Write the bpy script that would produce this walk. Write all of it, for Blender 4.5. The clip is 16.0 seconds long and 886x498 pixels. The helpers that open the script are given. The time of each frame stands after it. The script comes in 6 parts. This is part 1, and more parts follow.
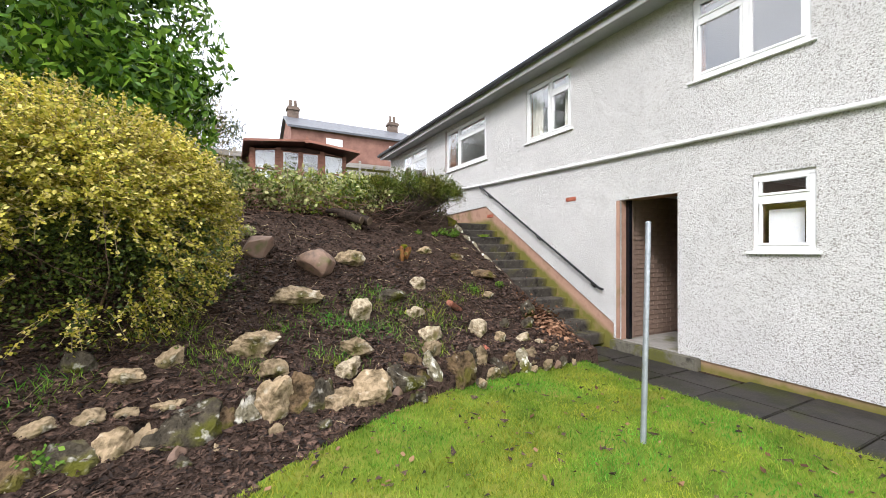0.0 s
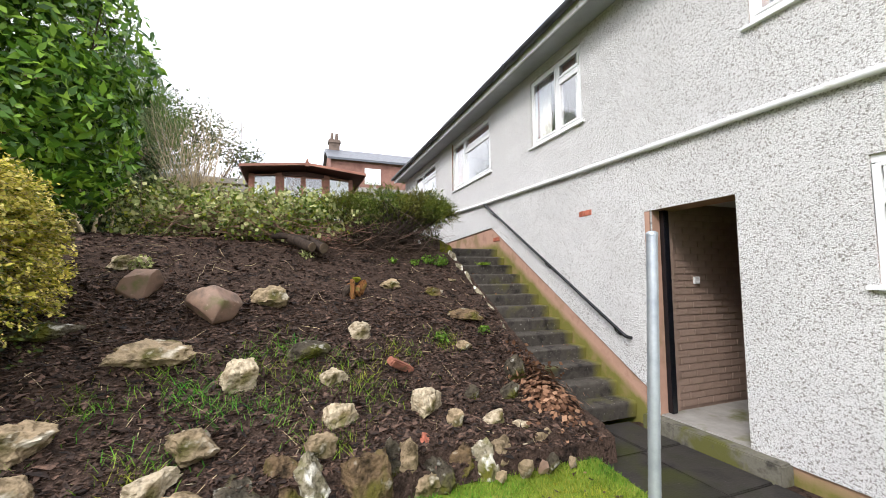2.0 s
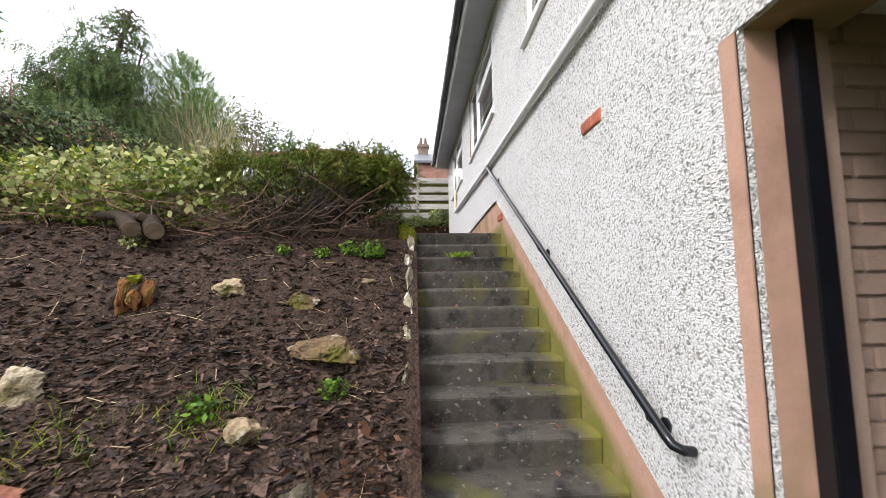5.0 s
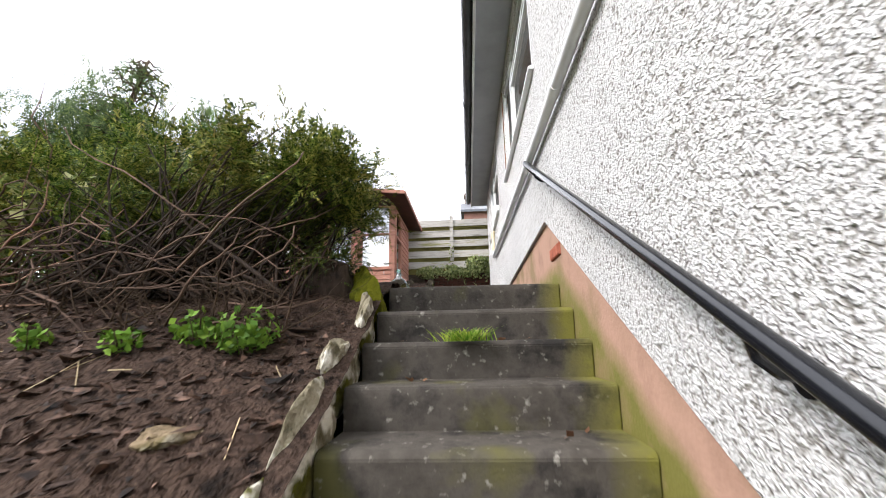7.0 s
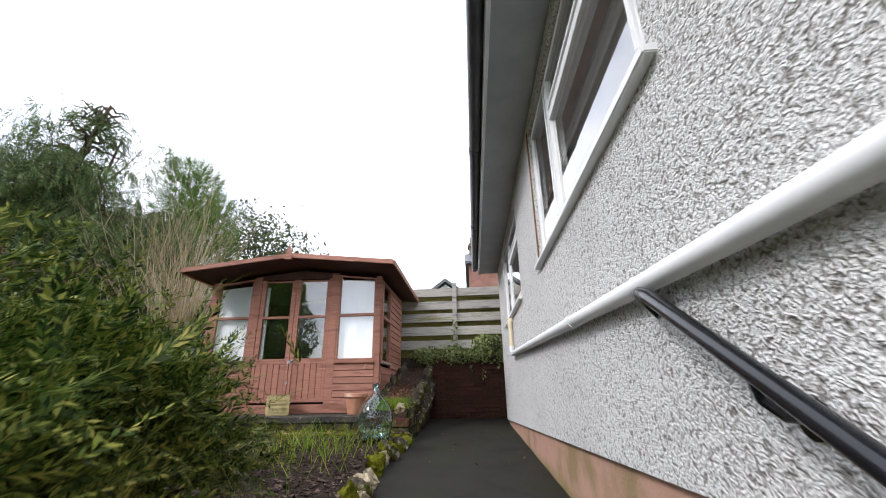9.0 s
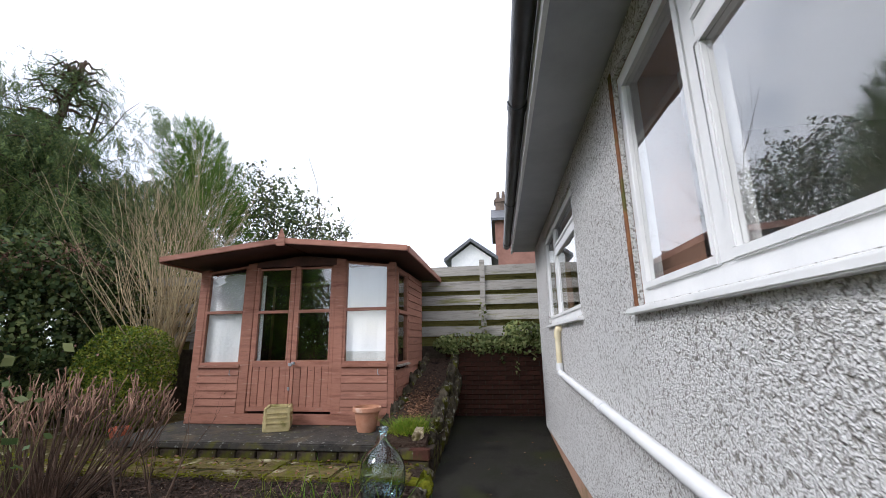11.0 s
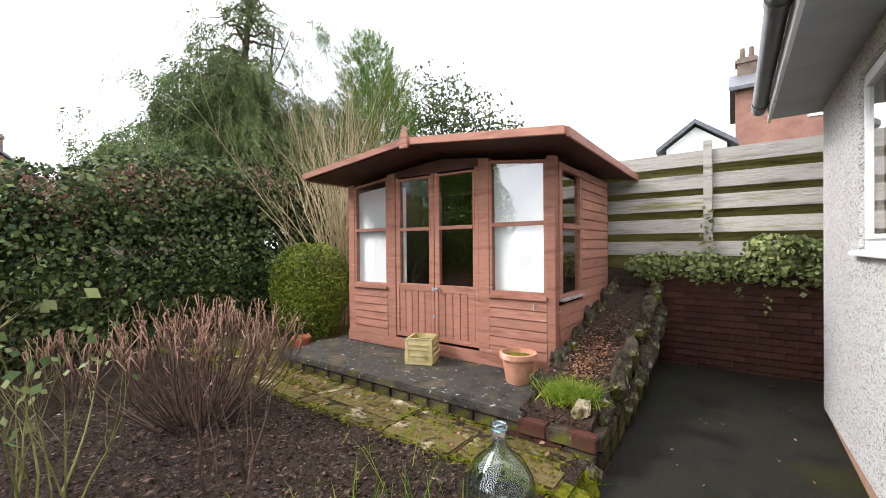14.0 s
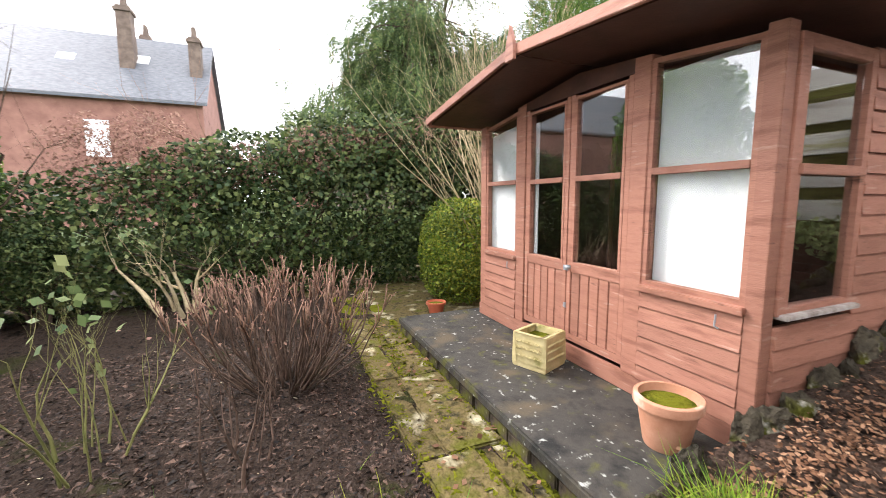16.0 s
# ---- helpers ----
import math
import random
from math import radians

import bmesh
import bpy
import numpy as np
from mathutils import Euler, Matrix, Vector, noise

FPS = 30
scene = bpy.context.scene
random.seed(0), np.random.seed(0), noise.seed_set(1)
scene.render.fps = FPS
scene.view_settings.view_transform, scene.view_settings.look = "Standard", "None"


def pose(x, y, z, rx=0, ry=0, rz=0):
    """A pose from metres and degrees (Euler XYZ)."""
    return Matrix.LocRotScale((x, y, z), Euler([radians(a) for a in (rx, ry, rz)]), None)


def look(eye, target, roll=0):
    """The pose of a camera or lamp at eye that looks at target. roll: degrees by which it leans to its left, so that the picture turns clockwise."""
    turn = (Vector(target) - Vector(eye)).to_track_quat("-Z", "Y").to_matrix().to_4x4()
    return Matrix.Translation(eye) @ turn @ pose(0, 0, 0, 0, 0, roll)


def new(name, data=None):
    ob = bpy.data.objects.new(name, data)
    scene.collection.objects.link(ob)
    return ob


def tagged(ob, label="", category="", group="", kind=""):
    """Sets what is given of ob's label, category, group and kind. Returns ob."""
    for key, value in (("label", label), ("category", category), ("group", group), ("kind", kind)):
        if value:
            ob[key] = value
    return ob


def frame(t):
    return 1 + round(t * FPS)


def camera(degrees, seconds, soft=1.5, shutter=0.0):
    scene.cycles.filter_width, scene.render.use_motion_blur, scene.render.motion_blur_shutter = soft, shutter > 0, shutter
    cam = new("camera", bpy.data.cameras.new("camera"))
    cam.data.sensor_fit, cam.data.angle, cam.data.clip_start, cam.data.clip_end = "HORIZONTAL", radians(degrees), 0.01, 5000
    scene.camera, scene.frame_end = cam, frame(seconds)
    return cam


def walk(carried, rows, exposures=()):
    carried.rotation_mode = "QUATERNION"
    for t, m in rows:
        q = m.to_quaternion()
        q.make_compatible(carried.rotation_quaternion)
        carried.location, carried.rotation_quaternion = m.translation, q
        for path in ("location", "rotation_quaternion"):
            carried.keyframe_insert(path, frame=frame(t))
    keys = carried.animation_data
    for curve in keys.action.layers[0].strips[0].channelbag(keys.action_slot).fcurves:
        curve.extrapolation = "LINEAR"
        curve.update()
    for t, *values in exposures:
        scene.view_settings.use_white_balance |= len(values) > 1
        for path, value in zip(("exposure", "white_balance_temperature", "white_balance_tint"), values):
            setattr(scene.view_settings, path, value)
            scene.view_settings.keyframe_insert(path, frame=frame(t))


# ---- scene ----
cam = camera(95.7, 16.0, soft=0.85, shutter=0.22)
PATH = [
    (0, (-5.233, -3.614, -0.598), (-4.299, -1.845, -0.592), 0.1),
    (0.5, (-4.932, -3.405, -0.567), (-4.036, -1.618, -0.529), -0.2),
    (1, (-4.522, -3.199, -0.582), (-3.621, -1.417, -0.464), -0.3),
    (1.5, (-4.071, -2.927, -0.585), (-3.292, -1.091, -0.443), -0.4),
    (2, (-3.563, -2.687, -0.535), (-2.866, -0.818, -0.389), -0.5),
    (2.5, (-3.062, -2.494, -0.535), (-2.479, -0.586, -0.387), -0.5),
    (3, (-2.572, -2.226, -0.533), (-2.007, -0.313, -0.385), -0.6),
    (5.5, (-0.762, -0.052, -0.624), (-0.75, 1.936, -0.401), -0.9),
    (6, (-0.579, 0.556, -0.542), (-0.683, 2.528, -0.224), -1.1),
    (6.5, (-0.53, 1.178, -0.452), (-0.71, 3.129, -0.05), -1.2),
    (7, (-0.53, 1.636, -0.316), (-0.645, 3.582, 0.134), -1.2),
    (7.5, (-0.572, 2.032, -0.058), (-0.73, 3.939, 0.524), -1.6),
    (8, (-0.613, 2.452, 0.21), (-0.823, 4.33, 0.864), -1.3),
    (8.5, (-0.572, 2.883, 0.495), (-0.615, 4.768, 1.159), -1.0),
    (9, (-0.546, 3.207, 0.653), (-0.673, 5.087, 1.324), -1.1),
    (11.5, (-0.628, 4.444, 1.482), (-0.982, 6.383, 1.813), -0.7),
    (12, (-0.597, 4.643, 1.498), (-1.184, 6.546, 1.684), -0.5),
    (12.5, (-0.608, 4.889, 1.573), (-1.281, 6.772, 1.591), -0.3),
    (13, (-0.596, 5.157, 1.627), (-1.346, 7.011, 1.612), -0.3),
    (13.5, (-0.582, 5.458, 1.632), (-1.631, 7.16, 1.618), -0.5),
    (14, (-0.627, 5.786, 1.602), (-1.805, 7.402, 1.589), -0.5),
    (14.5, (-0.674, 6.157, 1.591), (-1.97, 7.679, 1.525), -0.4),
    (15, (-0.707, 6.541, 1.623), (-2.239, 7.813, 1.432), -0.4),
    (15.5, (-0.809, 6.886, 1.663), (-2.481, 7.955, 1.414), -0.3),
    (16, (-0.839, 7.258, 1.65), (-2.673, 8.019, 1.409), -0.3),
]
walk(cam, [(t, look(e, g, r)) for t, e, g, r in PATH],
     exposures=[(0, 0.98, 6200, 14), (3, 1.02, 6200, 14), (5.5, 1.2, 6200, 14), (7, 1.36, 6200, 14), (7.5, 1.3, 6200, 14), (8, 1.0, 6150, 14), (9, 0.7, 6050, 14), (11.5, 0.42, 5950, 14), (12, 0.54, 6100, 14), (12.5, 0.98, 6200, 14), (13.5, 1.24, 6300, 14), (14.5, 1.3, 6300, 14), (15, 1.4, 6320, 14), (16, 1.72, 6350, 14)])

# ---- world, sun ----
world = bpy.data.worlds.new("sky")
scene.world = world
world.use_nodes = True
wn, wl = world.node_tree.nodes, world.node_tree.links
wn.clear()
sky = wn.new("ShaderNodeTexSky")
sky.sky_type, sky.sun_disc = "NISHITA", False
sky.sun_elevation, sky.sun_rotation = radians(35), radians(215)
bg_sky = wn.new("ShaderNodeBackground")
bg_sky.inputs["Strength"].default_value = 0.15
bg_cloud = wn.new("ShaderNodeBackground")
bg_cloud.inputs["Color"].default_value = (0.97, 0.985, 1.0, 1)
bg_cloud.inputs["Strength"].default_value = 1.35
wco = wn.new("ShaderNodeTexCoord")
wnoise = wn.new("ShaderNodeTexNoise")
wnoise.inputs["Scale"].default_value, wnoise.inputs["Detail"].default_value = 2.6, 6
wramp = wn.new("ShaderNodeValToRGB")
wramp.color_ramp.elements[0].position, wramp.color_ramp.elements[0].color = 0.26, (0.3, 0.3, 0.3, 1)
wramp.color_ramp.elements[1].position, wramp.color_ramp.elements[1].color = 0.47, (1, 1, 1, 1)
wmix, wout = wn.new("ShaderNodeMixShader"), wn.new("ShaderNodeOutputWorld")
wl.new(wco.outputs["Generated"], wnoise.inputs["Vector"])
wl.new(wnoise.outputs["Fac"], wramp.inputs["Fac"])
wl.new(sky.outputs["Color"], bg_sky.inputs["Color"])
wl.new(wramp.outputs["Color"], wmix.inputs["Fac"])
wl.new(bg_sky.outputs["Background"], wmix.inputs[1])
wl.new(bg_cloud.outputs["Background"], wmix.inputs[2])
wl.new(wmix.outputs["Shader"], wout.inputs["Surface"])
sun = new("sun", bpy.data.lights.new("sun", "SUN"))
sun.data.energy, sun.data.angle, sun.data.color = 1.5, radians(14), (1.0, 0.95, 0.88)
sun.matrix_basis = look((0, 0, 0), (0.62, 0.45, -0.64))


# ---- materials ----
def material(name, colours, scale=6.0, rough=0.8, bump=0.2, bump_scale=40.0, fine=None, metal=0.0, spots=None, per_piece=0.0, island=0.0, coat=0.0, stretch=(1, 1, 1), dist=0.01, spec=0.3, moss=None):
    """A surface of two or three colours mixed by coarse and fine noise, with relief. spots: (colour, scale, threshold)."""
    m = bpy.data.materials.new(name)
    m.use_nodes = True
    n, l = m.node_tree.nodes, m.node_tree.links
    b = n["Principled BSDF"]
    tc = n.new("ShaderNodeTexCoord")
    mp = n.new("ShaderNodeMapping")
    mp.inputs["Scale"].default_value = stretch
    l.new(tc.outputs["Object"], mp.inputs["Vector"])
    big = n.new("ShaderNodeTexNoise")
    big.inputs["Scale"].default_value, big.inputs["Detail"].default_value, big.inputs["Roughness"].default_value = scale, 8, 0.65
    l.new(mp.outputs["Vector"], big.inputs["Vector"])
    ramp = n.new("ShaderNodeValToRGB")
    e = ramp.color_ramp.elements
    e[0].position, e[0].color = 0.34, (*colours[0], 1)
    e[1].position, e[1].color = 0.66, (*colours[-1], 1)
    for i, c in enumerate(colours[1:-1]):
        k = e.new(0.34 + 0.32 * (i + 1) / (len(colours) - 1))
        k.color = (*c, 1)
    l.new(big.outputs["Fac"], ramp.inputs["Fac"])
    out = ramp.outputs["Color"]
    if spots:
        for colour, sc, thr in spots:
            sn = n.new("ShaderNodeTexNoise")
            sn.inputs["Scale"].default_value, sn.inputs["Detail"].default_value = sc, 6
            l.new(mp.outputs["Vector"], sn.inputs["Vector"])
            sr = n.new("ShaderNodeValToRGB")
            sr.color_ramp.elements[0].position, sr.color_ramp.elements[1].position = thr - 0.03, thr + 0.09
            l.new(sn.outputs["Fac"], sr.inputs["Fac"])
            mx = n.new("ShaderNodeMix")
            mx.data_type = "RGBA"
            mx.inputs["B"].default_value = (*colour, 1)
            l.new(sr.outputs["Color"], mx.inputs["Factor"])
            l.new(out, mx.inputs["A"])
            out = mx.outputs["Result"]
    if per_piece or island:
        src = n.new("ShaderNodeObjectInfo").outputs["Random"] if per_piece else n.new("ShaderNodeNewGeometry").outputs["Random Per Island"]
        mr = n.new("ShaderNodeMapRange")
        amount = per_piece or island
        mr.inputs["To Min"].default_value, mr.inputs["To Max"].default_value = 1 - amount, 1 + amount
        l.new(src, mr.inputs["Value"])
        hs = n.new("ShaderNodeHueSaturation")
        l.new(mr.outputs["Result"], hs.inputs["Value"])
        l.new(out, hs.inputs["Color"])
        out = hs.outputs["Color"]
    if moss:
        # a mossy band: moss = (share of x, share of y, share of z, offset, width), full at 0 and gone at width
        kx, ky, kz, off, width = moss
        split = n.new("ShaderNodeSeparateXYZ")
        l.new(tc.outputs["Object"], split.inputs[0])
        if kz:
            # the foot line climbs with the stairs and is level before and after them
            rise = n.new("ShaderNodeMath")
            rise.operation = "MULTIPLY_ADD"
            rise.inputs[1].default_value, rise.inputs[2].default_value = -ky, -off
            l.new(split.outputs["Y"], rise.inputs[0])
            foot = n.new("ShaderNodeClamp")
            foot.inputs["Min"].default_value, foot.inputs["Max"].default_value = -2.08, 0.02
            l.new(rise.outputs["Value"], foot.inputs["Value"])
            dot = n.new("ShaderNodeMath")
            dot.operation = "SUBTRACT"
            l.new(split.outputs["Z"], dot.inputs[0])
            l.new(foot.outputs["Result"], dot.inputs[1])
            off = 0.0
        else:
            dot = n.new("ShaderNodeVectorMath")
            dot.operation = "DOT_PRODUCT"
            dot.inputs[1].default_value = (kx, ky, kz)
            l.new(tc.outputs["Object"], dot.inputs[0])
        band = n.new("ShaderNodeMapRange")
        band.inputs["From Min"].default_value, band.inputs["From Max"].default_value = width - off, -off
        l.new(dot.outputs["Value"], band.inputs["Value"])
        wob = n.new("ShaderNodeMath")
        wob.operation = "MULTIPLY"
        l.new(band.outputs["Result"], wob.inputs[0])
        l.new(big.outputs["Fac"], wob.inputs[1])
        edge_ramp = n.new("ShaderNodeMapRange")
        edge_ramp.inputs["From Min"].default_value, edge_ramp.inputs["From Max"].default_value = 0.12, 0.5
        l.new(wob.outputs["Value"], edge_ramp.inputs["Value"])
        mm = n.new("ShaderNodeMix")
        mm.data_type = "RGBA"
        mm.inputs["B"].default_value = (0.15, 0.14, 0.03, 1)
        l.new(edge_ramp.outputs["Result"], mm.inputs["Factor"])
        l.new(out, mm.inputs["A"])
        out = mm.outputs["Result"]
    l.new(out, b.inputs["Base Color"])
    b.inputs["Roughness"].default_value, b.inputs["Metallic"].default_value = rough, metal
    b.inputs["Coat Weight"].default_value, b.inputs["Specular IOR Level"].default_value = coat, spec
    if bump:
        fn = n.new("ShaderNodeTexNoise")
        fn.inputs["Scale"].default_value, fn.inputs["Detail"].default_value = bump_scale, 5
        l.new(mp.outputs["Vector"], fn.inputs["Vector"])
        bp = n.new("ShaderNodeBump")
        bp.inputs["Strength"].default_value, bp.inputs["Distance"].default_value = bump, dist
        l.new(fn.outputs["Fac"], bp.inputs["Height"])
        l.new(bp.outputs["Normal"], b.inputs["Normal"])
    return m


def leaf_material(name, colours, rough=0.45, glow_through=0.25, spec=0.2, hue=0.0):
    """Leaves: each leaf takes its own tone; some light passes through the blade."""
    m = bpy.data.materials.new(name)
    m.use_nodes = True
    n, l = m.node_tree.nodes, m.node_tree.links
    b, out = n["Principled BSDF"], n["Material Output"]
    g = n.new("ShaderNodeNewGeometry")
    ramp = n.new("ShaderNodeValToRGB")
    e = ramp.color_ramp.elements
    e[0].position, e[0].color = 0.0, (*colours[0], 1)
    e[1].position, e[1].color = 1.0, (*colours[-1], 1)
    for i, c in enumerate(colours[1:-1]):
        k = e.new((i + 1) / (len(colours) - 1))
        k.color = (*c, 1)
    l.new(g.outputs["Random Per Island"], ramp.inputs["Fac"])
    col = ramp.outputs["Color"]
    tc = n.new("ShaderNodeTexCoord")
    nz = n.new("ShaderNodeTexNoise")
    nz.inputs["Scale"].default_value, nz.inputs["Detail"].default_value = 2.2, 4
    l.new(tc.outputs["Object"], nz.inputs["Vector"])
    mr = n.new("ShaderNodeMapRange")
    mr.inputs["From Min"].default_value, mr.inputs["From Max"].default_value = 0.3, 0.7
    mr.inputs["To Min"].default_value, mr.inputs["To Max"].default_value = 0.65, 1.3
    l.new(nz.outputs["Fac"], mr.inputs["Value"])
    hs = n.new("ShaderNodeHueSaturation")
    l.new(mr.outputs["Result"], hs.inputs["Value"])
    l.new(col, hs.inputs["Color"])
    if hue:
        drift = n.new("ShaderNodeTexNoise")
        drift.inputs["Scale"].default_value, drift.inputs["Detail"].default_value = 1.3, 5
        l.new(tc.outputs["Object"], drift.inputs["Vector"])
        turn = n.new("ShaderNodeMapRange")
        turn.inputs["From Min"].default_value, turn.inputs["From Max"].default_value = 0.38, 0.62
        turn.inputs["To Min"].default_value, turn.inputs["To Max"].default_value = 0.5 - hue, 0.5 + hue
        l.new(drift.outputs["Fac"], turn.inputs["Value"])
        l.new(turn.outputs["Result"], hs.inputs["Hue"])
    l.new(hs.outputs["Color"], b.inputs["Base Color"])
    b.inputs["Roughness"].default_value, b.inputs["Specular IOR Level"].default_value = rough, spec
    t = n.new("ShaderNodeBsdfTranslucent")
    l.new(hs.outputs["Color"], t.inputs["Color"])
    mx = n.new("ShaderNodeMixShader")
    mx.inputs["Fac"].default_value = glow_through
    l.new(b.outputs["BSDF"], mx.inputs[1])
    l.new(t.outputs["BSDF"], mx.inputs[2])
    l.new(mx.outputs["Shader"], out.inputs["Surface"])
    return m


def roughcast_material(name):
    """White-painted pebble-dash: rounded lumps, with a darker colour in the hollows."""
    m = bpy.data.materials.new(name)
    m.use_nodes = True
    n, l = m.node_tree.nodes, m.node_tree.links
    b = n["Principled BSDF"]
    tc = n.new("ShaderNodeTexCoord")
    warp = n.new("ShaderNodeTexNoise")
    warp.inputs["Scale"].default_value, warp.inputs["Detail"].default_value = 55, 3
    l.new(tc.outputs["Object"], warp.inputs["Vector"])
    add = n.new("ShaderNodeMix")
    add.data_type, add.blend_type = "RGBA", "LINEAR_LIGHT"
    add.inputs["Factor"].default_value = 0.02
    l.new(tc.outputs["Object"], add.inputs["A"])
    l.new(warp.outputs["Color"], add.inputs["B"])
    v = n.new("ShaderNodeTexVoronoi")
    v.feature, v.inputs["Scale"].default_value = "SMOOTH_F1", 88
    v.inputs["Smoothness"].default_value = 0.35
    l.new(add.outputs["Result"], v.inputs["Vector"])
    nz = n.new("ShaderNodeTexNoise")
    nz.inputs["Scale"].default_value, nz.inputs["Detail"].default_value = 120, 5
    l.new(tc.outputs["Object"], nz.inputs["Vector"])
    h = n.new("ShaderNodeMath")
    h.operation = "SUBTRACT"
    l.new(nz.outputs["Fac"], h.inputs[0])
    l.new(v.outputs["Distance"], h.inputs[1])
    bp = n.new("ShaderNodeBump")
    bp.inputs["Strength"].default_value, bp.inputs["Distance"].default_value = 0.9, 0.015
    l.new(h.outputs["Value"], bp.inputs["Height"])
    l.new(bp.outputs["Normal"], b.inputs["Normal"])
    ramp = n.new("ShaderNodeValToRGB")
    e = ramp.color_ramp.elements
    e[0].position, e[0].color = 0.0, (0.89, 0.88, 0.865, 1)
    e[1].position, e[1].color = 0.80, (0.30, 0.28, 0.25, 1)
    k = e.new(0.5)
    k.color = (0.81, 0.80, 0.78, 1)
    l.new(v.outputs["Distance"], ramp.inputs["Fac"])
    big = n.new("ShaderNodeTexNoise")
    big.inputs["Scale"].default_value, big.inputs["Detail"].default_value = 1.3, 9
    big.inputs["Roughness"].default_value = 0.7
    l.new(tc.outputs["Object"], big.inputs["Vector"])
    br = n.new("ShaderNodeMapRange")
    br.inputs["From Min"].default_value, br.inputs["From Max"].default_value = 0.3, 0.7
    br.inputs["To Min"].default_value, br.inputs["To Max"].default_value = 0.9, 1.04
    l.new(big.outputs["Fac"], br.inputs["Value"])
    hs = n.new("ShaderNodeHueSaturation")
    l.new(br.outputs["Result"], hs.inputs["Value"])
    l.new(ramp.outputs["Color"], hs.inputs["Color"])
    l.new(hs.outputs["Color"], b.inputs["Base Color"])
    b.inputs["Roughness"].default_value, b.inputs["Specular IOR Level"].default_value = 0.9, 0.2
    return m


def glass_material(name, tint=(1, 1, 1), rough=0.0, ior=1.5):
    m = bpy.data.materials.new(name)
    m.use_nodes = True
    b = m.node_tree.nodes["Principled BSDF"]
    b.inputs["Base Color"].default_value = (*tint, 1)
    b.inputs["Transmission Weight"].default_value, b.inputs["Roughness"].default_value, b.inputs["IOR"].default_value = 1, rough, ior
    return m


M_CAST = roughcast_material("roughcast")
M_PINK = material("pink_masonry_paint", [(0.31, 0.185, 0.13), (0.41, 0.25, 0.18), (0.35, 0.215, 0.15)], 3, 0.85, 0.25, 60, spots=[((0.24, 0.17, 0.09), 2.0, 0.58)], moss=(0, -0.6, 1.0, 2.36, 0.16))
M_WHITE = material("white_paint", [(0.74, 0.75, 0.75), (0.83, 0.83, 0.82)], 5, 0.45, 0.05, 90)
M_FASCIA = material("fascia_paint", [(0.62, 0.63, 0.63), (0.75, 0.75, 0.74)], 3, 0.5, 0.08, 60, spots=[((0.4, 0.4, 0.38), 9, 0.66)])
M_SOFFIT = material("soffit_grey", [(0.30, 0.31, 0.33), (0.38, 0.39, 0.41)], 2, 0.6, 0.05, 60)
M_GUTTER = material("grey_gutter", [(0.035, 0.037, 0.042), (0.07, 0.072, 0.078)], 3, 0.4, 0.05, 40)
M_BLACK = material("black_gloss_paint", [(0.004, 0.0045, 0.006), (0.008, 0.009, 0.012)], 20, 0.24, 0.04, 60, spec=0.5)
M_STEP = material("step_concrete", [(0.022, 0.020, 0.018), (0.07, 0.062, 0.052), (0.042, 0.037, 0.03)], 5, 0.85, 0.35, 70, per_piece=0.12, spots=[((0.085, 0.08, 0.03), 2.6, 0.60), ((0.22, 0.21, 0.18), 26, 0.66)], spec=0.15, moss=(-1, 0, 0, 0.0, 0.2))
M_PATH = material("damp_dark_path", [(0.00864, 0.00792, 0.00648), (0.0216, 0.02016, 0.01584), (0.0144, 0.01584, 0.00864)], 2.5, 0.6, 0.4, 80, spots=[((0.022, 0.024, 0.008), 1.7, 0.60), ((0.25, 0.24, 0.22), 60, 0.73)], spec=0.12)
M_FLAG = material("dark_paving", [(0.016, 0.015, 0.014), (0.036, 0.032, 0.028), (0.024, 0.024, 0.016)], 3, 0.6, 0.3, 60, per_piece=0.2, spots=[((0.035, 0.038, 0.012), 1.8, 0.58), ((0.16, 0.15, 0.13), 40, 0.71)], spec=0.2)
M_SOIL = material("dark_soil", [(0.008, 0.0055, 0.0045), (0.076, 0.05, 0.037), (0.033, 0.0215, 0.016)], 14, 0.9, 1.0, 45, spots=[((0.12, 0.085, 0.063), 55, 0.64), ((0.012, 0.009, 0.007), 5, 0.6)], dist=0.06, spec=0.1)
M_BEDSOIL = material("damp_bed_soil", [(0.005, 0.0036, 0.003), (0.052, 0.035, 0.026), (0.018, 0.012, 0.009)], 18, 0.9, 1.0, 45, spots=[((0.10, 0.075, 0.055), 55, 0.64), ((0.035, 0.04, 0.008), 1.6, 0.62)], dist=0.06, spec=0.1)
M_CHIP = material("bark_chips", [(0.006, 0.0045, 0.0035), (0.105, 0.062, 0.043)], 30, 0.7, 0.3, 80, island=0.9, spec=0.25)
M_ROUGHGRASS = material("rough_grass", [(0.025, 0.04, 0.010), (0.05, 0.07, 0.018)], 2, 0.95, 0.8, 20, spec=0.05)
M_LAWN = material("lawn_turf", [(0.07, 0.11, 0.012), (0.13, 0.18, 0.02), (0.19, 0.19, 0.035)], 3, 0.9, 0.8, 60, spec=0.1)
M_ROCK = material("limestone_rock", [(0.075, 0.055, 0.028), (0.33, 0.25, 0.155), (0.17, 0.125, 0.07)], 6, 0.9, 0.9, 20, per_piece=0.25, spots=[((0.075, 0.068, 0.018), 4, 0.56), ((0.52, 0.46, 0.36), 8, 0.62)], dist=0.05, spec=0.15)
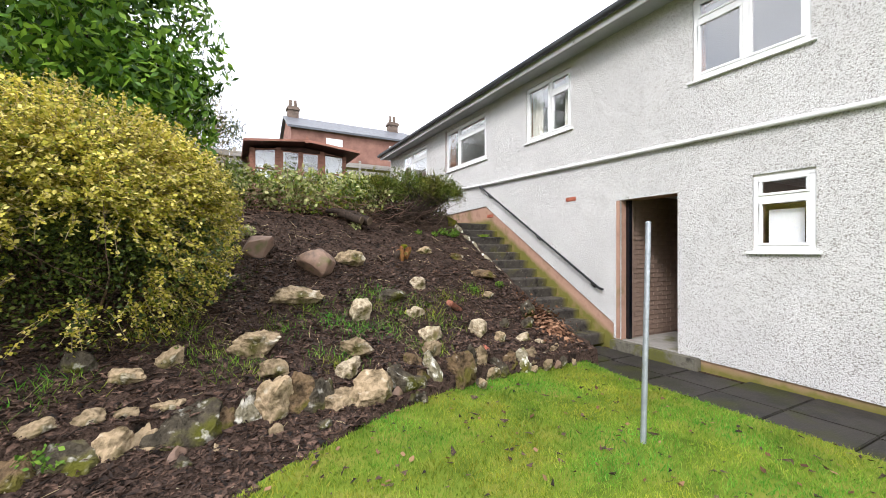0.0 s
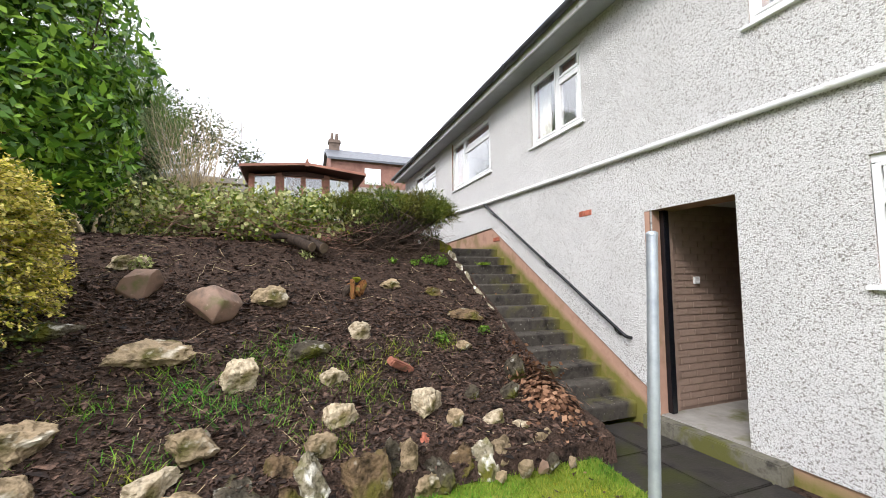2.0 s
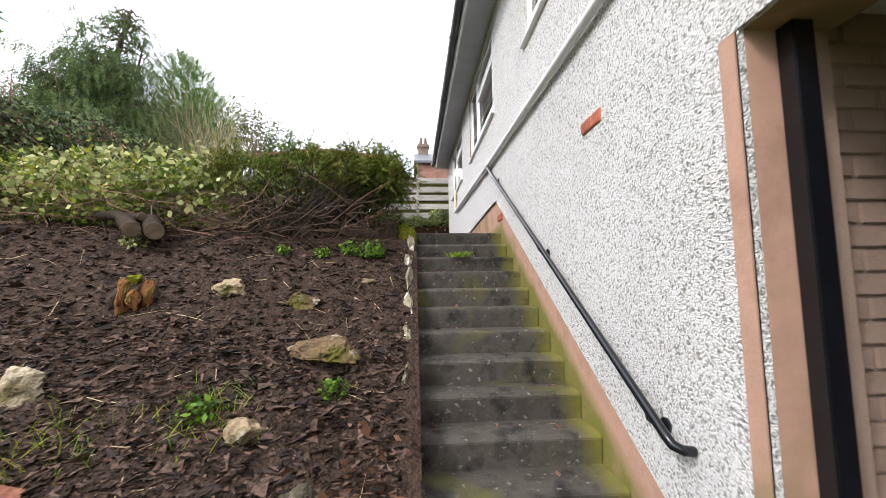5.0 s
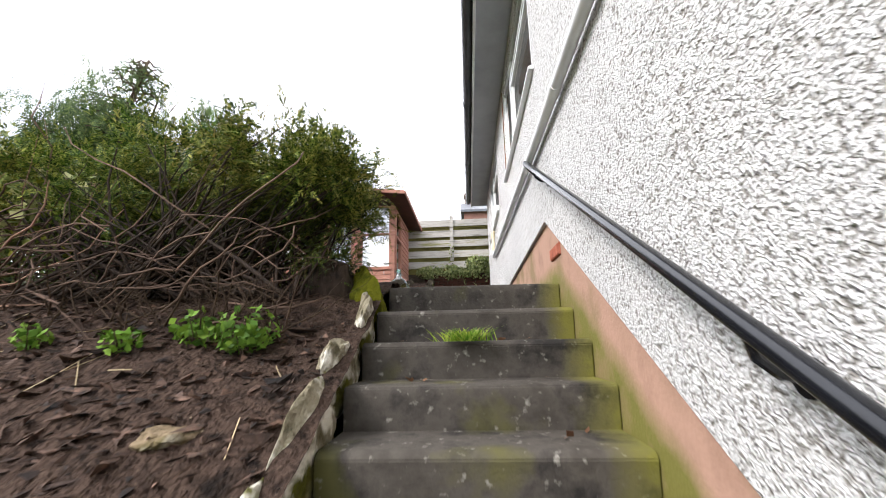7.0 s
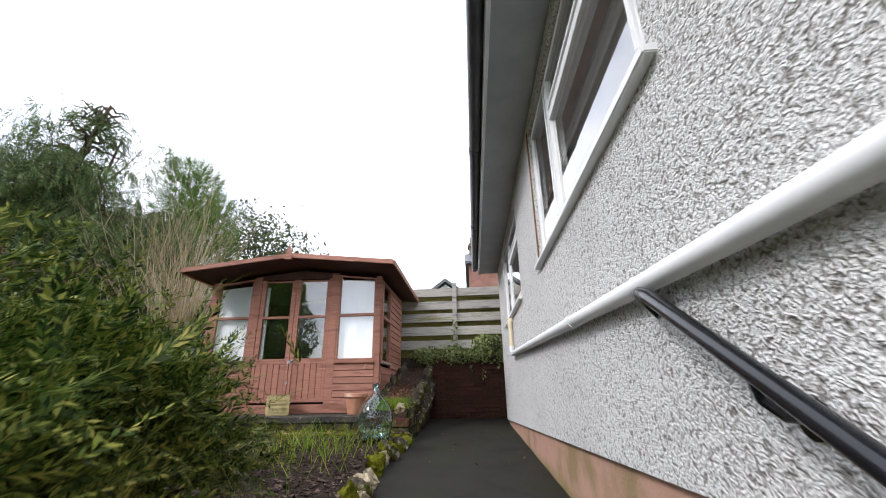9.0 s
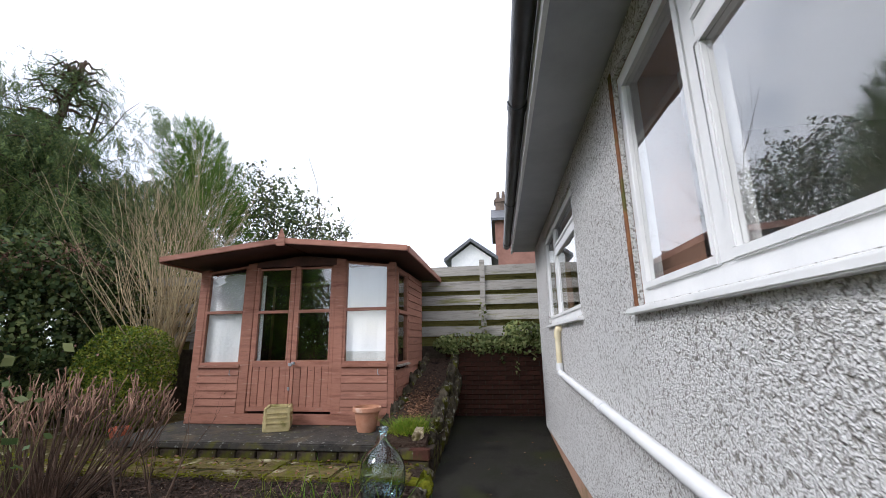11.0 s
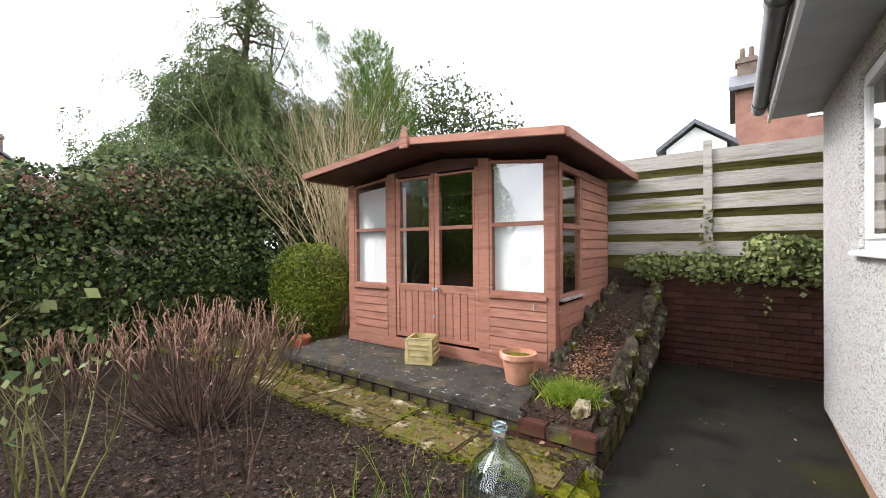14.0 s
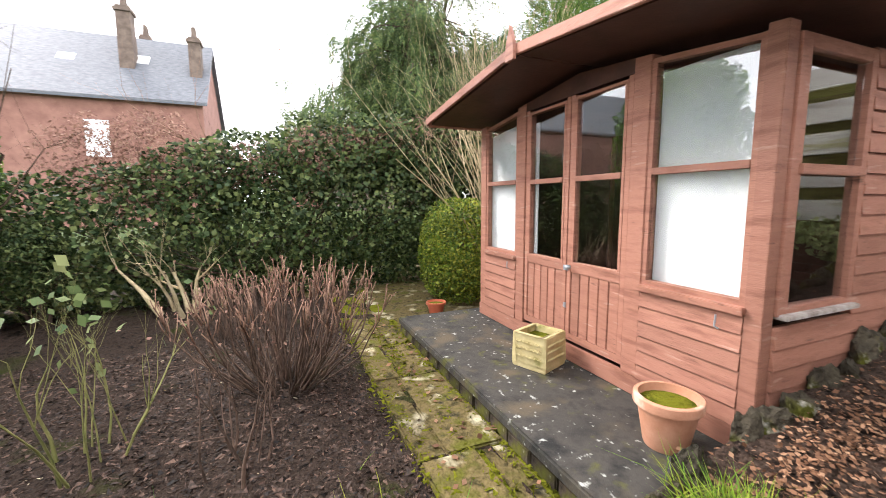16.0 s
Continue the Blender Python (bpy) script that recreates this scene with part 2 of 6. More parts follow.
M_BROWNROCK = material("brown_rock", [(0.03, 0.021, 0.012), (0.15, 0.10, 0.055), (0.075, 0.053, 0.028)], 7, 0.9, 1.0, 22, per_piece=0.25, spots=[((0.085, 0.075, 0.016), 4, 0.54), ((0.40, 0.36, 0.28), 10, 0.65)], dist=0.06, spec=0.15)
M_PALE = material("pale_rock", [(0.17, 0.12, 0.06), (0.51, 0.43, 0.30), (0.34, 0.27, 0.165)], 7, 0.9, 1.0, 22, per_piece=0.25, spots=[((0.13, 0.09, 0.04), 5, 0.56), ((0.11, 0.11, 0.03), 3, 0.61)], dist=0.06)
M_DARKROCK = material("dark_cobble", [(0.075, 0.055, 0.04), (0.19, 0.12, 0.085), (0.13, 0.09, 0.06)], 4, 0.6, 0.3, 30, per_piece=0.25, spots=[((0.10, 0.10, 0.03), 4, 0.60), ((0.3, 0.22, 0.16), 18, 0.68)], spec=0.35)
M_LICHEN = material("lichen_rock", [(0.028, 0.024, 0.017), (0.12, 0.10, 0.07)], 7, 0.95, 1.0, 22, per_piece=0.25, spots=[((0.075, 0.075, 0.012), 3.5, 0.54), ((0.42, 0.40, 0.34), 12, 0.61)], dist=0.06, spec=0.12)
M_MOSS = material("moss", [(0.05, 0.06, 0.006), (0.14, 0.14, 0.012), (0.09, 0.10, 0.01)], 9, 1.0, 1.0, 60, dist=0.02, spec=0.05)
M_TERRA = material("terracotta_brick", [(0.33, 0.10, 0.06), (0.45, 0.16, 0.10)], 12, 0.9, 0.3, 60, per_piece=0.2)
M_CEDAR = material("stained_cedar", [(0.22, 0.094, 0.062), (0.33, 0.152, 0.104), (0.27, 0.119, 0.08)], 2.5, 0.6, 0.3, 30, per_piece=0.12, stretch=(1, 1, 6), spots=[((0.42, 0.25, 0.19), 5, 0.66), ((0.15, 0.07, 0.048), 9, 0.67)])
# the same cedar coloured darker, for shade under the roof and indoors
M_CEDAR_SHADE = material("cedar_shade_tone", [(0.045, 0.02, 0.014), (0.09, 0.037, 0.026)], 3, 0.6, 0.2, 40)
M_FELT = material("roof_felt", [(0.05, 0.035, 0.03), (0.10, 0.06, 0.05)], 5, 0.95, 0.5, 120)
M_BLIND = material("white_blind", [(0.78, 0.80, 0.82), (0.86, 0.87, 0.88)], 4, 0.7, 0.05, 60)
M_SILLWOOD = material("flaking_sill", [(0.20, 0.15, 0.12), (0.48, 0.44, 0.40)], 14, 0.8, 0.4, 60)
M_DOORSTEP = material("mossy_concrete", [(0.05, 0.046, 0.038), (0.15, 0.14, 0.11), (0.09, 0.085, 0.06)], 6, 0.9, 0.5, 60, spots=[((0.10, 0.10, 0.03), 4, 0.55)], spec=0.15)
M_FENCE = material("weathered_fence", [(0.24, 0.225, 0.20), (0.42, 0.40, 0.36), (0.33, 0.31, 0.275)], 1.6, 0.9, 0.6, 16, per_piece=0.15, stretch=(1, 3, 10), spots=[((0.15, 0.13, 0.09), 5, 0.66), ((0.20, 0.20, 0.05), 1.2, 0.62)], spec=0.15)
M_ALGAE = material("algae_board", [(0.06, 0.058, 0.016), (0.165, 0.15, 0.05), (0.105, 0.098, 0.03)], 2, 0.9, 0.5, 16, per_piece=0.2, stretch=(1, 3, 10), spec=0.1)
M_BRICKW = material("old_red_brick", [(0.030, 0.014, 0.010), (0.07, 0.029, 0.021), (0.045, 0.022, 0.015)], 8, 0.9, 0.5, 60, per_piece=0.3, spots=[((0.06, 0.06, 0.02), 2, 0.60)], spec=0.12)
M_MORTAR = material("mortar", [(0.04, 0.032, 0.024), (0.08, 0.065, 0.048)], 12, 0.95, 0.4, 90, spec=0.1)
M_PASSB = material("painted_brick", [(0.25, 0.175, 0.135), (0.31, 0.225, 0.175)], 5, 0.8, 0.3, 70, per_piece=0.08)
M_CONC = material("pale_concrete", [(0.24, 0.224, 0.2), (0.336, 0.32, 0.288)], 4, 0.85, 0.3, 60, spots=[((0.14, 0.14, 0.06), 3, 0.60)])
M_PLASTER = material("plaster", [(0.50, 0.48, 0.45), (0.58, 0.56, 0.53)], 2, 0.9, 0.05, 60)
M_STEEL = material("galvanised_steel", [(0.30, 0.33, 0.36), (0.42, 0.45, 0.48)], 14, 0.42, 0.1, 80, metal=0.6)
M_PVC = material("white_waste_pipe", [(0.70, 0.71, 0.72), (0.80, 0.80, 0.79)], 3, 0.4, 0.05, 60, spots=[((0.55, 0.52, 0.44), 6, 0.68)])
M_CREAM = material("yellowed_pvc", [(0.68, 0.58, 0.36), (0.76, 0.68, 0.48)], 5, 0.45, 0.05, 60)
M_STUMP = material("rotten_wood", [(0.03, 0.016, 0.009), (0.22, 0.10, 0.035), (0.08, 0.038, 0.02)], 10, 0.95, 0.9, 40, stretch=(3, 3, 1), spots=[((0.10, 0.10, 0.02), 7, 0.58), ((0.36, 0.25, 0.10), 9, 0.64)], spec=0.1)
M_EDGEBRICK = material("mossy_dark_brick", [(0.016, 0.013, 0.010), (0.055, 0.042, 0.03), (0.032, 0.025, 0.017)], 9, 0.95, 0.7, 50, per_piece=0.35, spots=[((0.085, 0.085, 0.016), 5, 0.56), ((0.42, 0.41, 0.36), 22, 0.68)], spec=0.12)
# darker leaf tones that stand in for the shade inside the shrubs
L_SHADE = leaf_material("inner_leaf_shade", [(0.014, 0.026, 0.006), (0.05, 0.075, 0.012), (0.12, 0.14, 0.02)], 0.5, 0.15)
M_LOG = material("dark_log_bark", [(0.014, 0.010, 0.008), (0.055, 0.038, 0.027)], 9, 0.85, 0.8, 30, stretch=(3, 3, 1), spec=0.2)
M_LOGEND = material("cut_log_end", [(0.07, 0.05, 0.032), (0.16, 0.115, 0.075)], 12, 0.9, 0.5, 50)
M_COPING = material("lichened_coping", [(0.07, 0.06, 0.03), (0.26, 0.23, 0.16), (0.15, 0.13, 0.075)], 7, 0.95, 1.0, 22, per_piece=0.2, spots=[((0.10, 0.098, 0.016), 3.5, 0.54), ((0.66, 0.63, 0.54), 11, 0.52)], dist=0.05, spec=0.12)
M_BROKEN = material("weathered_red_brick", [(0.13, 0.05, 0.032), (0.27, 0.11, 0.07)], 14, 0.95, 0.7, 40, per_piece=0.2, spots=[((0.05, 0.04, 0.02), 6, 0.6)])
M_TWIGDARK = material("dark_twig", [(0.055, 0.037, 0.028), (0.16, 0.105, 0.078)], 9, 0.9, 0.3, 60, island=0.35, spec=0.12)
M_BARK = material("brown_bark", [(0.04, 0.028, 0.02), (0.10, 0.07, 0.048)], 9, 0.95, 0.7, 40, stretch=(3, 3, 1), spec=0.1)
M_TWIG = material("dry_twig", [(0.17, 0.095, 0.065), (0.33, 0.205, 0.145)], 9, 0.9, 0.2, 60, island=0.35, spec=0.12)
M_STRAW = material("pale_stem", [(0.33, 0.25, 0.14), (0.50, 0.41, 0.25)], 6, 0.9, 0.2, 60, island=0.3)
M_GREENSTEM = material("green_stem", [(0.13, 0.14, 0.04), (0.24, 0.22, 0.08)], 8, 0.7, 0.2, 60, island=0.25)
M_SLATE = material("roof_slate", [(0.075, 0.08, 0.09), (0.145, 0.15, 0.165)], 3, 0.5, 0.4, 20, stretch=(1, 1, 4))
M_SANDST = material("red_sandstone", [(0.22, 0.11, 0.085), (0.33, 0.175, 0.135)], 1.2, 0.9, 0.4, 8, per_piece=0.15)
M_CHIMNEY = material("sooty_stone", [(0.10, 0.075, 0.06), (0.20, 0.15, 0.12)], 2, 0.9, 0.3, 20)
M_ROOM = material("pale_room_paint", [(0.72, 0.72, 0.70), (0.78, 0.78, 0.76)], 1, 0.9, 0.02, 40)
M_CURTAIN = material("sheer_curtain", [(0.55, 0.54, 0.49), (0.68, 0.66, 0.6)], 6, 0.9, 0.1, 60, stretch=(1, 8, 1))
M_GLASS = glass_material("window_glass", (0.96, 0.98, 0.98), 0.0, 1.95)
M_HUTGLASS = glass_material("summer_house_glass", (0.95, 0.97, 0.96), 0.0, 1.9)
M_DEMI = glass_material("green_bottle_glass", (0.78, 0.92, 0.95), 0.01, 1.5)
M_BROWNWOOD = material("rotten_wood", [(0.12, 0.05, 0.03), (0.30, 0.13, 0.05)], 9, 0.9, 0.5, 50, spots=[((0.10, 0.10, 0.02), 6, 0.6)])
L_LAUREL = leaf_material("laurel_leaf", [(0.022, 0.062, 0.007), (0.08, 0.18, 0.015), (0.23, 0.37, 0.035)], 0.36, 0.2, 0.22)
L_GOLD = leaf_material("golden_leaf", [(0.10, 0.13, 0.012), (0.34, 0.32, 0.03), (0.60, 0.51, 0.08), (0.82, 0.70, 0.24)], 0.5, 0.25)
L_JUNIPER = leaf_material("juniper_leaf", [(0.011, 0.022, 0.005), (0.05, 0.085, 0.012), (0.14, 0.175, 0.024), (0.34, 0.32, 0.07)], 0.65, 0.14, 0.12, hue=0.03)
L_CYPRESS = leaf_material("cypress_leaf", [(0.03, 0.058, 0.022), (0.075, 0.12, 0.036), (0.16, 0.20, 0.055)], 0.7, 0.2)
L_BRIGHT = leaf_material("bright_conifer_leaf", [(0.04, 0.095, 0.010), (0.10, 0.19, 0.02), (0.16, 0.26, 0.03)], 0.6, 0.15)
L_CONIFER = leaf_material("far_conifer_leaf", [(0.028, 0.07, 0.008), (0.07, 0.14, 0.014), (0.12, 0.20, 0.024)], 0.6, 0.15)
L_IVY = leaf_material("ivy_leaf", [(0.017, 0.034, 0.012), (0.055, 0.083, 0.028), (0.14, 0.165, 0.055)], 0.5, 0.15, 0.15)
L_IVYPALE = leaf_material("pale_ivy_leaf", [(0.12, 0.15, 0.04), (0.28, 0.31, 0.11), (0.50, 0.48, 0.22)], 0.45, 0.25)
L_IVYWALL = leaf_material("wall_ivy_leaf", [(0.08, 0.11, 0.035), (0.19, 0.235, 0.085), (0.34, 0.36, 0.15)], 0.45, 0.25)
L_BOX = leaf_material("box_leaf", [(0.04, 0.08, 0.012), (0.13, 0.19, 0.02), (0.32, 0.32, 0.04)], 0.45, 0.2)
L_BROWN = leaf_material("dead_leaf", [(0.07, 0.035, 0.02), (0.20, 0.10, 0.055), (0.34, 0.20, 0.12)], 0.8, 0.2)
L_GRASS = leaf_material("grass_blade", [(0.07, 0.16, 0.012), (0.17, 0.31, 0.022), (0.32, 0.36, 0.055)], 0.6, 0.3, hue=0.05)
L_ROSE = leaf_material("rose_leaf", [(0.06, 0.10, 0.035), (0.16, 0.21, 0.08), (0.26, 0.28, 0.12)], 0.5, 0.3)
L_HYDR = leaf_material("dry_flower_head", [(0.17, 0.09, 0.07), (0.30, 0.17, 0.13), (0.38, 0.24, 0.18)], 0.9, 0.2)


# ---- mesh helpers ----
class Builder:
    """Collects vertices and faces of one mesh."""

    def __init__(self):
        self.v, self.f = [], []

    def add(self, verts, faces):
        k = len(self.v)
        self.v += [tuple(p) for p in verts]
        self.f += [tuple(i + k for i in q) for q in faces]
        return self

    def box(self, x0, x1, y0, y1, z0, z1):
        return self.add([(x, y, z) for x in (x0, x1) for y in (y0, y1) for z in (z0, z1)],
                        [(0, 1, 3, 2), (4, 6, 7, 5), (0, 4, 5, 1), (2, 3, 7, 6), (0, 2, 6, 4), (1, 5, 7, 3)])

    def prism(self, outline, axis, a, b):
        """outline: corners in the two other axes in order, stretched along axis from a to b."""
        def put(u, w, s):
            return {"x": (s, u, w), "y": (u, s, w), "z": (u, w, s)}[axis]
        n = len(outline)
        verts = [put(u, w, a) for u, w in outline] + [put(u, w, b) for u, w in outline]
        return self.add(verts, [tuple(range(n))[::-1], tuple(range(n, 2 * n))] + [(i, (i + 1) % n, n + (i + 1) % n, n + i) for i in range(n)])

    def tube(self, points, radii, sides=6, cap=True):
        pts = [Vector(p) for p in points]
        rings = []
        side = None
        for i, p in enumerate(pts):
            d = (pts[min(i + 1, len(pts) - 1)] - pts[max(i - 1, 0)]).normalized()
            if side is None:
                side = d.orthogonal().normalized()
            side = (side - d * side.dot(d)).normalized()
            up = d.cross(side)
            r = radii[i] if isinstance(radii, (list, tuple)) else radii
            rings.append([p + (side * math.cos(2 * math.pi * k / sides) + up * math.sin(2 * math.pi * k / sides)) * r for k in range(sides)])
        verts = [q for ring in rings for q in ring]
        faces = [(i * sides + k, i * sides + (k + 1) % sides, (i + 1) * sides + (k + 1) % sides, (i + 1) * sides + k) for i in range(len(pts) - 1) for k in range(sides)]
        if cap:
            faces += [tuple(range(sides))[::-1], tuple(range((len(pts) - 1) * sides, len(pts) * sides))]
        return self.add(verts, faces)

    def lathe(self, profile, centre, sides=24):
        """profile: (radius, height) pairs turned about the upright through centre."""
        cx, cy, cz = centre
        verts = [(cx + r * math.cos(2 * math.pi * k / sides), cy + r * math.sin(2 * math.pi * k / sides), cz + h) for r, h in profile for k in range(sides)]
        return self.add(verts, [(i * sides + k, i * sides + (k + 1) % sides, (i + 1) * sides + (k + 1) % sides, (i + 1) * sides + k) for i in range(len(profile) - 1) for k in range(sides)])


def mesh_data(name, b, mat, smooth=False, bevel=0.0):
    me = bpy.data.meshes.new(name)
    me.from_pydata(b.v, [], b.f)
    bm = bmesh.new()
    bm.from_mesh(me)
    bmesh.ops.remove_doubles(bm, verts=bm.verts, dist=1e-5)
    bmesh.ops.recalc_face_normals(bm, faces=bm.faces)
    if bevel:
        bmesh.ops.bevel(bm, geom=[e for e in bm.edges if e.is_manifold and e.calc_face_angle() > 0.5], offset=bevel, segments=2, affect="EDGES", clamp_overlap=True)
    bm.to_mesh(me)
    bm.free()
    if smooth:
        me.shade_smooth()
        if smooth != "all":
            me.set_sharp_from_angle(angle=radians(40))
    me.materials.append(mat)
    return me


def part(name, b, mat, parent=None, label="", smooth=False, bevel=0.0):
    """One mesh object, under a thing or a part if parent is given. Its vertices are world places."""
    ob = new(name, b if isinstance(b, bpy.types.Mesh) else mesh_data(name, b, mat, smooth, bevel))
    if parent:
        ob.parent = parent
        ob.matrix_parent_inverse = Matrix.Translation(-parent.location)
    return tagged(ob, label)


def thing(name, base, label, category, group="", kind=""):
    ob = new(name)
    ob.location = base
    ob.empty_display_size = 0.1
    return tagged(ob, label, category, group, kind)


def structure(name, b, mat, label, category, smooth=False, bevel=0.0):
    return tagged(part(name, b, mat, None, "", smooth, bevel), label, category, kind="structure")


def cloud_mesh(name, at, size, mat, droop=0.0, aspect=0.5, facing=None, tilt=0.9, fold=0.25, seed=1):
    """Many small folded leaves round the places at, as one mesh. facing: outward directions of the leaves."""
    rng = np.random.default_rng(seed)
    at = np.asarray(at, float)
    n = len(at)
    if facing is None:
        facing = rng.normal(size=(n, 3))
    nrm = np.asarray(facing, float) + rng.normal(size=(n, 3)) * tilt
    nrm /= np.linalg.norm(nrm, axis=1)[:, None] + 1e-9
    t = rng.normal(size=(n, 3))
    t[:, 2] -= droop * 2
    t -= nrm * np.sum(t * nrm, axis=1)[:, None]
    t /= np.linalg.norm(t, axis=1)[:, None] + 1e-9
    s = np.cross(nrm, t)
    L = (size * rng.uniform(0.6, 1.3, n))[:, None]
    W = L * aspect
    base, tip = at - t * L * 0.5, at + t * L * 0.5 - nrm * L * 0.12
    mid = at + nrm * L * fold * 0.3
    left, right = at - s * W * 0.5 - nrm * L * fold * 0.2, at + s * W * 0.5 - nrm * L * fold * 0.2
    v = np.stack([base, left, tip, right], 1).reshape(-1, 3)
    k = np.arange(n)[:, None] * 4
    f = np.concatenate([k + np.array([[0, 3, 2]]), k + np.array([[0, 2, 1]])], 1).reshape(-1)
    me = bpy.data.meshes.new(name)
    me.vertices.add(4 * n)
    me.vertices.foreach_set("co", v.astype(np.float32).ravel())
    me.loops.add(len(f))
    me.loops.foreach_set("vertex_index", f.astype(np.int32))
    me.polygons.add(2 * n)
    me.polygons.foreach_set("loop_start", np.arange(0, 6 * n, 3, dtype=np.int32))
    me.update(calc_edges=True)
    me.validate()
    me.materials.append(mat)
    return me


def fronds(name, roots, ways, lengths, widths, mat, n=14, seed=1, droop=0.0, slim=0.16):
    """Flat feathery sprays: along each one n narrow branchlets to both sides, as one mesh."""
    rng = np.random.default_rng(seed)
    p, d = np.asarray(roots, float), np.asarray(ways, float)
    d = d / (np.linalg.norm(d, axis=1)[:, None] + 1e-9)
    m = len(p)
    up = rng.normal(size=(m, 3)) * 0.6 + np.array([0, 0, 1.0])
    nrm = up - d * np.sum(up * d, axis=1)[:, None]
    nrm /= np.linalg.norm(nrm, axis=1)[:, None] + 1e-9
    side = np.cross(d, nrm)
    s = np.tile(np.linspace(0.06, 1.0, n), (m, 1)) + rng.normal(size=(m, n)) * 0.02
    sign = np.where(np.arange(n) % 2, 1.0, -1.0)[None]
    length = (np.asarray(widths)[:, None] * np.clip(1.12 - s, 0.12, 1) ** 0.7 * rng.uniform(0.7, 1.25, (m, n)))[..., None]
    big = np.asarray(lengths)[:, None, None]
    foot = p[:, None] + d[:, None] * big * s[..., None] + np.array([0, 0, -1.0]) * droop * big * (s ** 2)[..., None]
    way = d[:, None] * 0.8 + side[:, None] * (sign * (1.02 - s * 0.7))[..., None] * 0.75 + rng.normal(size=(m, n, 3)) * 0.16
    way[..., 2] -= droop * 0.9 * s
    way /= np.linalg.norm(way, axis=2)[..., None] + 1e-9
    lat = np.cross(way, nrm[:, None])
    mid, tip = foot + way * length * 0.45, foot + way * length
    v = np.stack([foot, mid + lat * length * slim, tip, mid - lat * length * slim], 2).reshape(-1, 3)
    k = np.arange(m * n)[:, None] * 4
    f = np.concatenate([k + np.array([[0, 3, 2]]), k + np.array([[0, 2, 1]])], 1).reshape(-1)
    me = bpy.data.meshes.new(name)
    me.vertices.add(len(v))
    me.vertices.foreach_set("co", v.astype(np.float32).ravel())
    me.loops.add(len(f))
    me.loops.foreach_set("vertex_index", f.astype(np.int32))
    me.polygons.add(2 * m * n)
    me.polygons.foreach_set("loop_start", np.arange(0, len(f), 3, dtype=np.int32))
    me.update(calc_edges=True)
    me.validate()
    me.materials.append(mat)
    return me


def blob_points(blobs, n, seed, inner=0.55, rough=0.28, gap=-0.25, freq=1.6):
    """Places in the outer shells of uneven ellipsoids (x, y, z, rx, ry, rz), with gaps; and their outward directions."""
    rng = np.random.default_rng(seed)
    area = np.array([(b[3] * b[4] + b[3] * b[5] + b[4] * b[5]) for b in blobs])
    pick = rng.choice(len(blobs), int(n * 1.6), p=area / area.sum())
    out, face = [], []
    for i in pick:
        cx, cy, cz, rx, ry, rz = blobs[i]
        d = rng.normal(size=3)
        d /= np.linalg.norm(d)
        q = Vector((d[0] * rx, d[1] * ry, d[2] * rz))
        w = Vector((cx, cy, cz)) + q
        k = 1 + rough * noise.noise(w * freq) + 0.5 * rough * noise.noise(w * freq * 2.7)
        if noise.noise(w * freq * 1.9 + Vector((seed, 0, 0))) < gap and rng.random() < 0.75:
            continue
        r = k * (1 - (1 - inner) * rng.random() ** 2.2)
        out.append((cx + q.x * r, cy + q.y * r, cz + q.z * r))
        face.append(d)
        if len(out) >= n:
            break
    return np.array(out), np.array(face)


def branch(b, rng, p, d, length, r, depth, spread=0.6, up=0.2, twigs=None, sides=5):
    """A tapering limb that forks; ends go to twigs."""
    pts, rad = [Vector(p)], [r]
    q, d = Vector(p), Vector(d).normalized()
    for i in range(4):
        d = (d + Vector(rng.normal(size=3)) * 0.14 + Vector((0, 0, up * 0.12))).normalized()
        q = q + d * length / 4
        pts.append(q.copy())
        rad.append(r * (1 - 0.18 * (i + 1)))
    b.tube(pts, rad, sides if r > 0.012 else 3, cap=False)
    if twigs is not None and depth <= 1:
        twigs += pts[1:]
    if depth > 0:
        for j in range(int(rng.integers(2, 4))):
            k = int(rng.integers(2, 5))
            nd = (d + Vector(rng.normal(size=3)) * spread + Vector((0, 0, up))).normalized()
            branch(b, rng, pts[k], nd, length * rng.uniform(0.6, 0.85), rad[k] * 0.65, depth - 1, spread, up, twigs, sides)


# ---- plan: heights of the ground ----
def wall_line(x):
    """y of the rockery's front row of stones."""
    return 0.2 - 0.155 * max(0.0, -x - 2.2)


def lawn_edge(x):
    """y where the lawn gives way to bare soil."""
    return (0.10 - 0.13 * max(0.0, -x - 2.2) ** 2) if x > -5.2 else -1.07 - 0.45 * (-x - 5.2)


def upper(y):
    return 0.06 + 0.025 * (y - 4)


def soil_height(x, y):
    if y < wall_line(x):
        return -2.02 + 0.17 * max(0.0, min(1.0, 1 - (wall_line(x) - y) / 0.5))
    bank = -1.97 + 0.545 * y + 0.11 * (-x - 2.5)
    low = -1.84 + 0.10 * (y - wall_line(x))
    z = max(bank, low) + 0.10 * math.exp(-abs(bank - low) / 0.12)
    top = upper(y) + (0.05 if y > 4.5 else 0)
    return min(z, top) - 0.05 * math.exp(-abs(z - top) / 0.1)


def path_height(y):
    return 0.0 if y < 4.3 else 0.025 * (y - 4.3)


# ---- house: garden wall with its openings ----
OPENINGS = {"door": (-0.38, 0.50, -2.04, 0.165), "small": (-1.80, -1.235, -0.60, 0.255), "a": (-1.76, -0.57, 1.56, 2.60),
            "b": (1.50, 2.70, 1.53, 2.60), "c": (4.12, 6.06, 1.53, 2.62), "d": (7.28, 9.22, 1.56, 2.60)}
Y0, Y1, EAVE = -6.5, 10.42, 2.74


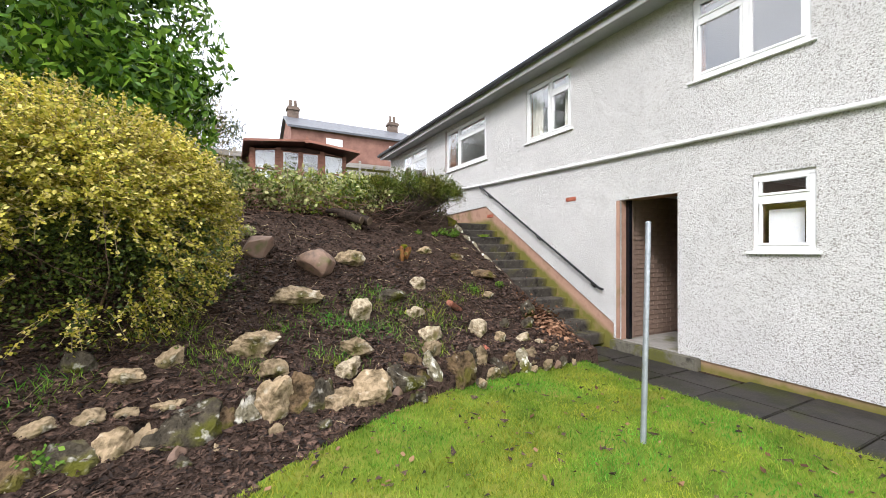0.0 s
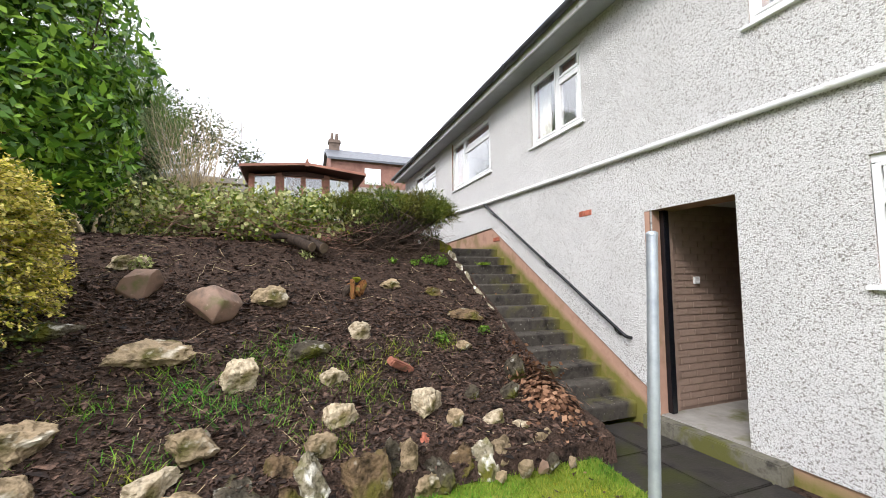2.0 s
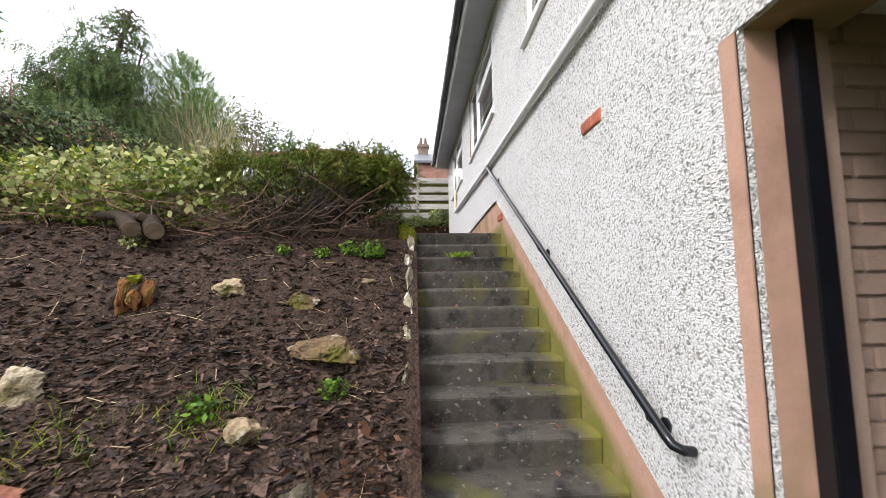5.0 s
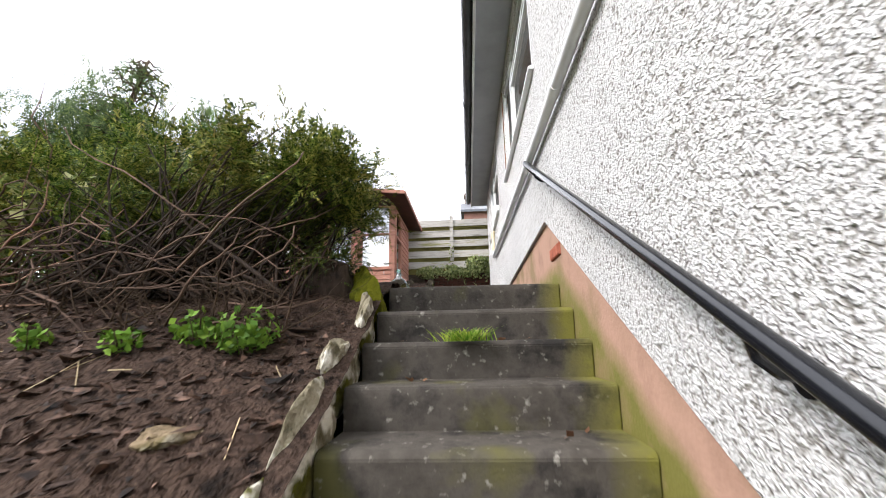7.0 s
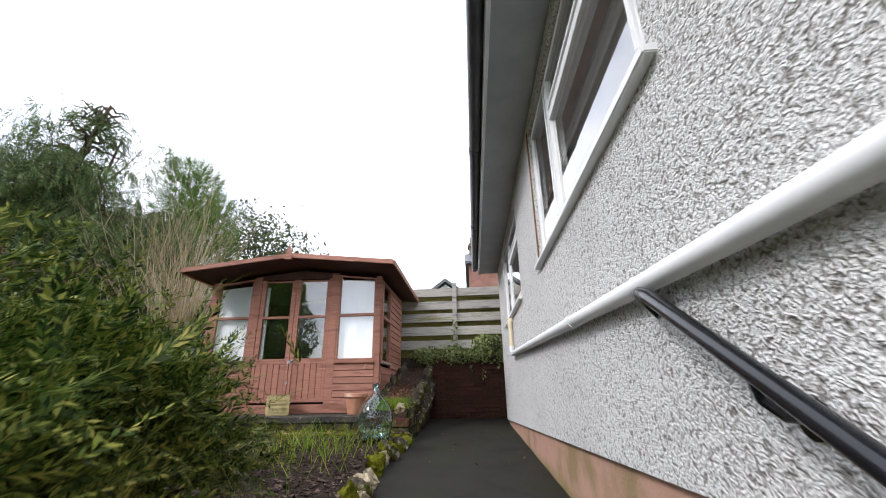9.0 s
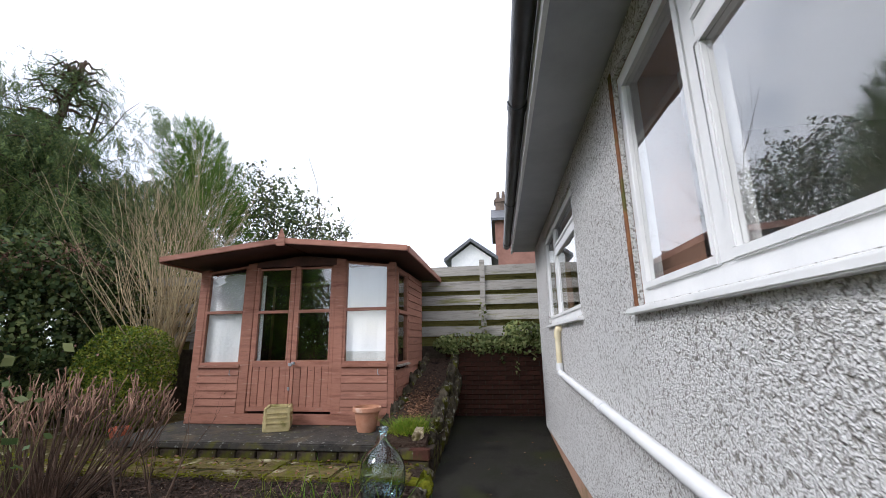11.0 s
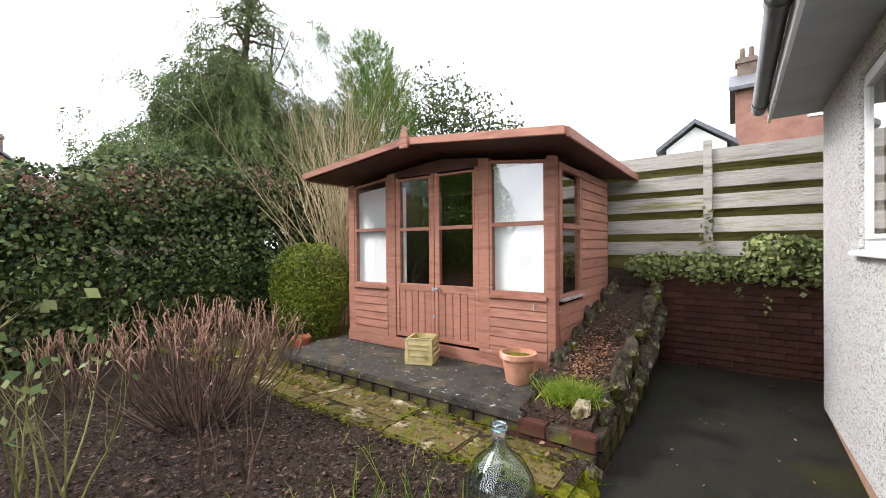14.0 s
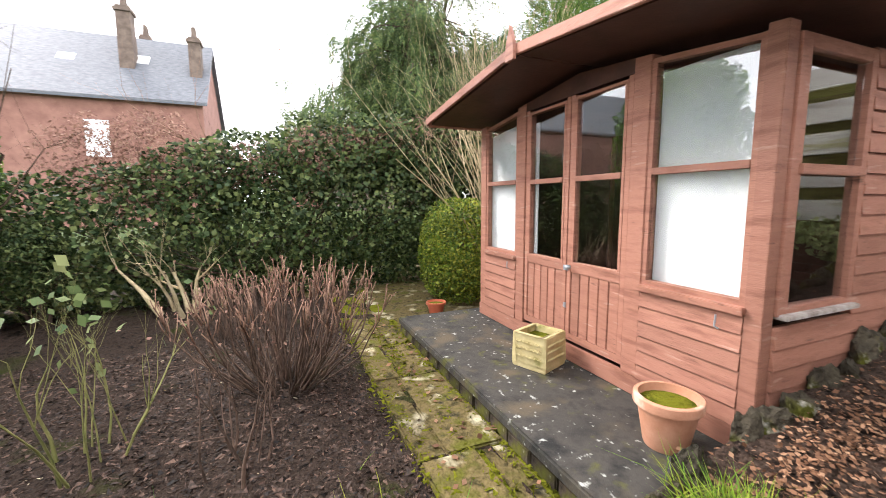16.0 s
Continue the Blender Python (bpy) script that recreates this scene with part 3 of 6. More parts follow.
def plinth_top(y):
    if y < 0.62:
        return -1.96 + 0.02 * (y + 0.4)
    if y < 4.14:
        return -1.71 + (y - 0.62) * 0.605
    return 0.42 - (y - 4.14) * 0.034


def wall_with_openings(b, x0, x1, bottom, extra=()):
    cuts = sorted({Y0, Y1, 0.5, 0.57, 0.62, 4.14, *extra, *[v for o in OPENINGS.values() for v in o[:2]]})
    for ya, yb in zip(cuts, cuts[1:]):
        ym = (ya + yb) / 2
        holes = sorted((o[2], o[3]) for o in OPENINGS.values() if o[0] < ym < o[1])
        z = None
        for h0, h1 in holes + [(EAVE, None)]:
            za, zb = (bottom(ya + 1e-4), bottom(yb - 1e-4)) if z is None else (z, z)
            if h0 > max(za, zb) + 0.002:
                b.prism([(ya, za), (yb, zb), (yb, h0), (ya, h0)], "x", x0, x1)
            z = h1


b = Builder()
wall_with_openings(b, 0.0, 0.28, lambda y: -2.3)
structure("wall_garden", b, M_PINK, "pink-painted masonry wall core and plinth of the house", "wall")
b = Builder()
wall_with_openings(b, -0.024, -0.001, lambda y: plinth_top(y))
coat = structure("wall_render", b, M_CAST, "white pebble-dashed render over the house wall", "wall")
b = Builder()
b.box(0.0, 7.0, Y1 - 0.28, Y1, -2.3, EAVE).box(0.0, 7.0, Y0, Y0 + 0.28, -2.3, EAVE).box(6.8, 7.0, Y0, Y1, -2.3, EAVE)
structure("wall_house_rest", b, M_CAST, "white pebble-dashed end and back walls of the house", "wall")
b = Builder()
b.box(0.29, 3.6, Y0 + 0.3, Y1 - 0.3, 0.72, 0.8).box(0.29, 3.6, Y0 + 0.3, Y1 - 0.3, 2.60, 2.64).box(3.5, 3.6, Y0 + 0.3, Y1 - 0.3, 0.8, 2.6)
for y in (0.4, 3.3, 6.7):
    b.box(0.29, 3.5, y - 0.05, y + 0.05, 0.8, 2.6)
structure("wall_rooms", b, M_ROOM, "plain painted inside walls of the upper rooms", "wall")
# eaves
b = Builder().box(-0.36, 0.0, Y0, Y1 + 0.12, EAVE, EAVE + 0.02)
structure("soffit", b, M_SOFFIT, "grey soffit boards under the eaves", "soffit")
b = Builder().box(-0.385, -0.362, Y0, Y1 + 0.12, EAVE - 0.03, EAVE + 0.15)
structure("fascia", b, M_FASCIA, "white painted fascia board along the eaves", "trim", bevel=0.004)
b = Builder().prism([(-0.40, EAVE + 0.13), (3.4, 4.3), (7.4, EAVE + 0.13), (7.4, EAVE + 0.2), (3.4, 4.4), (-0.44, EAVE + 0.18)], "y", Y0 - 0.2, Y1 + 0.2)
structure("roof", b, M_SLATE, "dark slate pitched roof of the house", "roof")
gutter = thing("gutter", (-0.44, 2, EAVE), "dark grey half-round gutter along the eaves", "gutter")
b = Builder()
arc = [(-0.444 + 0.056 * math.cos(a), EAVE + 0.115 + 0.062 * math.sin(a)) for a in np.linspace(math.pi, 2 * math.pi, 13)]
b.prism(arc + [(x * 0.92 - 0.0355, z + 0.004) for x, z in arc[::-1]], "y", Y0, Y1 + 0.15)
part("channel", b, M_GUTTER, gutter, smooth=True)
for y in np.arange(0.86 - 1.9 * 3, Y1, 1.9):
    arc2 = [(-0.444 + 0.063 * math.cos(a), EAVE + 0.115 + 0.069 * math.sin(a)) for a in np.linspace(math.pi, 2 * math.pi, 13)]
    part("joint", Builder().prism(arc2, "y", y - 0.04, y + 0.04), M_GUTTER, gutter)


# ---- windows ----
def window(name, key, label, bars, opener, sill=0.04, curtain=False):
    """A white casement in its opening. bars: uprights as shares of the width; opener: share from which a top light is split off."""
    y0, y1, z0, z1 = OPENINGS[key]
    w = thing(name, (0.05, (y0 + y1) / 2, z0), label, "window", kind="structure")
    fw = 0.06
    b = Builder().box(0.0, 0.075, y0, y1, z0, z0 + fw).box(0.0, 0.075, y0, y1, z1 - fw, z1)
    b.box(0.0, 0.075, y0, y0 + fw, z0 + fw, z1 - fw).box(0.0, 0.075, y1 - fw, y1, z0 + fw, z1 - fw)
    part("window_frame", b, M_WHITE, w, bevel=0.004)
    edges = [y0 + fw] + [y0 + (y1 - y0) * s for s in bars] + [y1 - fw]
    for yb in edges[1:-1]:
        part("mullion", Builder().box(-0.004, 0.079, yb - 0.035, yb + 0.035, z0 + fw, z1 - fw), M_WHITE, w, bevel=0.004)
    for i, (ya, yb) in enumerate(zip(edges, edges[1:])):
        ya, yb = ya + (0.035 if i else 0), yb - (0.035 if i < len(edges) - 2 else 0)
        zs = [z0 + fw, z1 - fw]
        if i in opener:
            zt = z1 - (z1 - z0) * opener[i]
            zs = [z0 + fw, zt, z1 - fw]
            part("transom", Builder().box(-0.003, 0.078, ya, yb, zt - 0.03, zt + 0.03), M_WHITE, w, bevel=0.004)
        for j, (za, zb) in enumerate(zip(zs, zs[1:])):
            za, zb = za + (0.03 if j else 0), zb - (0.03 if j < len(zs) - 2 else 0)
            s = 0.028
            bb = Builder().box(-0.012, 0.03, ya, yb, za, za + s).box(-0.012, 0.03, ya, yb, zb - s, zb).box(-0.012, 0.03, ya, ya + s, za + s, zb - s).box(-0.012, 0.03, yb - s, yb, za + s, zb - s)
            sash = part("sash", bb, M_WHITE, w, bevel=0.004)
            p = part("pane", Builder().box(0.006, 0.012, ya + s, yb - s, za + s, zb - s), M_GLASS, sash)
            p.matrix_parent_inverse = Matrix()
            p.visible_shadow = False
    part("window_sill", Builder().prism([(-0.024 - sill, z0 - 0.036), (0.0, z0 - 0.036), (0.0, z0 + 0.004), (-0.024 - sill, z0 - 0.012)], "y", y0 - 0.05, y1 + 0.05), M_WHITE, w, "white painted projecting sill", bevel=0.004)
    if curtain:
        for ya, yb in ((y0 + 0.02, y0 + 0.3), (y1 - 0.3, y1 - 0.02)):
            c = Builder()
            ys = np.linspace(ya, yb, 40)
            vs = [(0.16 + 0.025 * math.sin(i * 1.1), y, z) for i, y in enumerate(ys) for z in (z0 - 0.2, z1)]
            c.add(vs, [(2 * i, 2 * i + 2, 2 * i + 3, 2 * i + 1) for i in range(39)])
            tagged(part("curtain", c, M_CURTAIN, None, smooth="all"), "pale curtain hanging inside the window", "curtain", "curtains")
    return w


window("window_1", "a", "white casement window in pebble-dashed wall", [0.5], {1: 0.28})
window("window_2", "b", "white casement window with top light and curtains", [0.44], {0: 0.28}, curtain=True)
window("window_3", "c", "wide white casement window beside the stair top", [0.655], {0: 0.3})
window("window_4", "d", "white kitchen casement window with top light", [0.6], {0: 0.3})
window("window_5", "small", "small white lower window with frosted pane and top light", [], {0: 0.32})
part("reveal", Builder().box(-0.03, -0.002, 6.062, 6.10, 1.53, 2.66), M_BROWNWOOD, bpy.data.objects["window_3"], "brown unpainted edge strip beside the frame")
tagged(part("window_blind", Builder().box(0.10, 0.104, -1.665, -1.345, -0.56, -0.14), M_BLIND), "white frosted screen behind the small window", "blind")

# ---- passage behind the doorway ----
b = Builder().box(0.0, 3.2, -0.66, 0.52, -2.1, -1.945)
structure("doorstep", Builder().box(-0.15, -0.002, -0.67, 0.60, -2.12, -1.95), M_DOORSTEP, "mossy concrete doorstep", "step", bevel=0.012)
structure("floor_passage", b, M_CONC, "pale concrete floor and doorstep of the passage", "floor", bevel=0.012)
b = Builder().box(0.281, 3.3, 0.56, 0.70, -2.1, 0.4).box(0.281, 3.3, -0.70, -0.60, -2.1, 0.4).box(3.2, 3.3, -0.60, 0.56, -2.1, 0.4)
passage = structure("wall_passage", b, M_PASSB, "painted brick side walls of the dark passage", "wall")
b = Builder().box(0.281, 3.2, -0.60, 0.56, 0.28, 0.4)
structure("ceiling_passage", b, M_PLASTER, "dim plaster ceiling of the passage", "ceiling")
door_frame = thing("door_1", (0.1, 0.5, -1.94), "open doorway with pink jamb and black door edge", "doorway", kind="structure")
part("jamb", Builder().box(-0.03, 0.10, 0.501, 0.575, -1.94, 0.165), M_PINK, door_frame, "pink painted jamb", bevel=0.006)
part("door_edge", Builder().box(0.10, 0.17, 0.44, 0.50, -1.94, 0.165), M_BLACK, door_frame, "black painted door edge", bevel=0.004)
part("door_leaf", Builder().box(0.175, 0.27, 0.49, 0.53, -1.94, 0.165), M_PASSB, door_frame, "pale timber edge", bevel=0.004)
switch = tagged(part("light_switch", Builder().box(0.62, 0.70, 0.525, 0.552, -0.62, -0.54), M_WHITE, None, bevel=0.004), "small white switch box on the passage wall", "switch")

# ---- stairs ----
stairs = thing("stairs", (-0.5, 0.8, -2.1), "dark concrete garden stairs with worn mossy treads", "stairs", kind="structure")
N_STEPS, RISE, GOING = 13, 0.158, 0.2635
rng = np.random.default_rng(5)
for k in range(N_STEPS):
    y, z = 3.965 - GOING * k, -RISE * k
    back = y + GOING + 0.02 if k else y + 0.34
    j = rng.uniform(-0.012, 0.012, 4)
    w = rng.uniform(0.010, 0.024)
    part("step", Builder().prism([(y + 0.014, z - RISE - 0.012), (back + 0.02, z - RISE - 0.012), (back + 0.02, z + j[2] * 0.3), (y + w * 1.6, z + 0.001), (y + w * 0.6, z - 0.006), (y + j[0] * 0.3, z - 0.022), (y + 0.006, z - 0.06)], "x", -1.0 + j[1], -0.003), M_STEP, stairs, bevel=0.004, smooth=True)


# ---- paths and lawn ----
b = Builder()
ys = np.linspace(4.28, 11.32, 60)
xl = lambda y: -1.0 if y < 4.6 else -1.0 - min(0.32, (y - 4.6) * 0.16)
cols = 10
vs = []
for y in ys:
    for i in range(cols):
        s = i / (cols - 1)
        x = xl(y) - 0.15 + s * (-xl(y) + 0.15 + (0.0 if y < Y1 else 1.4))
        vs.append((x, y, path_height(y) + 0.008 * noise.noise(Vector((x * 2, y * 2, 0)))))
b.add(vs, [(r * cols + i, r * cols + i + 1, (r + 1) * cols + i + 1, (r + 1) * cols + i) for r in range(len(ys) - 1) for i in range(cols - 1)])
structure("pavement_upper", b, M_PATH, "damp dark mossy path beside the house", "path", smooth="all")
pave = thing("pavement_lower", (-0.6, -2, -2.1), "dark damp flagstone path at the foot of the house", "path", kind="structure")
part("bed", Builder().box(-1.25, -0.001, Y0, 0.80, -2.3, -2.115), M_SOIL, pave)
rng = np.random.default_rng(8)
y = 0.78
while y > Y0:
    d = rng.uniform(0.55, 0.8)
    w = rng.uniform(0.5, 0.62)
    for xa, xb in ((-1.2, -1.2 + w), (-1.2 + w, -0.002)):
        if not (y > -0.66 and y - d < 0.5 and xb > -0.15) or xb < -0.15:
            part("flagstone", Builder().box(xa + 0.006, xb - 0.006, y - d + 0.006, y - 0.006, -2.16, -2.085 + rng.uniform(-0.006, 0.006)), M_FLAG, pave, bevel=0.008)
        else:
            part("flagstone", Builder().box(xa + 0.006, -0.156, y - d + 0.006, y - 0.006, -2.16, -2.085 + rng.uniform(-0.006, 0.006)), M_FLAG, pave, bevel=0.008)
    y -= d


def sheet(name, xs, ys_of, mat, height, label, category):
    """A ground sheet: rows of points, ys_of(x) gives the y values for one x."""
    b = Builder()
    rows = [[(x, y, height(x, y)) for y in ys_of(x)] for x in xs]
    n = len(rows[0])
    b.add([p for r in rows for p in r], [(i * n + j, (i + 1) * n + j, (i + 1) * n + j + 1, i * n + j + 1) for i in range(len(rows) - 1) for j in range(n - 1)])
    me = bpy.data.meshes.new(name)
    me.from_pydata(b.v, [], b.f)
    me.shade_smooth()
    me.materials.append(mat)
    ob = new(name, me)
    return tagged(ob, label, category, kind="structure")


def lawn_height(x, y):
    return -2.06 + 0.02 * noise.noise(Vector((x * 1.3, y * 1.3, 3))) + 0.05 * max(0.0, min(1.0, 1 - (lawn_edge(x) - y) / 0.5))


def rough_soil(x, y):
    if y < lawn_edge(x) - 0.03 and y < 1:
        return -2.12
    p = Vector((x, y, 0))
    return soil_height(x, y) + 0.035 * noise.noise(p * 3) + 0.018 * noise.noise(p * 9) + 0.010 * noise.noise(p * 24)


sheet("lawn", np.linspace(-12, -1.2, 90), lambda x: np.linspace(-9, lawn_edge(x) + 0.05, 70), M_LAWN, lawn_height, "short bright green lawn with fallen leaves", "lawn")
sheet("soil_bank", np.concatenate([np.linspace(-9.5, -6, 50), np.linspace(-5.97, -0.99, 180)]),
      lambda x: np.linspace(lawn_edge(x) - 0.06, 4.5, 180), M_SOIL, rough_soil, "dark bare soil of the rockery bank", "soil")
b = Builder()
rows = [[(x, y, rough_soil(x, y)) for x in np.linspace(-9.5, xl(y) - 0.06, 150)] for y in np.linspace(4.49, 8.35, 90)]
b.add([p for r in rows for p in r], [(i * 150 + j, i * 150 + j + 1, (i + 1) * 150 + j + 1, (i + 1) * 150 + j) for i in range(89) for j in range(149)])
structure("soil_bed", b, M_BEDSOIL, "dark bare soil of the upper flower bed", "soil", smooth="all")


def far_height(x, y):
    if y < -1:
        return -2.2 if y > -12 else -2.2 - 0.02 * (-y - 12)
    if x > -12 and y < 11.5:
        return -2.3 if y < 3.6 else (-0.5 if x < -1.2 else -2.3)
    return 1.0 if y > 11.5 else min(1.0, -0.5 + 0.2 * (y + 1))


gx = np.concatenate([-np.geomspace(900, 14, 18), np.linspace(-12, 10, 23), np.geomspace(14, 900, 18)])
gy = np.concatenate([-np.geomspace(900, 14, 18), np.linspace(-12, 11.4, 27), [11.6], np.geomspace(14, 900, 18)])
sheet("ground", gx, lambda x: gy, M_ROUGHGRASS, far_height, "grassy ground that reaches the horizon", "ground")

M_MOSSPAVE = material("mossy_sandstone", [(0.035, 0.03, 0.012), (0.14, 0.105, 0.045), (0.07, 0.058, 0.018)], 9, 0.95, 0.9, 35, per_piece=0.2, spots=[((0.085, 0.083, 0.014), 4.5, 0.55), ((0.44, 0.39, 0.26), 4.2, 0.60), ((0.03, 0.028, 0.018), 11, 0.64)], dist=0.03, spec=0.1)
M_SLAB = material("dark_slab", [(0.017, 0.017, 0.016), (0.055, 0.05, 0.043), (0.032, 0.03, 0.027)], 4, 0.75, 0.5, 70, spots=[((0.095, 0.075, 0.048), 2.6, 0.57), ((0.45, 0.46, 0.42), 20, 0.66), ((0.08, 0.078, 0.022), 7, 0.62)], spec=0.2)
M_PLANTER = material("yellow_stone_planter", [(0.42, 0.34, 0.15), (0.56, 0.47, 0.25)], 8, 0.9, 0.5, 50, spots=[((0.20, 0.19, 0.05), 5, 0.62)])
M_POT = material("terracotta_pot", [(0.42, 0.19, 0.11), (0.54, 0.28, 0.18)], 6, 0.85, 0.2, 70, spots=[((0.62, 0.44, 0.34), 6, 0.60)])
M_REDPOT = material("red_plastic_pot", [(0.42, 0.10, 0.05), (0.48, 0.13, 0.07)], 6, 0.5, 0.1, 70)

# ---- summer house ----
hut = thing("summer_house", (-3.35, 10.2, 0.385), "reddish-brown cedar summer house with white blinds in its windows", "summer house")
FY, FX0, FX1, BY = 9.35, -4.76, -1.95, 11.2


def roof_under(x):
    return 2.56 - abs(x + 3.26) * 0.105


def upright(name, x0, x1, y0, y1, z0, z1=None, mat=None, parent=None, label=""):
    b = Builder()
    za, zb = (z1, z1) if z1 else (roof_under(x0), roof_under(x1))
    b.prism([(x0, z0), (x1, z0), (x1, zb), (x0, za)], "y", y0, y1)
    return part(name, b, mat or M_CEDAR, parent or hut, label, bevel=0.004)


part("floor", Builder().box(FX0, FX1, FY, BY, 0.40, 0.50), M_CEDAR_SHADE, hut)
part("skirting", Builder().box(FX0 - 0.008, FX1 + 0.008, FY - 0.02, FY + 0.02, 0.39, 0.515), M_CEDAR, hut, bevel=0.004)
for x0, x1 in ((FX0, -4.645), (-4.055, -3.925), (-2.765, -2.64), (-2.035, FX1)):
    upright("post", x0, x1, FY - 0.012, FY + 0.07, 0.515)
upright("post", FX1 - 0.07, FX1, BY - 0.07, BY, 0.40)
upright("post", FX0, FX0 + 0.07, BY - 0.07, BY, 0.40)


def glazing(name, x0, x1, z0, tops, mid, parent, y=FY, bar=0.03):
    """Two panes over one another in a slim cedar frame; tops: heights at the two ends."""
    b = Builder().prism([(x0, z0), (x0 + bar, z0), (x0 + bar, tops[0]), (x0, tops[0])], "y", y - 0.004, y + 0.05)
    b.prism([(x1 - bar, z0), (x1, z0), (x1, tops[1]), (x1 - bar, tops[1])], "y", y - 0.004, y + 0.05)
    b.prism([(x0 + bar, z0), (x1 - bar, z0), (x1 - bar, z0 + bar), (x0 + bar, z0 + bar)], "y", y - 0.004, y + 0.05)
    b.prism([(x0 + bar, tops[0] - bar), (x1 - bar, tops[1] - bar), (x1 - bar, tops[1]), (x0 + bar, tops[0])], "y", y - 0.004, y + 0.05)
    fr = part(name, b, M_CEDAR, parent)
    if parent != hut:
        fr.matrix_parent_inverse = Matrix()
    part("glazing_bar", Builder().box(x0 + bar, x1 - bar, y - 0.012, y + 0.045, mid - 0.02, mid + 0.02), M_CEDAR, parent, bevel=0.003).matrix_parent_inverse = fr.matrix_parent_inverse.copy()
    for pane_out in ([(x0 + bar, z0 + bar), (x1 - bar, z0 + bar), (x1 - bar, mid - 0.02), (x0 + bar, mid - 0.02)],
                     [(x0 + bar, mid + 0.02), (x1 - bar, mid + 0.02), (x1 - bar, tops[1] - bar), (x0 + bar, tops[0] - bar)]):
        p = part("pane", Builder().prism(pane_out, "y", y + 0.014, y + 0.018), M_HUTGLASS, parent)
        p.matrix_parent_inverse = fr.matrix_parent_inverse.copy()
        p.visible_shadow = False


for x0, x1 in ((-4.645, -4.055), (-2.64, -2.035)):
    glazing("window_frame", x0, x1, 1.125, (roof_under(x0) - 0.03, roof_under(x1) - 0.03), 1.815, hut)
    part("window_sill", Builder().box(x0 - 0.01, x1 + 0.01, FY - 0.045, FY + 0.01, 1.085, 1.125), M_CEDAR, hut, bevel=0.005)
    for k in range(6):
        z = 0.515 + k * 0.095
        part("shiplap_board", Builder().prism([(FY - 0.022, z), (FY + 0.02, z), (FY + 0.02, z + 0.094), (FY - 0.004, z + 0.094), (FY - 0.012, z + 0.08)], "x", x0, x1), M_CEDAR, hut)
    part("hook", Builder().tube([(x1 - 0.12, FY - 0.03, 1.06), (x1 - 0.12, FY - 0.035, 1.0), (x1 - 0.10, FY - 0.03, 0.99)], 0.005, 5), M_STEEL, hut, "small metal hook")
for x0, x1, side in ((-3.925, -3.345, 0), (-3.345, -2.765, 1)):
    door = part("door", Builder().box(x0 + 0.004, x1 - 0.004, FY, FY + 0.045, 0.545, 0.60), M_CEDAR, hut, "double door leaf, half glazed, closed")
    b = Builder().box(x0 + 0.004, x0 + 0.05, FY - 0.002, FY + 0.045, 0.60, 2.42).box(x1 - 0.05, x1 - 0.004, FY - 0.002, FY + 0.045, 0.60, 2.42)
    part("stile", b, M_CEDAR, door, bevel=0.003).matrix_parent_inverse = Matrix()
    part("rail", Builder().box(x0 + 0.05, x1 - 0.05, FY - 0.001, FY + 0.045, 1.09, 1.15), M_CEDAR, door, bevel=0.003).matrix_parent_inverse = Matrix()
    for k in range(5):
        w = (x1 - x0 - 0.1) / 5
        part("door_board", Builder().box(x0 + 0.05 + k * w + 0.003, x0 + 0.05 + (k + 1) * w - 0.003, FY + 0.006, FY + 0.03, 0.60, 1.09), M_CEDAR, door, bevel=0.004).matrix_parent_inverse = Matrix()
    glazing("glass_frame", x0 + 0.05, x1 - 0.05, 1.15, (2.40, 2.40), 1.805, door, FY, 0.022)
part("knob", Builder().lathe([(0.0, 0), (0.02, 0.0), (0.026, 0.015), (0.02, 0.03), (0.0, 0.034)], (-3.285, FY - 0.04, 1.12), 12), M_STEEL, hut, "small brass knob", smooth="all")
part("latch", Builder().box(-3.37, -3.32, FY - 0.012, FY - 0.002, 1.10, 1.14), M_STEEL, hut, "worn metal latch")
part("latch", Builder().box(-3.36, -3.335, FY - 0.012, FY - 0.002, 0.80, 0.84), M_STEEL, hut, "worn metal latch")
b = Builder().prism([(-3.925, 2.42), (-2.765, 2.42), (-2.765, roof_under(-2.765)), (-3.26, roof_under(-3.26)), (-3.925, roof_under(-3.925))], "y", FY - 0.008, FY + 0.05)
# head board takes the dark tone as the shade below the eaves
part("head_board", b, M_CEDAR_SHADE, hut)
# sides
for side, xs in ((1, FX1), (-1, FX0)):
    z = 0.40
    while z < 2.36:
        h = min(0.106, 2.40 - z)
        spans = [(FY + 0.07, BY - 0.07)]
        if side == 1 and z + h > 1.09:
            spans = [(10.07, BY - 0.07)]
        for ya, yb in spans:
            part("shiplap_board", Builder().prism([(xs + side * 0.02, z), (xs - side * 0.02, z), (xs - side * 0.02, z + h - 0.002), (xs + side * 0.002, z + h - 0.002), (xs + side * 0.010, z + h - 0.016)], "y", ya, yb), M_CEDAR, hut)
        z += 0.106
b = Builder().box(FX1 - 0.05, FX1 + 0.012, 9.42, 9.50, 1.09, 2.38).box(FX1 - 0.05, FX1 + 0.012, 10.02, 10.08, 1.09, 2.38).box(FX1 - 0.05, FX1 + 0.012, 9.50, 10.02, 2.32, 2.38).box(FX1 - 0.05, FX1 + 0.012, 9.50, 10.02, 1.09, 1.13)
side_window = part("side_window", b, M_CEDAR, hut, bevel=0.003)
part("side_rail", Builder().box(FX1 - 0.05, FX1 + 0.03, 9.48, 10.04, 1.76, 1.81), M_CEDAR, side_window, bevel=0.004).matrix_parent_inverse = Matrix()
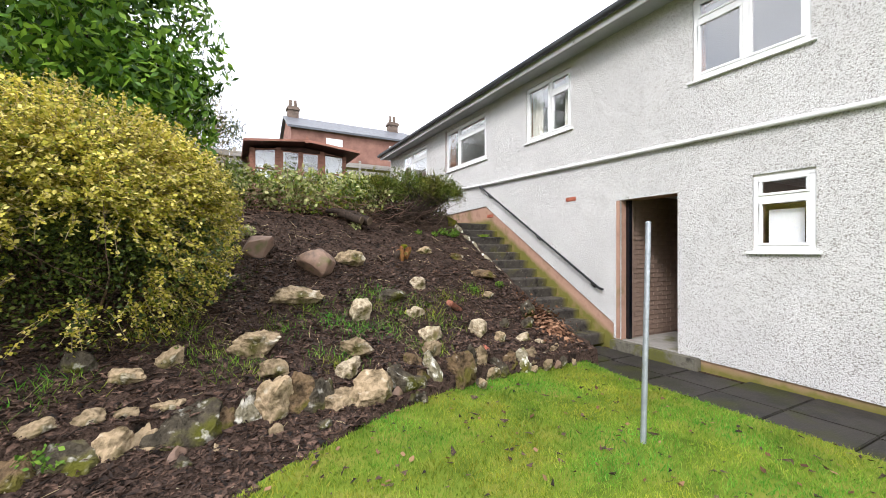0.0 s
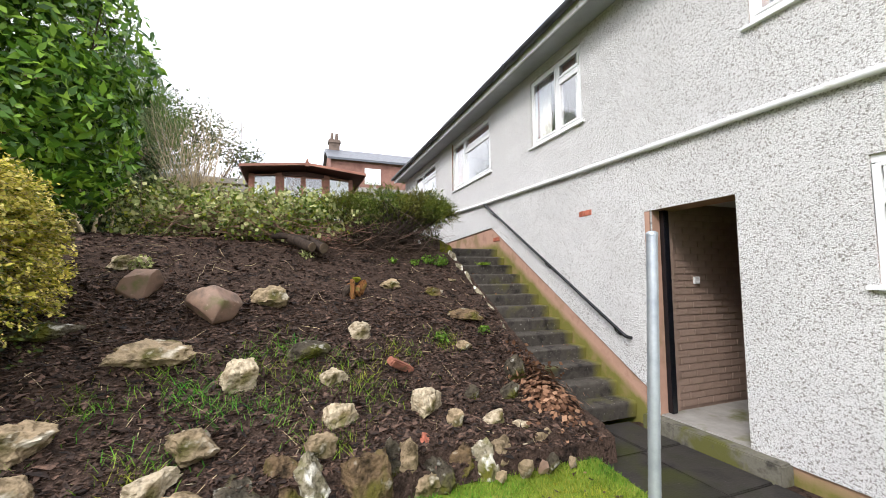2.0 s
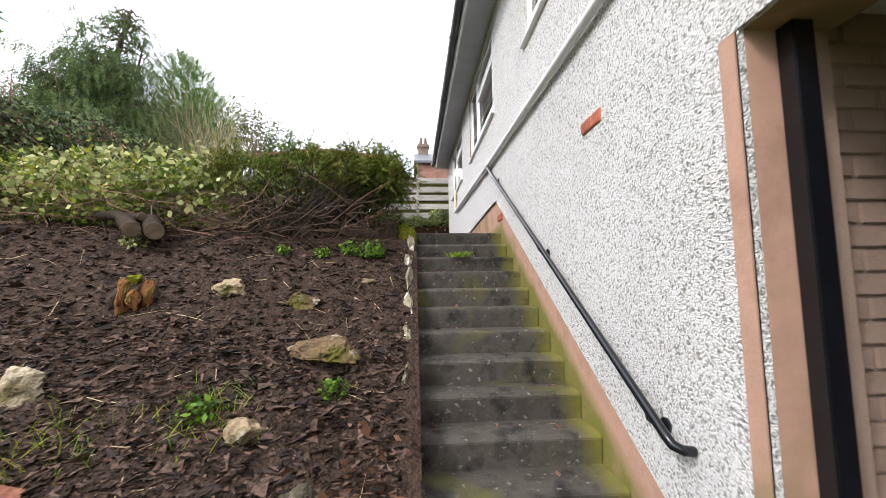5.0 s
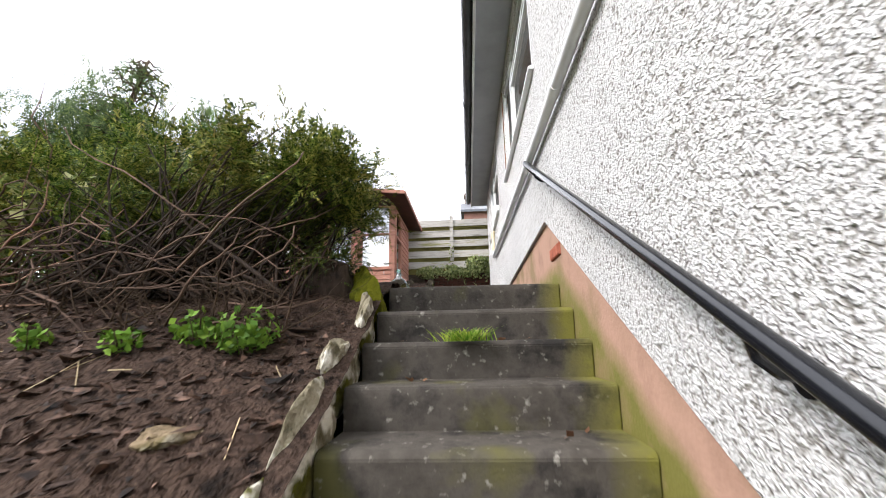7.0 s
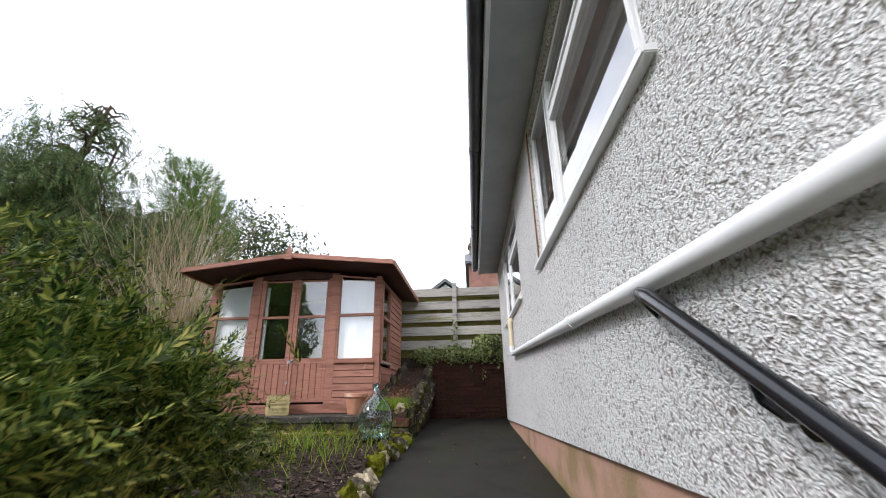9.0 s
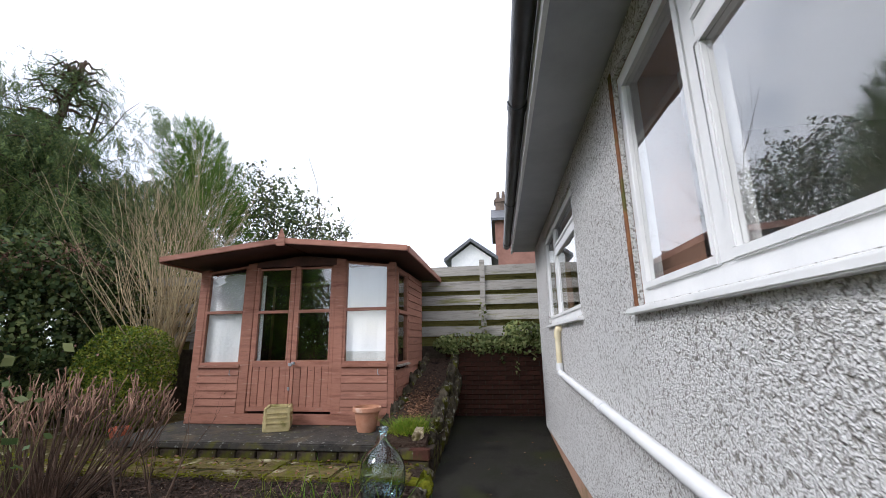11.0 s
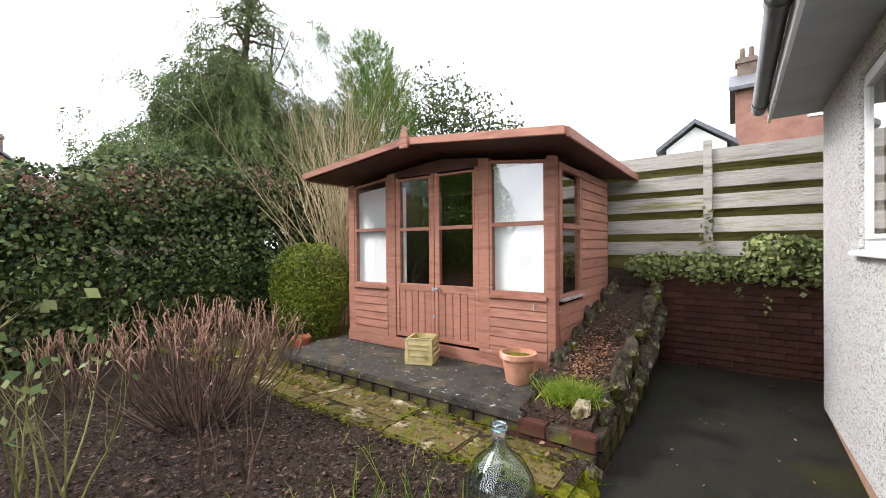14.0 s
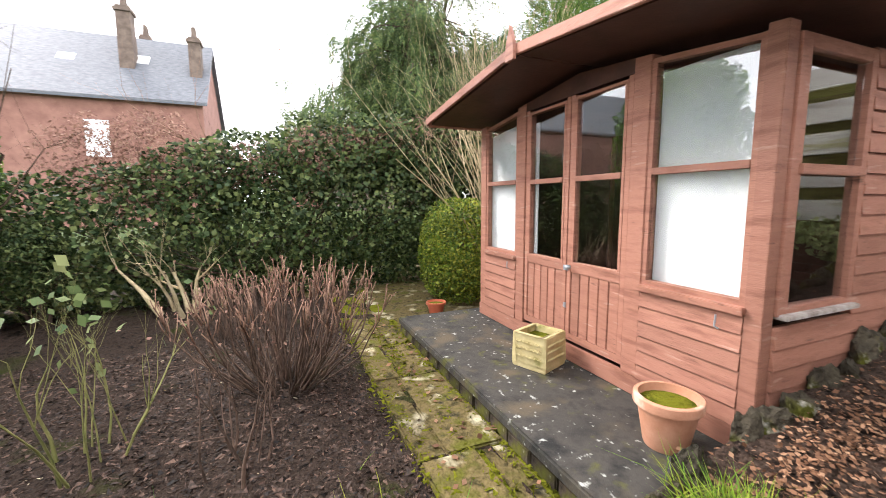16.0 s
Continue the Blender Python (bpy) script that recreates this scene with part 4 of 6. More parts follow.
part("side_sill", Builder().box(FX1 - 0.02, FX1 + 0.05, 9.44, 10.08, 1.075, 1.10), M_SILLWOOD, side_window, "flaking pale grey sill", bevel=0.004).matrix_parent_inverse = Matrix()
for za, zb in ((1.13, 1.76), (1.81, 2.32)):
    p = part("pane", Builder().box(FX1 - 0.02, FX1 - 0.016, 9.50, 10.02, za, zb), M_HUTGLASS, side_window)
    p.matrix_parent_inverse = Matrix()
    p.visible_shadow = False
part("back_wall", Builder().box(FX0, FX1, BY - 0.02, BY, 0.40, 2.42), M_CEDAR_SHADE, hut)
part("inner_lining", Builder().box(FX0 + 0.03, FX0 + 0.045, FY + 0.08, BY - 0.03, 0.5, 2.40), M_CEDAR_SHADE, hut)
part("inner_lining", Builder().box(FX1 - 0.045, FX1 - 0.03, 10.09, BY - 0.03, 0.5, 2.40), M_CEDAR_SHADE, hut)
# roof: two shallow slopes, boarded edges
for x0, x1 in ((-4.93, -3.26), (-3.26, -1.66)):
    za, zb = roof_under(x0) + 0.085, roof_under(x1) + 0.085
    part("roof_slope", Builder().prism([(x0, za), (x1, zb), (x1, zb + 0.03), (x0, za + 0.03)], "y", 8.80, 11.5), M_FELT, hut)
    # lining underside is darkened in colour to read as shaded
    part("roof_lining", Builder().prism([(x0 + 0.01, za - 0.03), (x1 - 0.01, zb - 0.03), (x1 - 0.01, zb - 0.002), (x0 + 0.01, za - 0.002)], "y", 8.83, 11.48), M_CEDAR_SHADE, hut)
    part("bargeboard", Builder().prism([(x0 - 0.01, za - 0.035), (x1, zb - 0.035), (x1, zb + 0.035), (x0 - 0.01, za + 0.035)], "y", 8.77, 8.80), M_CEDAR, hut, bevel=0.004)
    xe = x0 if x0 < -4 else x1
    s = -1 if x0 < -4 else 1
    ze = roof_under(xe) + 0.085
    part("eaves_board", Builder().box(min(xe, xe + s * 0.022), max(xe, xe + s * 0.022), 8.80, 11.5, ze - 0.05, ze + 0.032), M_CEDAR, hut, bevel=0.004)
part("finial", Builder().prism([(-3.315, 2.57), (-3.205, 2.57), (-3.215, 2.69), (-3.26, 2.80), (-3.305, 2.69)], "y", 8.745, 8.77), M_CEDAR, hut, "pointed timber finial", bevel=0.004)
for x0, x1, z0, z1 in ((-4.62, -4.08, 1.14, 2.36), (-2.61, -2.06, 1.14, 2.43), (-3.87, -3.80, 1.17, 2.36)):
    b = Builder()
    n = 9
    xs = np.linspace(x0, x1, n)
    vs = []
    for i, x in enumerate(xs):
        sag = 0.05 * ((x - x0) / (x1 - x0) if x0 < -4 else 0.3)
        for y in (FY + 0.055 + 0.006 * math.sin(i * 1.3), FY + 0.059 + 0.006 * math.sin(i * 1.3)):
            for z in (z0, min(z1 - 0.06 + sag, roof_under(x) - 0.03)):
                vs.append((x, y, z))
    fs = []
    for i in range(n - 1):
        a = i * 4
        fs += [(a, a + 4, a + 5, a + 1), (a + 2, a + 3, a + 7, a + 6), (a + 1, a + 5, a + 7, a + 3), (a, a + 2, a + 6, a + 4)]
    b.add(vs, fs)
    tagged(part("window_blind", b, M_BLIND), "white roller blind drawn behind the summer house glass", "blind", "summer house blinds")

# ---- terrace before the summer house ----
terrace = thing("terrace", (-3.4, 9.0, 0.2), "dark concrete step slab on brick edging, lichen-spotted", "step", kind="structure")
part("slab", Builder().box(-4.97, -1.87, 8.44, 11.25, 0.315, 0.385), M_SLAB, terrace, bevel=0.012)
part("core", Builder().box(-4.93, -1.90, 8.50, 11.2, 0.05, 0.314), M_MORTAR, terrace)
rng = np.random.default_rng(21)
x = -4.95
brick_me = mesh_data("brick", Builder().box(-0.105, 0.105, -0.05, 0.05, -0.05, 0.05), M_BRICKW, bevel=0.008)
slab_brick = mesh_data("brick", Builder().box(-0.105, 0.105, -0.05, 0.05, -0.046, 0.046), M_EDGEBRICK, bevel=0.008)
while x < -1.95:
    ob = part("brick", slab_brick, None, terrace)
    ob.location = (x + 0.105, 8.50 + rng.uniform(-0.006, 0.006), 0.265)
    x += 0.222
flags = thing("pavement_mossy", (-3.3, 8.2, 0.2), "mossy yellow-green sandstone flags below the slab", "paving", kind="structure")
part("bedding", Builder().box(-7.2, -1.38, 7.93, 8.52, -0.2, 0.215), M_MOSS, flags)
x = -5.6
while x < -1.45:
    w = rng.uniform(0.55, 1.1)
    w = min(w, -1.38 - x)
    split = rng.uniform(8.08, 8.3)
    for ya, yb in ((7.92 + rng.uniform(-0.02, 0.02), split), (split, 8.45)):
        b = Builder()
        j = rng.uniform(-0.018, 0.018, 8)
        b.prism([(x + 0.004, ya + 0.004 + j[1]), (x + w - 0.004, ya + 0.004 + j[3]), (x + w - 0.004, yb - 0.004), (x + 0.004, yb - 0.004)], "z", 0.15, 0.232 + rng.uniform(-0.010, 0.010))
        part("flag", b, M_MOSSPAVE, flags, bevel=0.012)
    x += w
sheet("mossy_ground", np.linspace(-9.4, -4.9, 60), lambda x: np.linspace(8.3 if x > -7 else 7.6, 11.4, 40), M_MOSSPAVE, lambda x, y: 0.215 + 0.02 * noise.noise(Vector((x * 3, y * 3, 1))), "mossy ground beside the summer house", "ground")

# ---- raised rock bed beside the path ----
b = Builder().prism([(8.50, 0.0), (11.32, 0.0), (11.32, 1.10), (9.4, 0.62), (8.50, 0.40)], "x", -1.92, -1.40)
structure("raised_bed", b, M_SOIL, "soil of the raised rock bed climbing beside the path", "bed")
edge = thing("bed_edging", (-1.6, 8.5, 0.1), "dark brick edging at the foot of the raised bed", "edging", kind="structure")
for row in range(3):
    for i in range(3):
        x = -1.89 + 0.1 + i * 0.215 - (0.1 if row % 2 else 0)
        ob = part("brick", brick_me if (row + i) % 3 else slab_brick, None, edge)
        ob.location = (min(x, -1.45), 8.46, 0.10 + row * 0.105)
        ob.rotation_euler = (0, 0, rng.uniform(-0.05, 0.05))
    for i in range(3):
        ob = part("brick", slab_brick, None, edge)
        ob.location = (-1.37, 8.56 + 0.22 * i, 0.10 + row * 0.105)
        ob.rotation_euler = (0, 0, math.pi / 2 + rng.uniform(-0.05, 0.05))

# ---- brick retaining wall and fence ----
back = thing("wall_retaining", (-0.2, 11.36, 0.1), "damp dark red brick retaining wall under the fence", "wall", kind="structure")
part("mortar", Builder().box(-9.5, 1.6, 11.335, 11.6, -0.1, 1.30), M_MORTAR, back)
wall_brick = mesh_data("brick", Builder().box(-0.105, 0.105, -0.03, 0.03, -0.0325, 0.0325), M_BRICKW, bevel=0.005)
for row in range(16):
    for i in range(9):
        x = -1.45 + i * 0.225 + (0.11 if row % 2 else 0)
        ob = part("brick", wall_brick, None, back)
        ob.location = (x, 11.335 + rng.uniform(-0.004, 0.004), 0.10 + row * 0.075)
FENCE_FOOT = 0.9
fence = thing("fence", (-3, 11.5, 1.2), "weathered grey horizontal board fence, green with algae", "fence")
for i in range(9):
    x = -9.4 + i * 1.42
    if abs(x + 0.88) > 0.5:
        part("fence_post", Builder().box(x - 0.045, x + 0.045, 11.50, 11.59, 1.0, 2.86), M_FENCE, fence, bevel=0.006)
part("gravel_board", Builder().box(-9.5, 1.6, 11.515, 11.55, FENCE_FOOT, 1.52), M_ALGAE, fence)
part("fence_post", Builder().box(-0.93, -0.84, 11.425, 11.47, 1.25, 2.82), M_FENCE, fence, bevel=0.006)
for k in range(5):
    z = 1.46 + k * 0.272
    y = 11.47
    for xa, xb in ((-9.5, -5.3), (-5.29, -2.3), (-2.29, 1.6)):
        j = rng.uniform(-0.012, 0.012, 2)
        part("fence_board", Builder().prism([(xa, z + j[0]), (xb, z + j[1]), (xb, z + 0.175 + j[1]), (xa, z + 0.175 + j[0])], "y", y, y + 0.025), M_FENCE, fence, bevel=0.004)
        if k < 4:
            part("fence_board", Builder().box(xa, xb, y + 0.10, y + 0.125, z + 0.13, z + 0.32), M_ALGAE, fence)

# ---- pots and bottle ----
px, py, a = -3.31, 9.08, radians(22)
trough = thing("stone_planter", (px, py, 0.385), "square yellowish cast-stone planter with moulded sides", "planter")
b = Builder().box(-0.145, 0.145, -0.145, 0.145, 0, 0.04)
for s in (-1, 1):
    b.box(s * 0.145 if s < 0 else 0.11, -0.11 if s < 0 else 0.145, -0.145, 0.145, 0.04, 0.27)
    b.box(-0.11, 0.11, s * 0.145 if s < 0 else 0.11, -0.11 if s < 0 else 0.145, 0.04, 0.27)
rot = Matrix.Translation((px, py, 0.385)) @ Matrix.Rotation(a, 4, "Z")


def turned(b):
    b.v = [tuple(rot @ Vector(p)) for p in b.v]
    return b


part("trough", turned(b), M_PLANTER, trough, bevel=0.008)
b = Builder()
for s in (-1, 1):
    for i in range(-3, 4):
        for z in (0.09, 0.15, 0.2):
            b.tube([(i * 0.032 - 0.012, s * 0.145, z), (i * 0.032, s * 0.152, z + 0.015), (i * 0.032 + 0.012, s * 0.145, z)], 0.008, 5)
            b.tube([(s * 0.145, i * 0.032 - 0.012, z), (s * 0.152, i * 0.032, z + 0.015), (s * 0.145, i * 0.032 + 0.012, z)], 0.008, 5)
tagged(part("moulding", turned(b), M_PLANTER, trough, "worn moulded relief"), kind="stuff")
part("soil", turned(Builder().box(-0.108, 0.108, -0.108, 0.108, 0.05, 0.22)), M_MOSS, trough)


def pot(name, x, y, z, r, h, mat, label):
    p = thing(name, (x, y, z), label, "plant pot", "pots by the summer house")
    part("body", Builder().lathe([(0.0, 0), (r * 0.62, 0), (r * 0.66, h * 0.06), (r * 0.87, h * 0.78), (r * 0.87, h * 0.80), (r, h * 0.82), (r, h * 0.98), (r * 0.97, h), (r * 0.86, h), (r * 0.84, h * 0.85), (r * 0.8, h * 0.8), (0, h * 0.8)], (x, y, z), 36), mat, p, smooth=True)
    part("compost", Builder().lathe([(r * 0.83, h * 0.84), (r * 0.4, h * 0.88), (0.0, h * 0.89)], (x, y, z), 16), M_MOSS, p, smooth="all")


pot("flower_pot", -2.2, 9.07, 0.385, 0.165, 0.27, M_POT, "weathered terracotta pot with pale rim, mossy compost")
pot("flower_pot", -5.42, 9.06, 0.225, 0.125, 0.165, M_REDPOT, "small red plastic plant pot on mossy ground")
jar = thing("demijohn", (-1.55, 7.5, 0.2), "large green glass demijohn bottle standing on soil", "bottle")
outer = [(0.0, 0.0), (0.11, 0.0), (0.145, 0.03), (0.172, 0.12), (0.175, 0.22), (0.16, 0.30), (0.12, 0.365), (0.06, 0.415), (0.034, 0.45), (0.03, 0.52), (0.038, 0.525), (0.038, 0.545), (0.024, 0.548)]
inner = [(r - 0.005 if r > 0.02 else 0.0, h + (0.006 if h < 0.3 else 0)) for r, h in outer[:10]][::-1]
part("neck_ring", Builder().tube([(-1.55, 7.5, 0.718), (-1.55, 7.5, 0.734)], 0.041, 20), M_DEMI, jar, "rounded glass lip", smooth=True)
part("glass_body", Builder().lathe(outer + [(0.024, 0.52)] + inner[1:], (-1.55, 7.5, 0.2), 40), M_DEMI, jar, smooth="all")


# ---- rail, pipes, air bricks, pole ----
rail = thing("handrail", (-0.1, 2.5, -0.2), "black painted steel handrail on the house wall", "handrail")
top, low = Vector((-0.105, 4.22, 0.865)), Vector((-0.105, 0.87, -1.165))
pts = [(-0.03, 4.33, 0.84), (-0.05, 4.345, 0.875), (-0.085, 4.31, 0.895), top] + [top.lerp(low, s) for s in (0.2, 0.4, 0.6, 0.8)] + [low, (-0.10, 0.835, -1.19), (-0.07, 0.82, -1.205), (-0.03, 0.82, -1.21)]
part("rail_bar", Builder().tube(pts, 0.0185, 14), M_BLACK, rail, smooth=True)
for y in (3.91, 2.29, 0.98):
    s = (4.22 - y) / (4.22 - 0.87)
    p = top.lerp(low, s)
    bracket = part("bracket", Builder().tube([(-0.028, y, p.z - 0.075), (-0.07, y, p.z - 0.07), (-0.10, y, p.z - 0.045), (-0.105, y, p.z - 0.015)], 0.009, 8), M_BLACK, rail, smooth=True)
    part("rose", Builder().tube([(-0.022, y, p.z - 0.075), (-0.034, y, p.z - 0.075)], 0.032, 12), M_BLACK, bracket).matrix_parent_inverse = Matrix()


def pipe_z(y):
    return 0.815 + 0.025 * y if y < 4 else 0.915 + 0.037 * (y - 4)


pipe = thing("waste_pipe", (-0.07, 3, 0.9), "white painted waste pipe running along the wall", "pipe")
part("run", Builder().tube([(-0.062, y, pipe_z(y)) for y in np.linspace(Y0, 8.35, 48)], 0.029, 16), M_PVC, pipe, smooth=True)
for y in (-2.6, 0.35, 3.45, 5.2, 6.75, 8.2):
    part("socket", Builder().tube([(-0.062, y - 0.05, pipe_z(y - 0.05)), (-0.062, y + 0.03, pipe_z(y + 0.03))], 0.0335, 16), M_PVC, pipe, smooth=True)
drop = thing("drain_pipe", (-0.065, 8.35, 1.1), "yellowed plastic drop pipe under the kitchen window", "pipe")
part("drop", Builder().tube([(-0.062, 8.35, 1.09), (-0.062, 8.35, 1.16), (-0.062, 8.35, 1.42)], 0.026, 14), M_CREAM, drop, smooth=True)
part("elbow", Builder().tube([(-0.062, 8.35, 1.40), (-0.062, 8.345, 1.46), (-0.055, 8.34, 1.49), (-0.01, 8.34, 1.495)], 0.033, 14), M_CREAM, drop, smooth=True)
part("collar", Builder().tube([(-0.062, 8.35, 1.10), (-0.062, 8.35, 1.17)], 0.034, 14), M_PVC, drop, smooth=True)


def air_brick(x, y, z):
    a = thing("air_brick", (x, y, z), "red terracotta air brick set in the wall", "air brick", "air bricks")
    part("block", Builder().box(x - 0.006, x + 0.02, y - 0.115, y + 0.115, z - 0.036, z + 0.036), M_TERRA, a, bevel=0.003)
    for i in range(9):
        part("fin", Builder().box(x - 0.013, x - 0.006, y - 0.10 + i * 0.0245, y - 0.088 + i * 0.0245, z - 0.028, z + 0.028), M_TERRA, a)


air_brick(-0.026, 1.50, 0.29)
air_brick(-0.004, 3.985, 0.185)
pole = thing("washing_pole", (-2.47, -1.63, -2.06), "galvanised steel washing-line pole in the lawn", "pole")
part("shaft", Builder().tube([(-2.47, -1.63, -2.2), (-2.39, -1.60, -1.2), (-2.315, -1.567, -0.385)], [0.022, 0.021, 0.020], 14), M_STEEL, pole, smooth=True)
part("cap", Builder().lathe([(0.021, 0), (0.022, 0.012), (0.012, 0.02), (0, 0.021)], (-2.315, -1.567, -0.386), 12), M_STEEL, pole, smooth="all")


# ---- stones ----
def rock_mesh(name, sx, sy, sz, seed, mat, detail=4, cuts=13, rough=1.0):
    rng = np.random.default_rng(seed)
    bm = bmesh.new()
    bmesh.ops.create_icosphere(bm, subdivisions=detail, radius=1.0)
    planes = [(Vector(rng.normal(size=3)).normalized(), rng.uniform(0.5, 0.85)) for _ in range(cuts)]
    o = Vector(rng.uniform(-50, 50, 3))
    for v in bm.verts:
        c = v.co.copy()
        for nrm, d in planes:
            k = c.dot(nrm) - d
            if k > 0:
                c -= nrm * k * 0.95
        c *= 1.08 + rough * (0.26 * noise.noise(c * 1.9 + o) - 0.22 * abs(noise.noise(c * 3.1 + o)) + 0.13 * noise.noise(c * 6.0 + o) - 0.10 * abs(noise.noise(c * 9.0 + o)) + 0.06 * noise.noise(c * 15 + o))
        v.co = Vector((c.x * sx, c.y * sy, c.z * sz))
    me = bpy.data.meshes.new(name)
    bm.to_mesh(me)
    bm.free()
    me.shade_smooth()
    me.set_sharp_from_angle(angle=radians(32))
    me.materials.append(mat)
    return me


def rock(x, y, z, w, h, mat, seed, label, deep=None, turn=None, lean=(0, 0), group="rockery stones", detail=4, rough=0.85, cuts=13):
    ob = new("rock", rock_mesh("rock", w * 0.55, (deep or w * 0.7) * 0.55, h * 0.62, seed, mat, detail, cuts, rough))
    rng = np.random.default_rng(seed + 999)
    ob.location = (x, y, z + h * 0.28)
    ob.rotation_euler = (lean[0] + rng.uniform(-0.15, 0.15), lean[1] + rng.uniform(-0.15, 0.15), rng.uniform(-0.5, 0.5) if turn is None else turn)
    return tagged(ob, label, "rock", group)


BANK = [(-5.5, -0.62, .14, .1, "k"), (-4.6, -0.45, .12, .08, "k"), (-3.9, -0.2, .12, .09, "d"), (-4.3, 0.02, .36, .18, "p"), (-2.3, .42, .18, .2, "l"), (-1.96, .42, .28, .12, "p"), (-4.9, .05, .36, .26, "l"), (-4.93, 1.95, .42, .34, "d"), (-4.24, 1.64, .50, .38, "d"), (-3.75, 1.9, .50, .32, "l"), (-5.19, 2.36, .45, .2, "p"), (-5.37, 1.33, .5, .13, "k"),
        (-4.61, 1.08, .64, .24, "l"), (-3.94, .84, .28, .36, "p"), (-3.45, 1.19, .44, .2, "k"), (-2.91, 1.51, .28, .18, "p"), (-3.23, .9, .23, .22, "p"),
        (-1.52, 1.93, .46, .15, "b"), (-2.36, 2.50, .33, .14, "l"), (-1.82, 2.42, .28, .13, "b"), (-1.38, 2.80, .2, .08, "l"),
        (-3.23, .49, .38, .24, "p"), (-2.52, .57, .40, .25, "p"), (-2.02, .71, .18, .15, "k"), (-5.05, .33, .52, .26, "l"), (-4.14, .30, .50, .2, "l"), (-1.82, 1.38, .25, .17, "l"),
        (-5.66, .22, .24, .2, "l"), (-5.9, .05, .26, .2, "l"), (-6.2, 0.15, .2, .2, "k"), (-1.42, .95, .26, .26, "k"), (-1.62, .72, .2, .18, "k"), (-2.9, 2.3, .12, .07, "p")]
KIND = {"d": (M_DARKROCK, "smooth dark brown cobble half sunk in the soil"), "l": (M_ROCK, "rough buff limestone rock lying on the bank"),
        "p": (M_PALE, "pale cream limestone rock lying on the bank"), "k": (M_LICHEN, "grey lichened rock half sunk in the bank"),
        "b": (M_BROWNROCK, "low mossy brown rock half sunk in the bank")}
for i, (x, y, w, h, kind) in enumerate(BANK):
    k = {"p": 0.88, "l": 0.85}.get(kind, 1.0)
    rock(x, y, soil_height(x, y) - 0.02, w * k, h * k, KIND[kind][0], 100 + i, KIND[kind][1], detail=4, rough=0.18 if kind == "d" else 0.75 if kind == "p" else 0.85)
tilted = tagged(part("brick", mesh_data("brick", Builder().box(-0.15, 0.15, -0.05, 0.05, -0.035, 0.035), M_BROKEN, bevel=0.014), None), "broken red brick lying on the bank", "brick")
tilted.location, tilted.rotation_euler = (-2.61, 1.03, soil_height(-2.61, 1.03) + 0.05), (0.35, 0.45, 0.5)
# front row of the rockery
rng = np.random.default_rng(33)
x, i = -1.5, 0
while x > -8.2:
    w = rng.uniform(0.15, 0.27) if x > -3.4 else rng.uniform(0.20, 0.38)
    y = wall_line(x - w / 2)
    h = rng.uniform(0.34, 0.50) if x < -2.6 else rng.uniform(0.20, 0.34)
    mat = (M_ROCK, M_LICHEN, M_BROWNROCK, M_ROCK, M_COPING, M_BROWNROCK, M_LICHEN, M_ROCK)[i % 8]
    rock(x - w / 2, y + rng.uniform(-0.05, 0.05), -2.03, w * 1.36, h * 1.0, mat, 300 + i, "weathered brown limestone block in the low rockery wall", deep=w * 1.1, turn=0.154 + rng.uniform(-0.25, 0.25), lean=(rng.uniform(-0.25, 0.1), rng.uniform(-0.15, 0.15)), group="rockery wall stones")
    if rng.random() < 0.5:
        w2 = rng.uniform(0.14, 0.28)
        rock(x - w / 2 + rng.uniform(-0.1, 0.1), y + 0.13, -1.96 + h * 0.62, w2, w2 * rng.uniform(0.5, 0.85), (M_PALE, M_ROCK, M_TERRA, M_ROCK)[int(rng.integers(0, 4)) if x > -4.5 else 1], 500 + i, "smaller stone laid on the rockery wall", group="rockery wall stones")
    if rng.random() < 0.6:
        w3 = rng.uniform(0.07, 0.14)
        rock(x + rng.uniform(-0.1, 0.1), y - 0.2, -2.0, w3, w3 * 1.1, (M_LICHEN, M_ROCK, M_DARKROCK)[int(rng.integers(0, 3))], 1300 + i, "small loose stone at the foot of the rockery wall", group="rockery wall stones", detail=3)
    x -= w * 0.76
    i += 1
# coping stones along the stairs
y, i = 3.78, 0
while y > 0.85:
    L = rng.uniform(0.26, 0.46)
    z = -0.035 - (3.965 - y + L / 2) * 0.6
    ob = new("rock", rock_mesh("rock", rng.uniform(0.045, 0.062), L * 0.66, 0.16, 700 + i, M_COPING, 4, 6, 0.5))
    ob.location, ob.rotation_euler = (-1.062 + rng.uniform(-0.012, 0.012), y - L / 2, z), (0.54 + rng.uniform(-0.05, 0.05), rng.uniform(-0.07, 0.07), rng.uniform(-0.05, 0.05))
    tagged(ob, "narrow lichened stone set on edge beside the stairs", "rock", "stair edging stones")
    y -= L * 0.88
    i += 1
rock(-1.10, 3.86, -0.24, 0.2, 0.46, M_MOSS, 777, "mossy upright stone at the top of the stairs", deep=0.3, rough=0.5, group="stair edging stones")
rock(-1.34, 3.95, -0.12, 0.34, 0.42, M_LOG, 778, "dark stone at the stair top under the juniper", deep=0.3, rough=0.5, group="stair edging stones")
# edging of the upper bed along the path
y, i = 4.75, 0
while y < 8.4:
    w = rng.uniform(0.14, 0.26)
    rock(xl(y) - 0.06, y, path_height(y) - 0.03, w, rng.uniform(0.16, 0.26), (M_LICHEN, M_MOSS, M_LICHEN, M_PALE)[int(rng.integers(0, 4)) if y < 7.2 else 1 if i % 3 else 0], 800 + i, "mossy stone edging the flower bed beside the path", deep=w * 1.2, group="bed edging stones")
    y += w * 0.92
    i += 1
